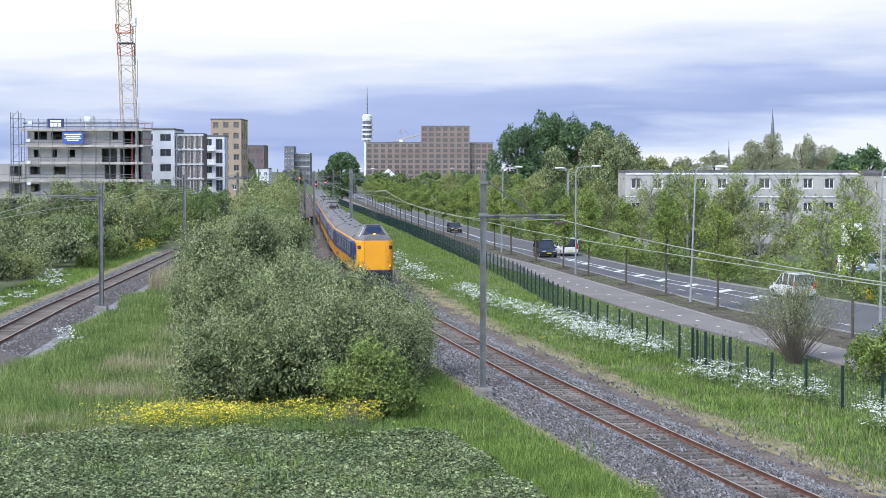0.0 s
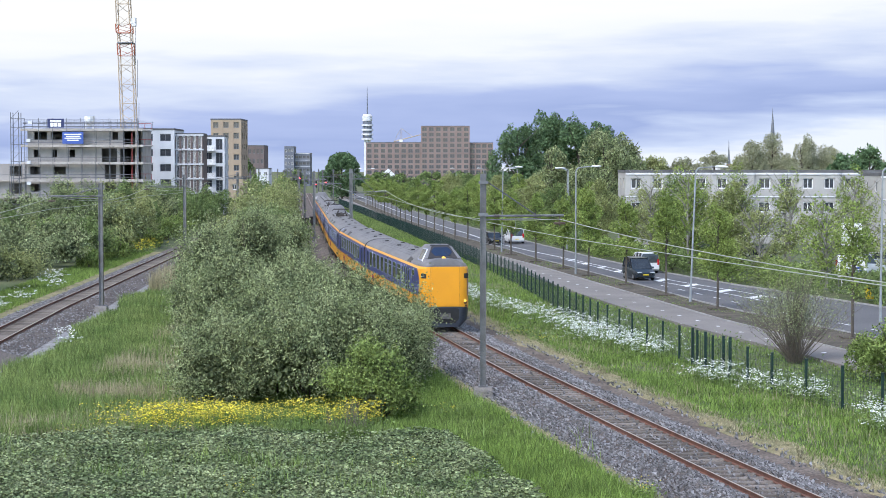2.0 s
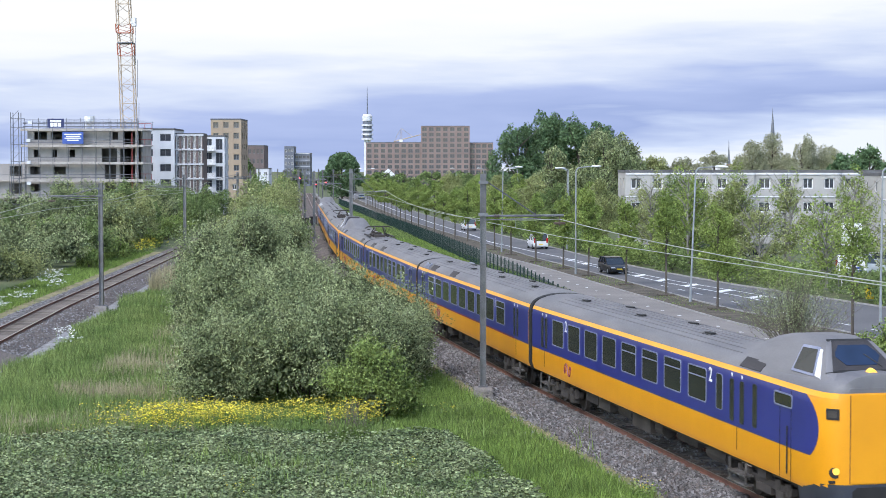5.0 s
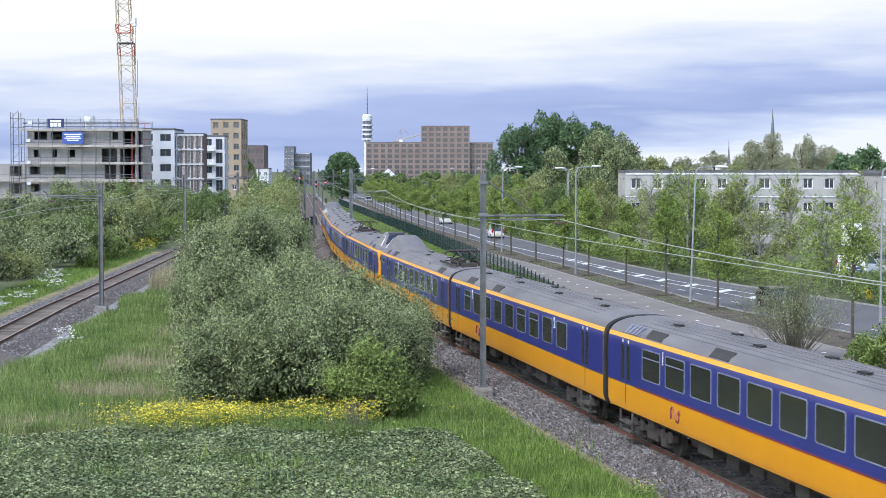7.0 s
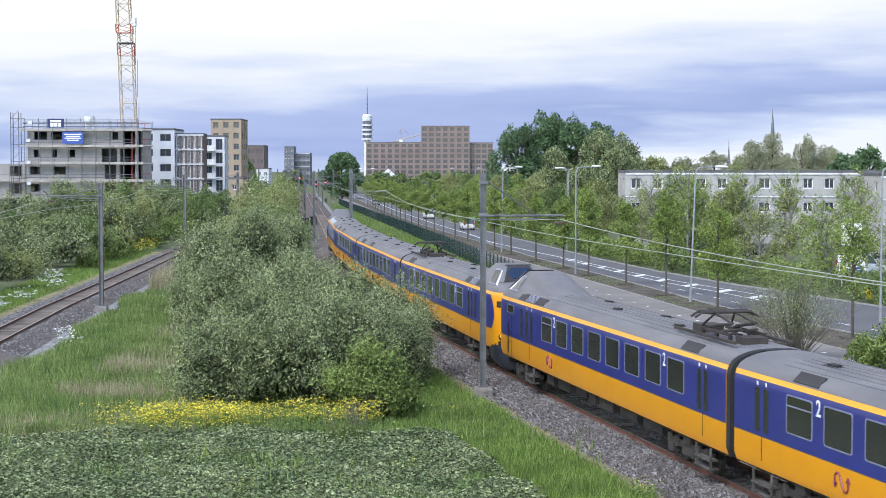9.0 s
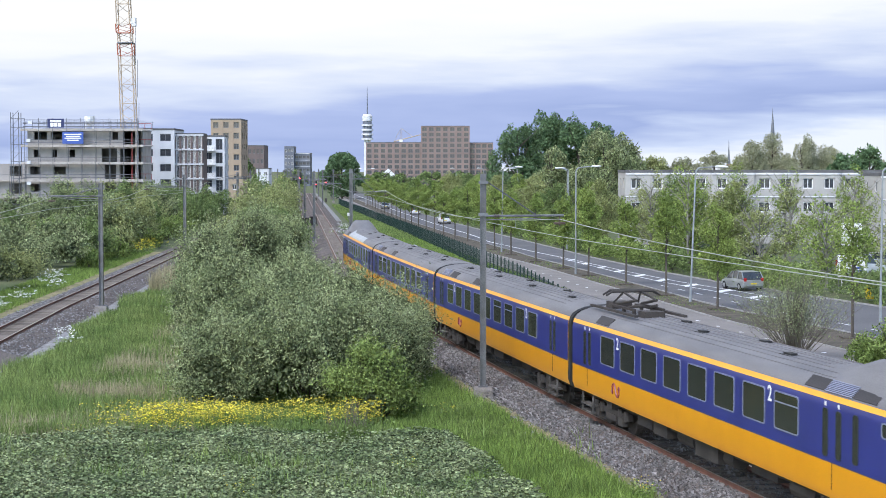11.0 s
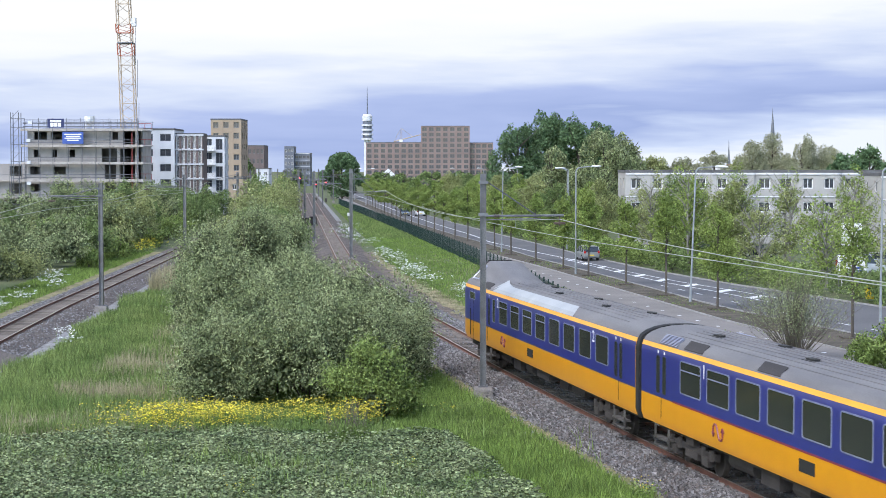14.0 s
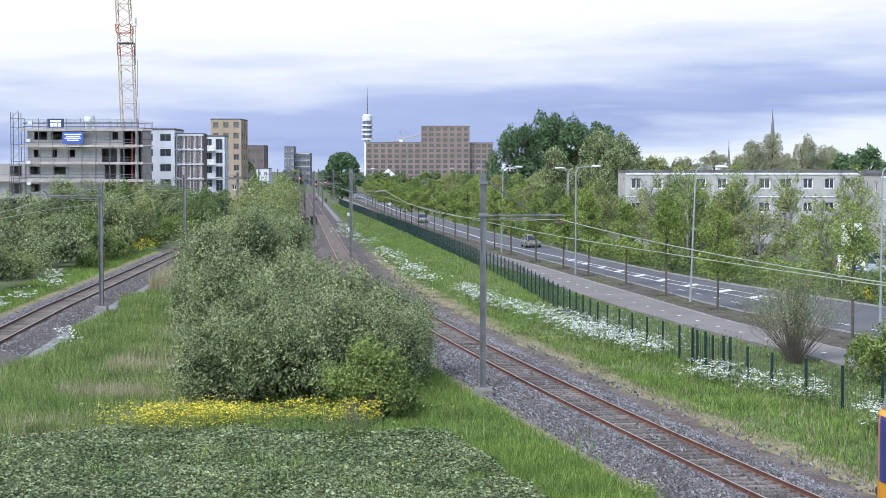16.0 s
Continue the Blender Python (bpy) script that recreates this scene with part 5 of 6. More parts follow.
def flowers(name, pts, zlo, zhi, heads, size, leaf, label, stalk="blade"):
    top = tagged(new(name), label, "flowers", kind="stuff")
    n = len(pts)
    h = rng.uniform(zlo, zhi, n)
    tips = pts + np.stack([rng.normal(size=n) * 0.06, rng.normal(size=n) * 0.06, h], 1)
    s = np.stack([np.full(n, 0.012), np.zeros(n), np.zeros(n)], 1)
    cloud("stalks", np.stack([pts - s, pts + s, tips], 1), LEAF[stalk], top)
    c = np.repeat(tips, heads, 0) + rng.normal(size=(n * heads, 3)) * np.array([0.09, 0.09, 0.035])
    f = leaf_quads(c, size, 0.95)
    f[:, :, 2] = f[:, :, 2].mean(1)[:, None] + (f[:, :, 2] - f[:, :, 2].mean(1)[:, None]) * 0.4
    cloud("blooms", f, LEAF[leaf], top)
    lo = np.repeat(pts, 5, 0) + np.concatenate([rng.normal(size=(n * 5, 2)) * 0.16, rng.uniform(0.05, 0.5, (n * 5, 1))], 1)
    cloud("leaves", leaf_quads(lo, 0.13, 0.5), LEAF["green"], top)


def spots(cs, n):
    """Scatter round a chain of spots (x, y, radius)."""
    c = np.array([cs[i] for i in rng.integers(0, len(cs), n)])
    d = rng.normal(size=(n, 2)) * 0.5
    return np.stack([c[:, 0] + d[:, 0] * c[:, 2] * 1.4, c[:, 1] + d[:, 1] * c[:, 2] * 1.8, np.full(n, G0)], 1)


parsley = [(1.6, 124, 0.6), (2.4, 119, 0.7), (3.0, 114, 0.7), (4.2, 109, 0.8), (5.2, 105, 0.9), (6.2, 101, 1.0), (7.0, 99, 1.0), (7.7, 95.5, 1.1), (8.3, 92, 1.2), (8.9, 90, 1.2), (9.4, 87.5, 1.2), (8.6, 96, 1.0), (10.0, 86, 1.1), (10.4, 83.5, 1.0), (7.4, 92, 0.8)]
flowers("cow_parsley", spots(parsley, 1100), 0.4, 1.05, 8, 0.08, "umbel", "white flowering cow parsley in front of the fence")
flowers("cow_parsley", spots([(-1.6, 137, 1.0), (-2.6, 147, 1.1), (-3.2, 152, 1.0), (-4.6, 163, 1.2), (-5.4, 172, 1.2), (-6.4, 182, 1.2), (-9, 205, 1.2), (-11.5, 222, 1.3), (-14, 240, 1.4), (-15, 262, 1.4)], 520), 0.4, 1.0, 6, 0.11, "umbel", "drift of white cow parsley in the meadow")
flowers("cow_parsley", spots([(11.3, 74.5, 0.6), (12.0, 73, 0.6), (13.0, 71, 0.7), (14.0, 69.6, 0.8), (14.6, 68.0, 0.6), (16.2, 62.5, 0.8), (16.8, 59.5, 0.6), (15.6, 60, 0.5)], 520), 0.3, 1.0, 8, 0.07, "umbel", "white cow parsley round the fence posts")
flowers("cow_parsley", spots([(-28.5, 110, 0.8), (-28.8, 118, 0.7), (-29.6, 130, 0.7), (-31.5, 140, 0.8), (-19.4, 88, 0.5)], 130), 0.5, 1.1, 9, 0.11, "umbel", "white cow parsley beside the single track")
flowers("verge_daisies", region(450, 62, 130, lambda y: fence_x(y) + 0.3, lambda y: path_near(y) - 0.2), 0.15, 0.35, 1, 0.07, "umbel", "small white flowers in the path-side grass")
flowers("yellow_rape", spots([(-10.2, 59.6, 0.6), (-9.2, 59.2, 0.7), (-8.2, 59.0, 0.7), (-7.4, 59.3, 0.7), (-6.4, 59.5, 0.7), (-5.2, 60.4, 0.6), (-9.8, 58.8, 0.6), (-8.6, 60.0, 0.8), (-4.6, 60.6, 0.6), (-3.7, 60.3, 0.6), (-2.6, 60.2, 0.5), (-11.2, 59.3, 0.8), (-7.9, 60.2, 0.8)], 1250), 0.55, 1.15, 6, 0.068, "rape", "yellow flowering rape along the bramble edge")
flowers("yellow_rape", spots([(0.2, 62.5, 0.25), (-12.5, 57.5, 0.4), (5.6, 47.5, 0.3), (-1.3, 51.5, 0.4), (-5.6, 47.5, 0.4), (-11.3, 55.5, 0.4)], 150), 0.35, 0.7, 2, 0.05, "rape", "scattered yellow flowers among the brambles")
flowers("buttercups", spots([(4.6, 95, 0.8), (5.4, 92, 0.6), (1.2, 130, 0.6)], 160), 0.2, 0.4, 3, 0.05, "rape", "small yellow buttercups in the meadow")
flowers("yellow_broom", spots([(-33.5, 195, 1.4), (-34.5, 203, 1.4), (-33.0, 188, 1.0)], 160), 0.4, 1.4, 5, 0.12, "rape", "yellow flowering broom at the track bend")


def bare_willow(x, y):
    top = tagged(new("shrub"), "multi-stemmed willow shrub with thin bare twigs and small leaves", "shrub")
    g, tips = Geo(), []
    for i in range(150):
        a, out = random.uniform(0, 6.283), random.uniform(0.1, 3.5)
        b = Vector((x + 0.35 * math.cos(a) * random.random(), y + 0.35 * math.sin(a), G0 - 0.05))
        e = Vector((x + out * math.cos(a), y + out * math.sin(a) * 0.8, G0 + random.uniform(2.4, 4.6) - out * 0.38))
        m = b.lerp(e, 0.45) + Vector((-0.25 * math.cos(a), -0.25 * math.sin(a), 0.3)) * random.random()
        g.bar(b, m, 0.022, 0.014, 5).bar(m, e, 0.014, 0.006, 4)
        for _ in range(4):
            s = m.lerp(e, random.uniform(0.1, 0.9))
            t = s + Vector((random.uniform(-0.35, 0.35), random.uniform(-0.35, 0.35), random.uniform(0.3, 0.8)))
            g.bar(s, t, 0.009, 0.005, 3)
            tips.append(t)
    tagged(g.ob("branchwork", M["twig"], top), kind="stuff")
    c = np.array([tuple(t) for t in tips])
    c = np.repeat(c, 22, 0) + rng.normal(size=(len(c) * 22, 3)) * 0.28
    cloud("foliage", leaf_quads(c, 0.08, 0.35), LEAF["willow"], top)


bare_willow(16.9, 82.2)
dead = Geo()
for i in range(46):
    b = Vector((random.uniform(-3.9, -2.6), random.uniform(58.2, 59.4), G0))
    dead.bar(b, b + Vector((random.uniform(-0.35, 0.35), random.uniform(-0.2, 0.2), random.uniform(0.6, 1.4))), 0.011, 0.005, 4)
tagged(dead.ob("dead_stalks", M["twig"]), "clump of dry grey stalks before the bush", "stalks", kind="stuff")


# ---- sky backdrop: layered grey cloud ----
def cloud_backdrop():
    g, R = Geo(), 4300.0
    g.loft([[(R * math.sin(a), R * math.cos(a), z) for a in np.linspace(-1.9, 1.9, 49)] for z in (-120, 300, 800, 1600, 2600)], close=False, caps=False)
    m = bpy.data.materials.new("cloud_layer")
    m.use_nodes = True
    n, l = m.node_tree.nodes, m.node_tree.links
    n.remove(n["Principled BSDF"])
    co, mp = n.new("ShaderNodeTexCoord"), n.new("ShaderNodeMapping")
    mp.inputs["Scale"].default_value = (0.0011, 0.0011, 0.0085)
    mp.inputs["Rotation"].default_value = (0, 0.03, 0)
    l.new(co.outputs["Object"], mp.inputs["Vector"])
    big_, small = n.new("ShaderNodeTexNoise"), n.new("ShaderNodeTexNoise")
    big_.inputs["Scale"].default_value, big_.inputs["Detail"].default_value, big_.inputs["Roughness"].default_value = 1.0, 5, 0.5
    small.inputs["Scale"].default_value, small.inputs["Detail"].default_value, small.inputs["Distortion"].default_value = 2.6, 5, 0.4
    for t in (big_, small):
        l.new(mp.outputs["Vector"], t.inputs["Vector"])
    sx = n.new("ShaderNodeSeparateXYZ")
    l.new(co.outputs["Object"], sx.inputs["Vector"])

    def math_(op, a, b):
        k = n.new("ShaderNodeMath")
        k.operation = op
        for i, v in enumerate((a, b)):
            if isinstance(v, (int, float)):
                k.inputs[i].default_value = v
            else:
                l.new(v, k.inputs[i])
        return k.outputs[0]

    h = math_("MULTIPLY", sx.outputs["Z"], 1 / 420.0)
    wob = math_("ADD", math_("MULTIPLY", math_("SUBTRACT", big_.outputs["Fac"], 0.5), 0.75), math_("MULTIPLY", math_("SUBTRACT", small.outputs["Fac"], 0.5), 0.30))
    side = math_("MULTIPLY", sx.outputs["X"], -0.0002)
    v = math_("ADD", math_("ADD", h, wob), math_("MULTIPLY", side, 1.0))
    ramp = n.new("ShaderNodeValToRGB")
    r = ramp.color_ramp
    stops = ((0.0, (0.86, 0.92, 1.0)), (0.09, (0.62, 0.72, 0.95)), (0.24, (0.37, 0.465, 0.77)), (0.42, (0.44, 0.535, 0.84)), (0.60, (0.68, 0.76, 0.95)), (0.78, (0.90, 0.94, 1.0)), (1.0, (0.97, 0.98, 1.0)))
    while len(r.elements) < len(stops):
        r.elements.new(0.5)
    for e, (p, c) in zip(r.elements, stops):
        e.position, e.color = p, (*c, 1)
    l.new(v, ramp.inputs["Fac"])
    em = n.new("ShaderNodeEmission")
    em.inputs["Strength"].default_value = 0.42
    l.new(ramp.outputs["Color"], em.inputs["Color"])
    l.new(em.outputs[0], n["Material Output"].inputs["Surface"])
    setting(g.ob("backdrop", m), "bright overcast sky with blue-grey cloud bands", "sky")


cloud_backdrop()

# ---- buildings ----
M.update(
    precast=mat("precast_concrete", (0.36, 0.34, 0.33), (0.27, 0.255, 0.25), 0.9, 0.3, fine=0.12),
    paleconcrete=mat("pale_panels", (0.58, 0.59, 0.62), (0.50, 0.51, 0.54), 0.85, 0.3, fine=0.08),
    brickbrown=mat("brown_brick", (0.27, 0.20, 0.15), (0.22, 0.165, 0.125), 0.9, 0.4, fine=0.15),
    brickdark=mat("dark_brick", (0.15, 0.115, 0.11), (0.11, 0.09, 0.09), 0.9, 0.4, fine=0.15),
    brickred=mat("red_brown_brick", (0.25, 0.185, 0.17), (0.19, 0.14, 0.13), 0.9, 0.15, fine=0.15),
    tan=mat("tan_brick", (0.34, 0.27, 0.20), (0.28, 0.22, 0.165), 0.9, 0.2, fine=0.1),
    render=mat("white_render", (0.40, 0.385, 0.365), (0.33, 0.32, 0.305), 0.9, 0.4, fine=0.1),
    bluegrey=mat("blue_grey_cladding", (0.14, 0.155, 0.195), (0.10, 0.11, 0.14), 0.6, 0.2, fine=0.1),
    pane=mat("window_pane", (0.035, 0.04, 0.05), (0.06, 0.065, 0.075), 0.15, 0.4, spec=0.7),
    # dark tone painted in for the shade of rooms behind openings
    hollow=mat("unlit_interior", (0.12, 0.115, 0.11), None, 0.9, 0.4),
    framewhite=mat("white_frame", (0.75, 0.75, 0.76), None, 0.6, 2),
    roofing=mat("bitumen_roof", (0.12, 0.12, 0.125), None, 0.9, 0.5),
    scaffold=mat("scaffold_tube", (0.16, 0.17, 0.20), (0.11, 0.115, 0.13), 0.5, 1, metal=0.5),
    plank=mat("scaffold_plank", (0.44, 0.41, 0.39), (0.33, 0.30, 0.28), 0.9, 1),
    banner=mat("blue_banner", (0.05, 0.10, 0.36), (0.04, 0.085, 0.30), 0.6, 1),
    navy=mat("navy_board", (0.03, 0.04, 0.12), None, 0.6, 1),
    craneyellow=mat("crane_paint", (0.42, 0.34, 0.26), (0.34, 0.27, 0.2), 0.6, 1),
    cranered=mat("crane_red", (0.36, 0.10, 0.05), (0.30, 0.085, 0.045), 0.6, 1),
    redsteel=mat("red_steel", (0.30, 0.05, 0.05), None, 0.6, 1),
    slate=mat("slate_grey", (0.14, 0.15, 0.17), None, 0.7, 1),
)


def facade(g, m, w, z0, levels, wins, T=0.35):
    """A wall with real openings. levels: floor heights; wins: for each storey a list of (x0, x1, sill, head) over its floor."""
    for (a, b), row in zip(zip(levels[:-1], levels[1:]), wins):
        if not row:
            g.box(-w / 2, w / 2, 0, T, a, b, m)
            continue
        row = sorted(row)
        lo, hi = min(q[2] for q in row), max(q[3] for q in row)
        if lo > 0:
            g.box(-w / 2, w / 2, 0, T, a, a + lo, m)
        if a + hi < b:
            g.box(-w / 2, w / 2, 0, T, a + hi, b, m)
        x = -w / 2
        for p, q, s, h in row:
            if p > x + 0.01:
                g.box(x, p, 0, T, a + lo, a + hi, m)
            if s > lo:
                g.box(p, q, 0, T, a + lo, a + s, m)
            if h < hi:
                g.box(p, q, 0, T, a + h, a + hi, m)
            x = q
        if x < w / 2 - 0.01:
            g.box(x, w / 2, 0, T, a + lo, a + hi, m)


def panes(parent, m, levels, wins, depth=0.22, frame_mat="framewhite"):
    cache = {}
    for a, row in zip(levels[:-1], wins):
        for p, q, s, h in row:
            k = (round(q - p, 2), round(h - s, 2))
            if k not in cache:
                w, t = k
                f = Geo()
                for x0, x1, z0, z1 in ((-w / 2, w / 2, 0, 0.12), (-w / 2, w / 2, t - 0.12, t), (-w / 2, -w / 2 + 0.12, 0.12, t - 0.12), (w / 2 - 0.12, w / 2, 0.12, t - 0.12), (-0.04, 0.04, 0.08, t - 0.08)):
                    f.box(x0, x1, -0.03, 0.03, z0, z1)
                cache[k] = f.mesh("window_frame", M[frame_mat]), Geo().box(-w / 2 + 0.08, w / 2 - 0.08, -0.008, 0.008, 0.08, t - 0.08).mesh("pane", M["pane"])
            o = place("window", cache[k][0], parent, m @ Matrix.Translation(((p + q) / 2, depth, a + s)))
            place("pane", cache[k][1], o)


def block(name, x, y, rot, w, d, z0, levels, cols, wall, label, win=(1.5, 0.9, 2.4), side_cols=3, category="building", glazed=True, slab=False, jitter=0.0, frame_mat="framewhite", balcony=()):
    """A house block: four walls with openings, windows, a dark box inside as room shade, roof with a parapet."""
    top = tagged(new(name), label, category)
    top.matrix_basis = pose(x, y, 0, 0, 0, rot)
    n = len(levels) - 1
    ww, s, h = win

    def grid(width, c):
        return [[((i + 0.5) / c * width - width / 2 - ww / 2, (i + 0.5) / c * width - width / 2 + ww / 2, s, h) for i in range(c)] for _ in range(n)]

    faces = ((Matrix.Identity(4), w, grid(w, cols)), (Matrix.Translation((w / 2, d / 2, 0)) @ Matrix.Rotation(math.pi / 2, 4, "Z"), d - 0.7, grid(d - 0.7, side_cols)), (Matrix.Translation((-w / 2, d / 2, 0)) @ Matrix.Rotation(-math.pi / 2, 4, "Z"), d - 0.7, grid(d - 0.7, side_cols)), (Matrix.Translation((0, d, 0)) @ Matrix.Rotation(math.pi, 4, "Z"), w, [[] for _ in range(n)]))
    g = Geo()
    for m, width, wins in faces:
        facade(g, m, width, z0, levels, wins)
    g.ob("wall", M[wall], top)
    for m, width, wins in faces[:3]:
        if glazed:
            panes(top, m, levels, wins, frame_mat=frame_mat)
    f = Geo()
    # added dark box: room shade seen through the windows
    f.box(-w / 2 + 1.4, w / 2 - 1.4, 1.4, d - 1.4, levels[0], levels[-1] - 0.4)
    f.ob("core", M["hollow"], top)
    r = Geo().box(-w / 2 + 0.3, w / 2 - 0.3, 0.3, d - 0.3, levels[-1] - 0.3, levels[-1] - 0.02)
    for a in ((-w / 2 - 0.05, w / 2 + 0.05, -0.05, 0.3), (-w / 2 - 0.05, w / 2 + 0.05, d - 0.3, d + 0.05), (-w / 2 - 0.05, -w / 2 + 0.3, 0.3, d - 0.3), (w / 2 - 0.3, w / 2 + 0.05, 0.3, d - 0.3)):
        r.box(*a, levels[-1], levels[-1] + 0.35)
    r.ob("roof", M["roofing"], top)
    if slab:
        for z in levels[1:]:
            Geo().box(-w / 2 - 0.12, w / 2 + 0.12, -0.12, 0.5, z - 0.15, z + 0.12).ob("floor_slab", M["paleconcrete"], top)
    for bx in balcony:
        for z in levels[1:-1]:
            b = Geo().box(bx - 1.3, bx + 1.3, -1.2, -0.005, z - 0.12, z + 0.06).box(bx - 1.3, bx + 1.3, -1.2, -1.14, z + 0.06, z + 1.05)
            b.ob("balcony", M["framewhite"], top)
    return top


# apartment block under construction, wrapped in scaffolding
def site_block():
    top = tagged(new("construction_building"), "unfinished grey concrete apartment block wrapped in scaffolding", "building")
    Y = 304.0
    top.matrix_basis = pose(-63.65, Y, 0)
    lv = [-0.5, 0.7, 3.7, 6.8, 9.8, 12.9, 15.7]

    def px(a, b, s=0.9, h=2.3):
        return ((a - 784) / 10 + 63.65, (b - 784) / 10 + 63.65, s, h)

    wins = [[], [px(64, 72), px(95, 117), px(186, 204, 0.1, 2.6), px(210, 240, 0.1, 2.6)], [px(48, 71), px(95, 117), px(186, 206, 0.1, 2.6), px(210, 240, 0.1, 2.6)], [px(48, 71), px(95, 117), px(186, 206, 0.1, 2.6), px(212, 240, 0.1, 2.6)], [px(61, 71), px(93, 102), px(124, 134), px(181, 208, 0.1, 2.5), px(213, 240, 0.1, 2.5)], [px(62, 85), px(92, 117), px(200, 210), px(219, 240, 0.1, 2.4)]]
    g = Geo()
    facade(g, Matrix.Identity(4), 19.5, 0, lv, wins, 0.4)
    g.box(-9.75, -9.4, 0.4, 14, -0.5, 15.7).box(9.4, 9.75, 5, 14, -0.5, 15.7).box(-9.4, 9.4, 13.6, 14, -0.5, 15.7)
    g.ob("wall", M["precast"], top)
    # dark box added inside so the openings look shaded
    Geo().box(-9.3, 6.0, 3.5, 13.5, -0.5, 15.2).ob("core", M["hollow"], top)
    for z in lv[1:]:
        Geo().box(-9.9, 9.9, -0.15, 13.9, z - 0.22, z).ob("floor_slab", M["precast"], top)
    for z in lv[2:]:
        for x in (6.4, 8.6):
            Geo().box(x - 0.12, x + 0.12, 0.5, 0.75, z - 3.0, z - 0.2).ob("column", M["redsteel"] if x > 8 else M["precast"], top)
    for z in lv[2:]:
        b = Geo().box(9.9, 12.2, -0.1, 1.5, z - 0.2, z).ob("balcony_slab", M["precast"], top)
        Geo().bar((9.9, -0.06, z + 1.0), (12.15, -0.06, z + 1.0), 0.04).bar((12.15, -0.06, z), (12.15, -0.06, z + 1.0), 0.04).bar((11.0, -0.06, z), (11.0, -0.06, z + 1.0), 0.04).ob("balcony_rail", M["redsteel"], b)
    # lower wing
    wing = Geo()
    facade(wing, Matrix.Translation((-14.4, 2.0, 0)), 9.2, 0, [-0.5, 0.7, 3.7, 6.8, 9.6], [[], [(-3, -1, 0.6, 2.4), (1, 3, 0.6, 2.4)], [(-3.2, -0.8, 0.6, 2.4), (1, 3, 0.6, 2.4)], [(-3.2, -0.8, 0.6, 2.4), (1, 3.2, 0.6, 2.4)]], 0.4)
    wing.box(-19, -9.8, 2.4, 12, 9.3, 9.6)
    wing.ob("side_wing", M["precast"], top)
    # the same painted room shade behind the wing's openings
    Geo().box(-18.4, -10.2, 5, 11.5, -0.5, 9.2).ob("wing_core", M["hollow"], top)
    # scaffolding, a thing of its own
    sc = tagged(new("scaffolding"), "grey tube scaffolding with plank decks round the block", "scaffolding")
    sc.matrix_basis = pose(-63.65, Y, 0)
    for k in range(9):
        x = -9.9 + k * 2.48
        Geo().bar((x, -1.5, -0.5), (x, -1.5, 17.6), 0.055).ob("upright", M["scaffold"], sc)
        Geo().bar((x, -0.4, -0.5), (x, -0.4, 17.2), 0.04).ob("upright", M["scaffold"], sc)
    for z in (3.6, 6.65, 9.7, 12.75, 15.6):
        Geo().box(-10.6, 11.0, -1.5, -0.4, z - 0.2, z).box(-10.6, 11.0, -1.53, -1.48, z, z + 0.18).ob("deck", M["plank"], sc)
        for dz in (0.55, 1.05):
            Geo().bar((-10.2, -1.52, z + dz), (10.2, -1.52, z + dz), 0.05).ob("rail", M["scaffold"], sc)
    for y in (-1.5, 6.0, 13.8):
        for dz in (0.5, 1.1, 1.6):
            Geo().bar((-10.2, y, 15.7 + dz), (10.2, y, 15.7 + dz), 0.04).ob("guard_rail", M["scaffold"], sc)
    for k in range(17):
        x = -10.0 + k * 1.25
        Geo().bar((x, -0.4 if k % 2 else 13.8, 15.7), (x, -0.4 if k % 2 else 13.8, 17.4), 0.035).ob("guard_post", M["scaffold"], sc)
    for k, z in enumerate((0.6, 3.7, 6.7, 9.8)):
        x = 5.5 if k % 2 else 3.0
        Geo().bar((x, -1.56, z + 3.0), (x + 2.6, -1.56, z), 0.04).ob("brace", M["scaffold"], sc)
    for x in (-12.3, -10.9):
        for y in (-1.5, 0.2):
            Geo().bar((x, y, -0.5), (x, y, 18.6), 0.085).ob("upright", M["scaffold"], sc)
    for z in np.arange(1, 18.2, 1.5):
        Geo().bar((-12.4, -1.5, z), (-9.8, -1.5, z), 0.05).bar((-12.3, -1.5, z), (-10.9, -1.5, z + 1.5), 0.04).ob("stair_rail", M["scaffold"], sc)
    for z in (3.6, 6.65):
        Geo().box(-19.2, -9.9, 0.6, 1.8, z - 0.12, z).ob("deck", M["plank"], sc)
        Geo().bar((-19.2, 0.58, z + 1.0), (-9.9, 0.58, z + 1.0), 0.035).ob("rail", M["scaffold"], sc)
    for k in range(4):
        x = -19 + k * 2.9
        Geo().bar((x, 0.6, -0.5), (x, 0.6, 9.8), 0.05).ob("upright", M["scaffold"], sc)
    for x, z in ((-9.2, 13.4), (-9.2, 9.6), (-9.2, 5.9), (-9.2, 2.6), (-8.9, 16.6)):
        Geo().box(x - 0.35, x + 0.35, -1.7, -1.55, z, z + 0.55).ob("white_panel", M["paleconcrete"], sc)
    # boards
    b = tagged(new("banner"), "blue banner with lines of small white writing", "banner")
    b.matrix_basis = pose(-65.0, Y - 1.75, 13.3)
    Geo().box(-1.85, 1.85, 0, 0.05, -0.2, 1.9).ob("cloth", M["banner"], b)
    for k, (w, z) in enumerate(((1.5, 1.45), (1.2, 1.1), (1.45, 0.78), (1.0, 0.42))):
        Geo().box(-w, w, -0.03, -0.004, z - 0.09, z + 0.09).ob("text_bar", M["decal"], b)
    b = tagged(new("sign_board"), "navy sign board with white block lettering on the roof", "sign")
    b.matrix_basis = pose(-68.0, Y - 1.7, 15.75)
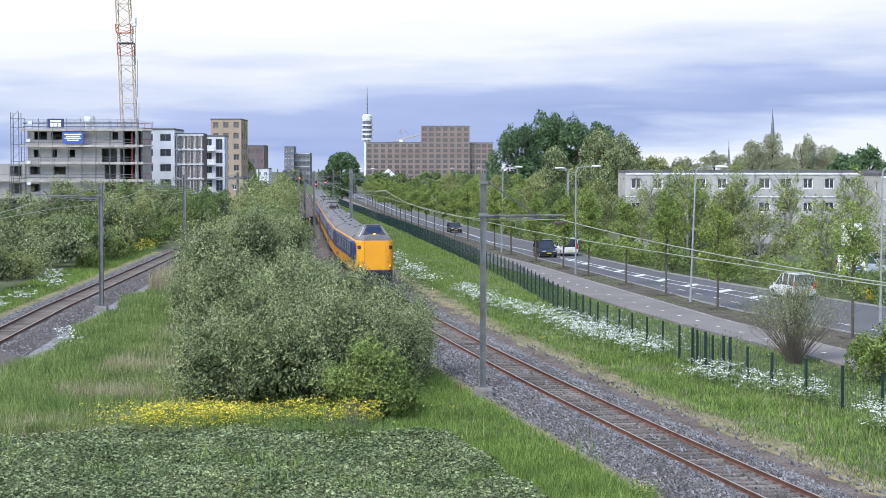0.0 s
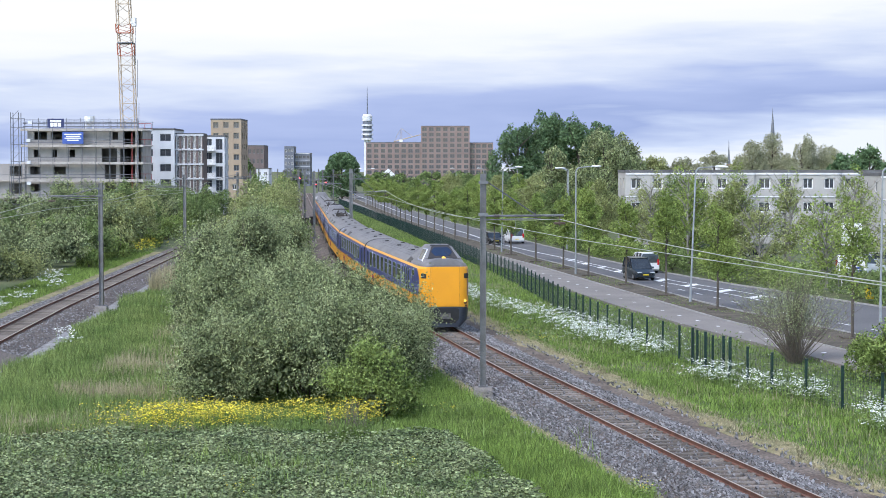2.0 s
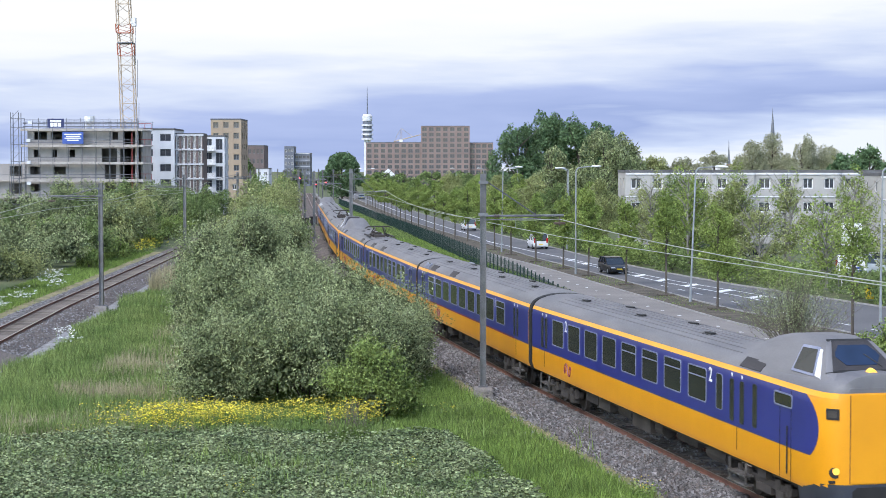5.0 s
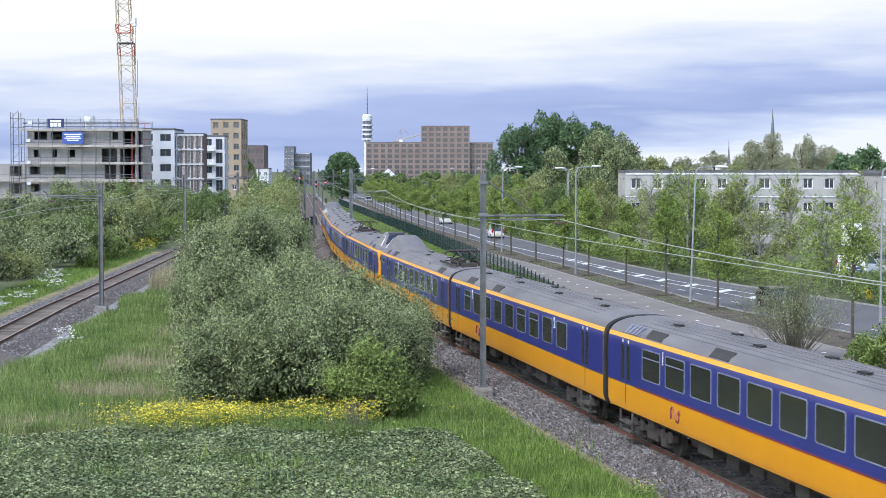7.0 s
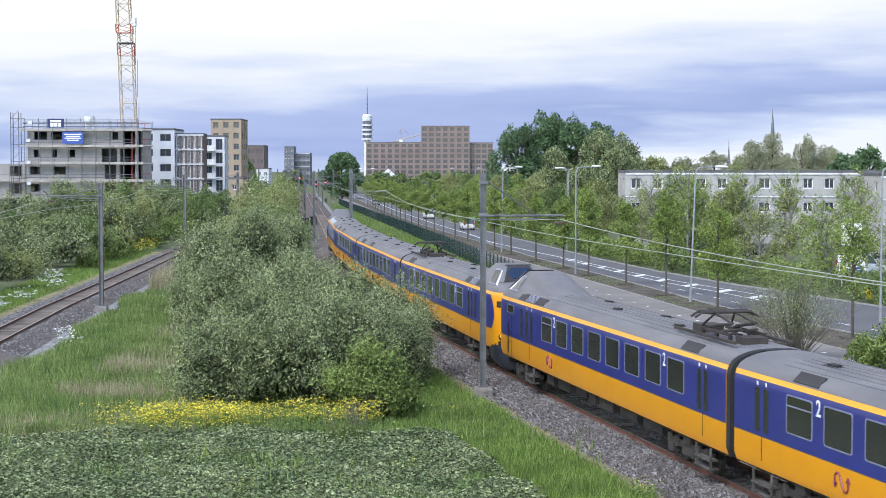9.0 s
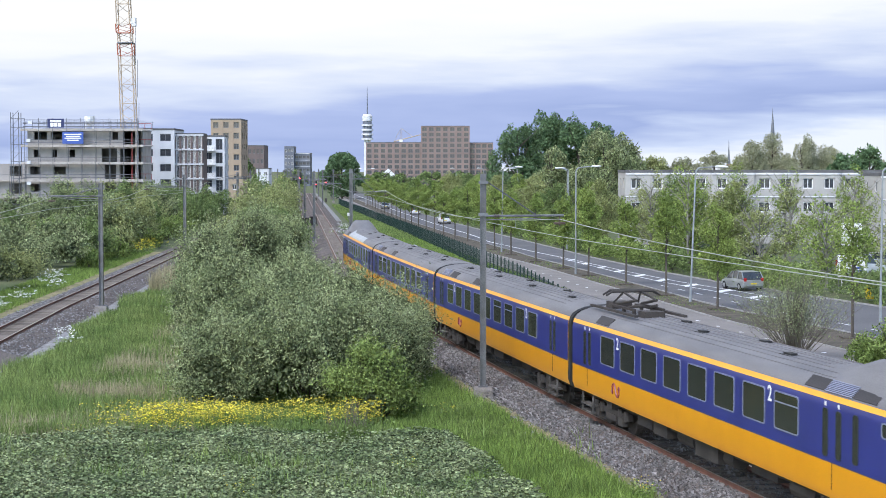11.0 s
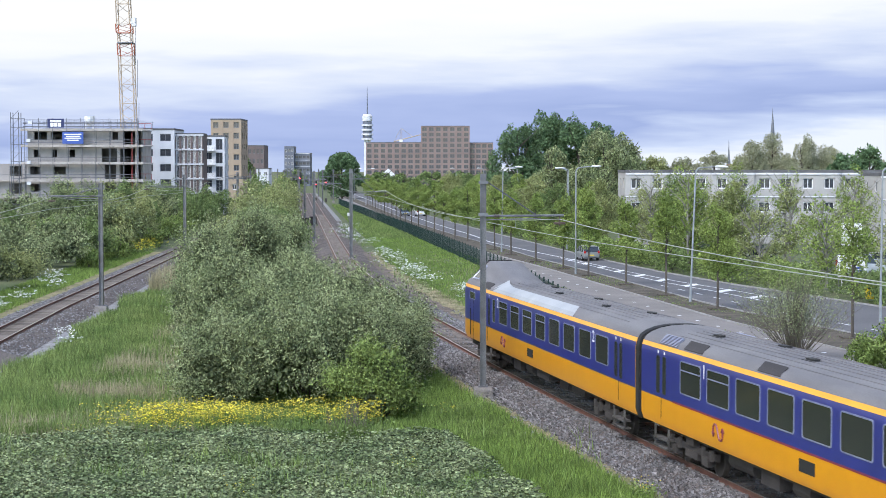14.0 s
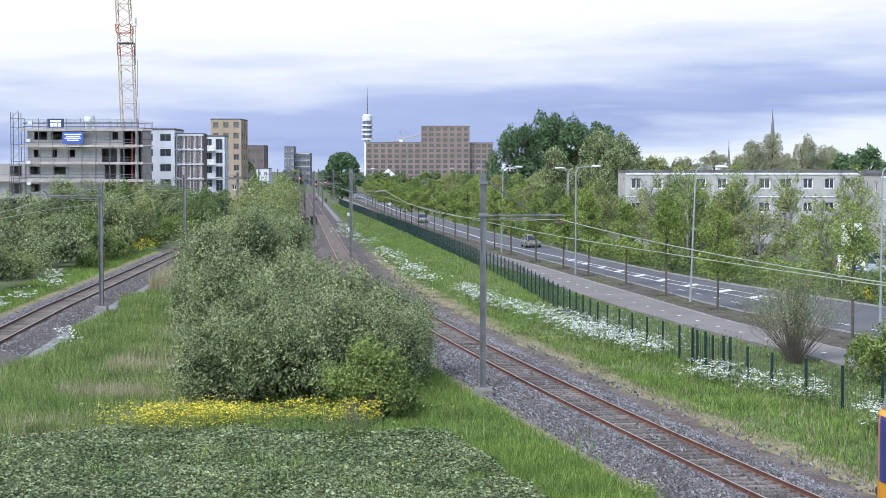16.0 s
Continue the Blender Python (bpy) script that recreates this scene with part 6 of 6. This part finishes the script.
    Geo().box(-1.45, 1.45, 0, 0.12, 0.2, 1.75).bar((-1.2, 0.3, -0.1), (-1.2, 0.1, 1.6), 0.05).bar((1.2, 0.3, -0.1), (1.2, 0.1, 1.6), 0.05).ob("board", M["navy"], b)
    for x, w in ((-0.65, 0.28), (0.0, 0.28), (0.65, 0.28)):
        Geo().box(x - w, x + w, -0.03, -0.004, 0.35, 1.05).ob("text_bar", M["decal"], b)
    Geo().box(-1.0, 1.0, -0.03, -0.004, 1.2, 1.5).ob("text_bar", M["decal"], b)
    s = tagged(new("concrete_silo"), "small grey concrete hopper on the roof", "hopper")
    s.matrix_basis = pose(-62.6, Y + 1, 15.7)
    Geo().loft([[(r * math.cos(a), r * math.sin(a), z) for a in np.linspace(0, 6.283, 11)[:-1]] for r, z in ((0.25, 0.5), (0.9, 1.5), (0.9, 2.3))]).bar((-0.6, -0.6, 0), (-0.6, -0.6, 1.6), 0.05).bar((0.6, -0.6, 0), (0.6, -0.6, 1.6), 0.05).bar((0.6, 0.6, 0), (0.6, 0.6, 1.6), 0.05).bar((-0.6, 0.6, 0), (-0.6, 0.6, 1.6), 0.05).ob("hopper", M["framewhite"], s)


site_block()


def lattice(top, a, b, w, n, material, name):
    """A square lattice column between two points."""
    a, b = Vector(a), Vector(b)
    g = Geo()
    c = [Vector((sx * w, sy * w, 0)) for sx, sy in ((-1, -1), (1, -1), (1, 1), (-1, 1))]
    for k in c:
        g.bar(a + k, b + k, 0.11, None, 5)
    for i in range(n):
        p, q = a.lerp(b, i / n), a.lerp(b, (i + 1) / n)
        for j in range(4):
            u, v = c[j], c[(j + 1) % 4]
            g.bar(p + u, q + v if i % 2 else p + v, 0.055, None, 4).bar(p + (u if i % 2 else v), q + (v if i % 2 else u), 0.055, None, 4)
    return g.ob(name, material, top)


crane = tagged(new("tower_crane"), "tall pale lattice tower crane with orange sections", "crane")
crane.location = (0.5, 322, 0)
lattice(crane, (-58.7, 0, -0.5), (-59.6, 0, 29.8), 1.3, 17, M["craneyellow"], "lower_mast")
lattice(crane, (-59.6, 0, 29.8), (-59.7, 0, 32.0), 1.35, 2, M["cranered"], "orange_section")
lattice(crane, (-59.7, 0, 32.0), (-59.85, 0, 34.0), 1.2, 2, M["craneyellow"], "mast_section")
lattice(crane, (-59.85, 0, 34.0), (-59.95, 0, 35.6), 1.35, 2, M["cranered"], "orange_section")
lattice(crane, (-59.95, 0, 35.6), (-60.9, 0, 62.0), 1.2, 14, M["craneyellow"], "upper_mast")
Geo().box(-58.5, -57.7, -0.9, 0.3, 35.2, 36.8).ob("cab", M["framewhite"], crane)
Geo().box(-61.0, -58.2, -1.5, 1.5, 32.0, 32.2).ob("platform", M["scaffold"], crane)
for px_, z in ((-57.2, 14), (-57.4, 22), (-57.7, 28)):
    Geo().bar((px_, -1.2, z), (px_ + 0.1, -1.2, z + 7), 0.05).ob("ladder", M["scaffold"], crane)


def st(z0, n, h):
    return [z0 + i * h for i in range(n + 1)]


block("apartment_building", -54.95, 330, 0, 6.9, 12, -0.5, st(-1.3, 6, 2.9), 2, "paleconcrete", "pale grey concrete apartment block with dark window openings", (2.1, 0.8, 2.2), glazed=True, category="building", frame_mat="slate")
block("apartment_building", -48.9, 331, 0, 5.4, 6, -0.5, st(-1.6, 6, 2.8), 5, "brickdark", "dark brick apartment block with pale floor slabs", (0.62, 0.15, 2.6), slab=True, side_cols=2, frame_mat="framewhite")
block("apartment_building", -46.9, 352, 0, 4.4, 6, -0.5, st(-1.6, 6, 2.8), 2, "paleconcrete", "white rendered apartment block with stacked balconies", (1.4, 0.2, 2.4), side_cols=2, balcony=(-1.0,), frame_mat="slate")
block("apartment_tower", -54.2, 430, 0, 7.6, 14, -0.5, st(-0.5, 8, 2.67), 3, "tan", "tan brick apartment tower with dark windows", (1.3, 0.7, 2.1), category="building", frame_mat="slate")
block("office_building", -67.4, 600, 0, 10.0, 14, -0.5, st(-0.5, 5, 3.4), 7, "brickdark", "dark brick office block with rows of windows", (0.9, 0.8, 2.4), category="building", frame_mat="slate")
block("office_building", -80.5, 900, 0, 5.0, 14, -0.5, st(-0.5, 6, 3.4), 3, "bluegrey", "distant blue-grey office tower", (1.0, 0.8, 2.4), category="building")
block("office_building", -74.0, 905, 0, 8.0, 14, -0.5, st(-0.5, 5, 3.4), 4, "bluegrey", "distant office block with pale window bands", (1.6, 0.9, 2.4), category="building", slab=True, frame_mat="slate")
block("industrial_shed", -58.8, 560, 0, 4.0, 10, -0.5, st(-0.5, 3, 3.0), 2, "paleconcrete", "small pale grey building near the station", (1.0, 0.9, 2.2), category="building")
block("brick_shed", -48.5, 400, 0, 4.0, 6, -0.5, st(-0.5, 2, 3.4), 1, "tan", "small brick building beside the tracks", (1.0, 0.9, 2.2), category="building")
block("apartment_building", -27.4, 950, 0, 30.3, 16, -0.5, st(-0.5, 8, 2.92), 8, "brickred", "long red-brown brick apartment block with many windows", (2.5, 0.35, 2.35), category="building", frame_mat="slate")
block("apartment_building", 1.3, 948, 0, 26.8, 18, -0.5, st(-0.5, 11, 2.94), 7, "brickred", "tall red-brown brick apartment block with many windows", (2.5, 0.35, 2.35), category="building", frame_mat="slate")
block("apartment_building", 21.2, 951, 0, 13.0, 16, -0.5, st(-0.5, 8, 2.9), 4, "brickred", "red-brown brick apartment wing with many windows", (2.5, 0.35, 2.35), category="building", frame_mat="slate")
block("white_house", -20.5, 640, 0, 7.0, 8, -0.5, st(-0.5, 2, 3.0), 3, "render", "small white house beside the road", (1.0, 0.9, 2.2), category="house")
gr = Geo().loft([[(-24.2, 639.5, 5.4), (-20.5, 639.5, 8.6), (-16.8, 639.5, 5.4)], [(-24.2, 648.5, 5.4), (-20.5, 648.5, 8.6), (-16.8, 648.5, 5.4)]])
gr.ob("gable_roof", M["framewhite"], bpy.data.objects["white_house"]).matrix_parent_inverse = bpy.data.objects["white_house"].matrix_basis.inverted()

# terraced houses beyond the trees
k = 0
for x0, y, n, w, top_z, wl in ((22.5, 212, 6, 5.3, 8.25, "render"), (48.4, 190, 5, 5.4, 7.95, "render")):
    for i in range(n):
        h = block("terraced_house", x0 + (i + 0.5) * w, y + (0.35 if i % 2 else 0), 0, w - 0.01, 9, -0.5, st(-0.5, 3, (top_z + 0.5) / 3), 2, wl, "flat-roofed pale terraced house with white-framed windows", (1.25 + 0.25 * (i % 2), 0.95, 2.25), side_cols=2, category="house")
        h["group"] = "terraced houses"
        Geo().box(-w / 2 + 0.3, 0.2, -1.1, -0.005, 2.55, 2.75).ob("door_canopy", M["framewhite"], h)
        for zz in (5.25, 8.1):
            Geo().box(-w / 2 + 0.02, w / 2 - 0.02, -0.12, -0.055, top_z - 0.22 if zz > 8 else zz, top_z - 0.02 if zz > 8 else zz + 0.12).ob("fascia", M["framewhite"], h)
        k += 1

# telecommunication tower
tt = tagged(new("telecom_tower"), "white round telecommunication tower with ring platforms and mast", "tower")
tt.location = (-66.0, 1500, 0)


def turned(prof, n=20):
    return Geo().loft([[(r * math.cos(a), r * math.sin(a), z) for a in np.linspace(0, 2 * math.pi, n + 1)[:-1]] for r, z in prof])


turned([(3.0, -0.5), (2.8, 50.0), (4.4, 50.1), (4.4, 54.0), (3.0, 56.0)]).ob("shaft", M["paleconcrete"], tt)
for z in (33.5, 37.5, 41.5, 45.5):
    turned([(5.0, z), (5.0, z + 1.5)]).ob("ring_platform", M["paleconcrete"], tt)
    turned([(3.9, z + 1.5), (3.9, z + 4.0)]).ob("drum", M["bluegrey"], tt)
turned([(0.5, 55.5), (0.35, 68.0), (0.15, 80.0)], 8).ob("antenna", M["slate"], tt)
far_crane = tagged(new("distant_crane"), "small distant orange tower crane", "crane")
far_crane.location = (-29.5, 1210, 0)
lattice(far_crane, (0, 0, -0.5), (0, 0, 36), 0.6, 12, M["craneyellow"], "mast")
Geo().bar((-5, 0, 27.5), (14, 0, 32.5), 0.45, 0.3).bar((0, 0, 37), (8, 0, 31), 0.12).bar((-5, 0, 27.5), (0, 0, 37), 0.12).ob("jib", M["craneyellow"], far_crane)
Geo().box(-1.2, 1.2, -1, 1, 26.5, 29.0).ob("cab", M["framewhite"], far_crane)
for x, y, z, w in ((172.3, 900, 38.5, 2.0), (149.5, 900, 21.5, 1.0)):
    ch = tagged(new("church_spire"), "slender grey church spire far behind the trees", "church")
    ch.location = (x, y, 0)
    Geo().box(-w, w, -w, w, -0.5, z * 0.52).ob("tower", M["brickbrown"], ch)
    Geo().loft([[(q * math.cos(a), q * math.sin(a), h) for a in np.linspace(0, 2 * math.pi, 9)[:-1]] for q, h in ((w * 1.02, z * 0.52), (w * 0.62, z * 0.66), (0.08, z))]).bar((0, 0, z - 0.5), (0, 0, z + 1.8), 0.12).ob("spire", M["slate"], ch)


# ---- vehicles ----
M.update(
    tyre=mat("tyre", (0.02, 0.02, 0.021), None, 0.9, 4),
    rim=mat("wheel_rim", (0.40, 0.41, 0.42), None, 0.4, 4, metal=0.7),
    car_glass=mat("car_glass", (0.02, 0.024, 0.028), (0.03, 0.034, 0.038), 0.06, 1, spec=0.8),
    car_dark=mat("car_paint_dark", (0.03, 0.042, 0.055), None, 0.3, 1, metal=0.3, fine=0.05),
    car_black=mat("car_paint_black", (0.022, 0.024, 0.03), None, 0.3, 1, metal=0.3, fine=0.05),
    car_white=mat("car_paint_white", (0.72, 0.73, 0.74), None, 0.35, 1, fine=0.05),
    car_silver=mat("car_paint_silver", (0.36, 0.38, 0.38), None, 0.32, 1, metal=0.5, fine=0.05),
    lens=mat("lamp_lens_clear", (0.65, 0.67, 0.7), None, 0.1, 3),
    lensred=mat("lamp_lens_red", (0.45, 0.02, 0.02), None, 0.2, 3),
    bin=mat("bin_yellow", (0.75, 0.55, 0.03), None, 0.5, 2),
)


def vehicle(style, paint, label):
    """A car or small van along x, front at +x, wheels on z = 0."""
    top = tagged(new("car"), label, "car", "vehicles on the road")
    L, W, H = dict(mpv=(4.3, 0.88, 1.80), van=(4.4, 0.9, 1.85), hatch=(4.2, 0.87, 1.45))[style]
    a, b = -L / 2, L / 2
    hood = 0.92 if style != "hatch" else 0.84

    def sec(x, w, z0, z1):
        return [(x, -w * 0.94, z0), (x, -w, z0 + 0.22), (x, -w, z1 - 0.14), (x, -w * 0.93, z1), (x, w * 0.93, z1), (x, w, z1 - 0.14), (x, w, z0 + 0.22), (x, w * 0.94, z0)]

    rear_z = hood + 0.06
    Geo().loft([sec(a, W * 0.90, 0.40, rear_z - 0.06), sec(a + 0.14, W * 0.98, 0.26, rear_z), sec(-0.2, W, 0.22, rear_z), sec(b - 1.2, W, 0.22, hood + 0.02), sec(b - 0.25, W * 0.96, 0.24, hood - 0.16), sec(b, W * 0.84, 0.34, hood - 0.30)]).ob("body", M[paint], top, "", True)

    def cab(x, w, z):
        return [(x, -w, rear_z - 0.04), (x, -w + (z - rear_z) * 0.16, z), (x, w - (z - rear_z) * 0.16, z), (x, w, rear_z - 0.04)]

    tail = 0.10 if style != "hatch" else 0.45
    mat_c = M["car_glass"]
    Geo().loft([cab(a + 0.06, W * 0.93, rear_z), cab(a + 0.06 + tail, W * 0.93, H - 0.03), cab(a + 1.6, W * 0.93, H), cab(b - 2.0, W * 0.93, H - 0.06), cab(b - 1.15, W * 0.93, hood)]).ob("greenhouse", mat_c, top, "dark window glass")
    r = Geo()
    r.loft([[(x, -w, z), (x, -w * 0.92, z + 0.035), (x, w * 0.92, z + 0.035), (x, w, z)] for x, w, z in ((a + tail + 0.02, W * 0.80, H - 0.05), (a + 1.6, W * 0.82, H - 0.01), (b - 1.95, W * 0.81, H - 0.07))])
    r.ob("roof", M[paint], top, "", True)
    for s in (-1, 1):
        for x0, x1 in ((a + 0.1, a + 0.1 + tail), (-0.15, -0.15), (a + 1.1, a + 1.1)):
            Geo().bar((x0, s * W * 0.945, rear_z), (x1, s * (W * 0.945 - (H - rear_z) * 0.16), H - 0.03), 0.05, 0.045, 4).ob("pillar", M[paint], top)
        Geo().bar((b - 1.12, s * W * 0.945, hood), (b - 1.98, s * (W * 0.945 - (H - hood) * 0.16), H - 0.05), 0.04, 0.04, 4).ob("pillar", M[paint], top)
        if style == "van":
            Geo().box(a + 0.25, a + 1.5, s * W * 0.90 - 0.03, s * W * 0.90 + 0.03, rear_z, H - 0.1).ob("side_panel", M[paint], top)
    for s in (-1, 1):
        for x in (a + 0.78, b - 0.82):
            w = Geo().bar((x, s * (W - 0.19), 0.31), (x, s * (W + 0.005), 0.31), 0.31, 0.30, 16).ob("wheel", M["tyre"], top, "black tyre")
            Geo().bar((x, s * (W - 0.02), 0.31), (x, s * (W + 0.012), 0.31), 0.19, 0.17, 12).ob("rim", M["rim"], w)
        Geo().box(b - 0.30, b - 0.04, s * W * 0.62 - 0.17, s * W * 0.62 + 0.17, hood - 0.34, hood - 0.20).ob("headlight", M["lens"], top)
        Geo().box(a - 0.01, a + 0.1, s * W * 0.80 - 0.09, s * W * 0.80 + 0.09, 0.75, 1.0 if style == "hatch" else 1.25).ob("tail_light", M["lensred"], top)
        Geo().box(b - 1.42, b - 1.28, s * (W + 0.1) - 0.08, s * (W + 0.1) + 0.08, hood + 0.02, hood + 0.16).ob("mirror", M[paint], top)
    Geo().box(b - 0.05, b + 0.015, -0.45, 0.45, 0.40, 0.56).ob("grille", M["black"], top)
    Geo().box(b + 0.005, b + 0.02, -0.24, 0.24, 0.44, 0.53).ob("plate", M["bin"], top, "plain yellow plate")
    Geo().box(a - 0.015, a, -0.24, 0.24, 0.52, 0.62).ob("plate", M["bin"], top, "plain yellow plate")
    return top


def lane(y, far):
    return (road_mid(y) + (road_far(y) if far else road_near(y))) / 2


def lane_pose(y, far, away):
    d = 1 if away else -1
    x2, x1 = lane(y + d * 2, far), lane(y - d * 2, far)
    return Matrix.Translation((lane(y, far), y, -0.4)) @ Matrix.Rotation(math.atan2(4.0 * d, x2 - x1), 4, "Z")


TRAFFIC = [
    (vehicle("mpv", "car_dark", "dark blue-grey family van driving on the road"), False, False, 178.5, -18.0),
    (vehicle("van", "car_white", "small white delivery van driving away"), True, True, 182.0, 14.7),
    (vehicle("mpv", "car_white", "white family van driving away on the road"), True, True, 122.0, 15.0),
    (vehicle("hatch", "car_black", "black hatchback car driving on the road"), False, False, 247.0, -19.3),
    (vehicle("hatch", "car_silver", "silver hatchback car driving away on the road"), True, True, -24.8, 14.1),
    (vehicle("hatch", "car_silver", "silver car coming along the far road"), False, False, 612.0, -20.0),
]
# parked cars before the houses
for k, (x, y, rot, style, paint) in enumerate(((36.8, 150.5, 20, "van", "car_white"), (20.5, 182, 10, "hatch", "car_white"), (23.5, 184, 10, "hatch", "car_silver"), (29.0, 184, 5, "hatch", "car_black"), (33.0, 180, 5, "hatch", "car_black"), (41.5, 160, 5, "hatch", "car_silver"))):
    v = vehicle(style, paint, "parked " + paint.split("_")[-1] + " car before the terraced houses")
    v.matrix_basis = pose(x, y, G0 + 0.02, 0, 0, rot)
    v["group"] = "parked cars"

# ---- boards and bin beside the road ----
sg = tagged(new("information_board"), "large white information board with blue lines on two posts", "sign")
sg.matrix_basis = pose(30.4, 127.5, -0.5, 0, 0, -4)
Geo().box(-1.05, 1.05, -0.04, 0.04, 1.2, 2.85).ob("board", M["framewhite"], sg)
for x in (-0.95, 0.95):
    Geo().bar((x, 0.06, 0), (x, 0.06, 2.9), 0.05).ob("post", M["galv"], sg)
for z, w, o in ((2.5, 0.5, -0.3), (1.9, 0.35, 0.5), (1.7, 0.35, 0.5), (1.5, 0.35, 0.5)):
    Geo().box(o - w, o + w, -0.055, -0.042, z - 0.06, z + 0.06).ob("text_bar", M["banner"], sg)
sg2 = tagged(new("white_board"), "white notice board among the trees", "sign")
sg2.matrix_basis = pose(31.9, 134.0, -0.5, 0, 0, -4)
Geo().box(-0.8, 0.8, -0.04, 0.04, 3.2, 5.0).bar((-0.7, 0.05, 0), (-0.7, 0.05, 5), 0.05).bar((0.7, 0.05, 0), (0.7, 0.05, 5), 0.05).ob("board", M["framewhite"], sg2)
bn = tagged(new("litter_bin"), "yellow litter bin on the roadside grass", "bin")
bn.matrix_basis = pose(30.0, 120.5, -0.45)
Geo().loft([[(sx * w, sy * w, z) for sx, sy in ((-1, -1), (1, -1), (1, 1), (-1, 1))] for w, z in ((0.24, 0.1), (0.30, 0.9), (0.30, 1.0), (0.2, 1.08))]).ob("bin_body", M["bin"], bn)
Geo().box(-0.2, 0.2, -0.31, -0.295, 0.78, 0.88).ob("bin_slot", M["black"], bn)

# ---- trackside odds and ends ----
for x, y, h in ((-14.0, 262, 1.6), (-12.6, 232, 1.2), (-16.5, 300, 1.4)):
    kp = tagged(new("marker_post"), "small white trackside marker post", "post", "marker posts")
    kp.location = (x, y, G0)
    Geo().bar((0, 0, 0), (0, 0, h), 0.04).ob("post", M["galv"], kp)
    Geo().box(-0.22, 0.22, -0.06, -0.042, h - 0.4, h + 0.15).ob("plate", M["framewhite"], kp)
for x, y in ((-21.4, 268), (-20.8, 276), (-27.5, 300), (-22.6, 255)):
    cb = tagged(new("relay_cabinet"), "grey trackside relay cabinet", "cabinet", "relay cabinets")
    cb.location = (x, y, G0)
    Geo().box(-0.5, 0.5, -0.3, 0.3, 0, 1.5).box(-0.56, 0.56, -0.36, 0.36, 1.5, 1.58).ob("cabinet_body", M["underlt"], cb)
    Geo().box(-0.02, 0.02, -0.32, -0.303, 0.1, 1.4).ob("door_joint", M["black"], cb)


def motions():
    for i, c in enumerate(COACHES):
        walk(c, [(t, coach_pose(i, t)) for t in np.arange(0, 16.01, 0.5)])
    for car, far, away, y0, v in TRAFFIC:
        walk(car, [(t, lane_pose(y0 + v * t, far, away)) for t in np.arange(0, 16.01, 0.5)])


motions()
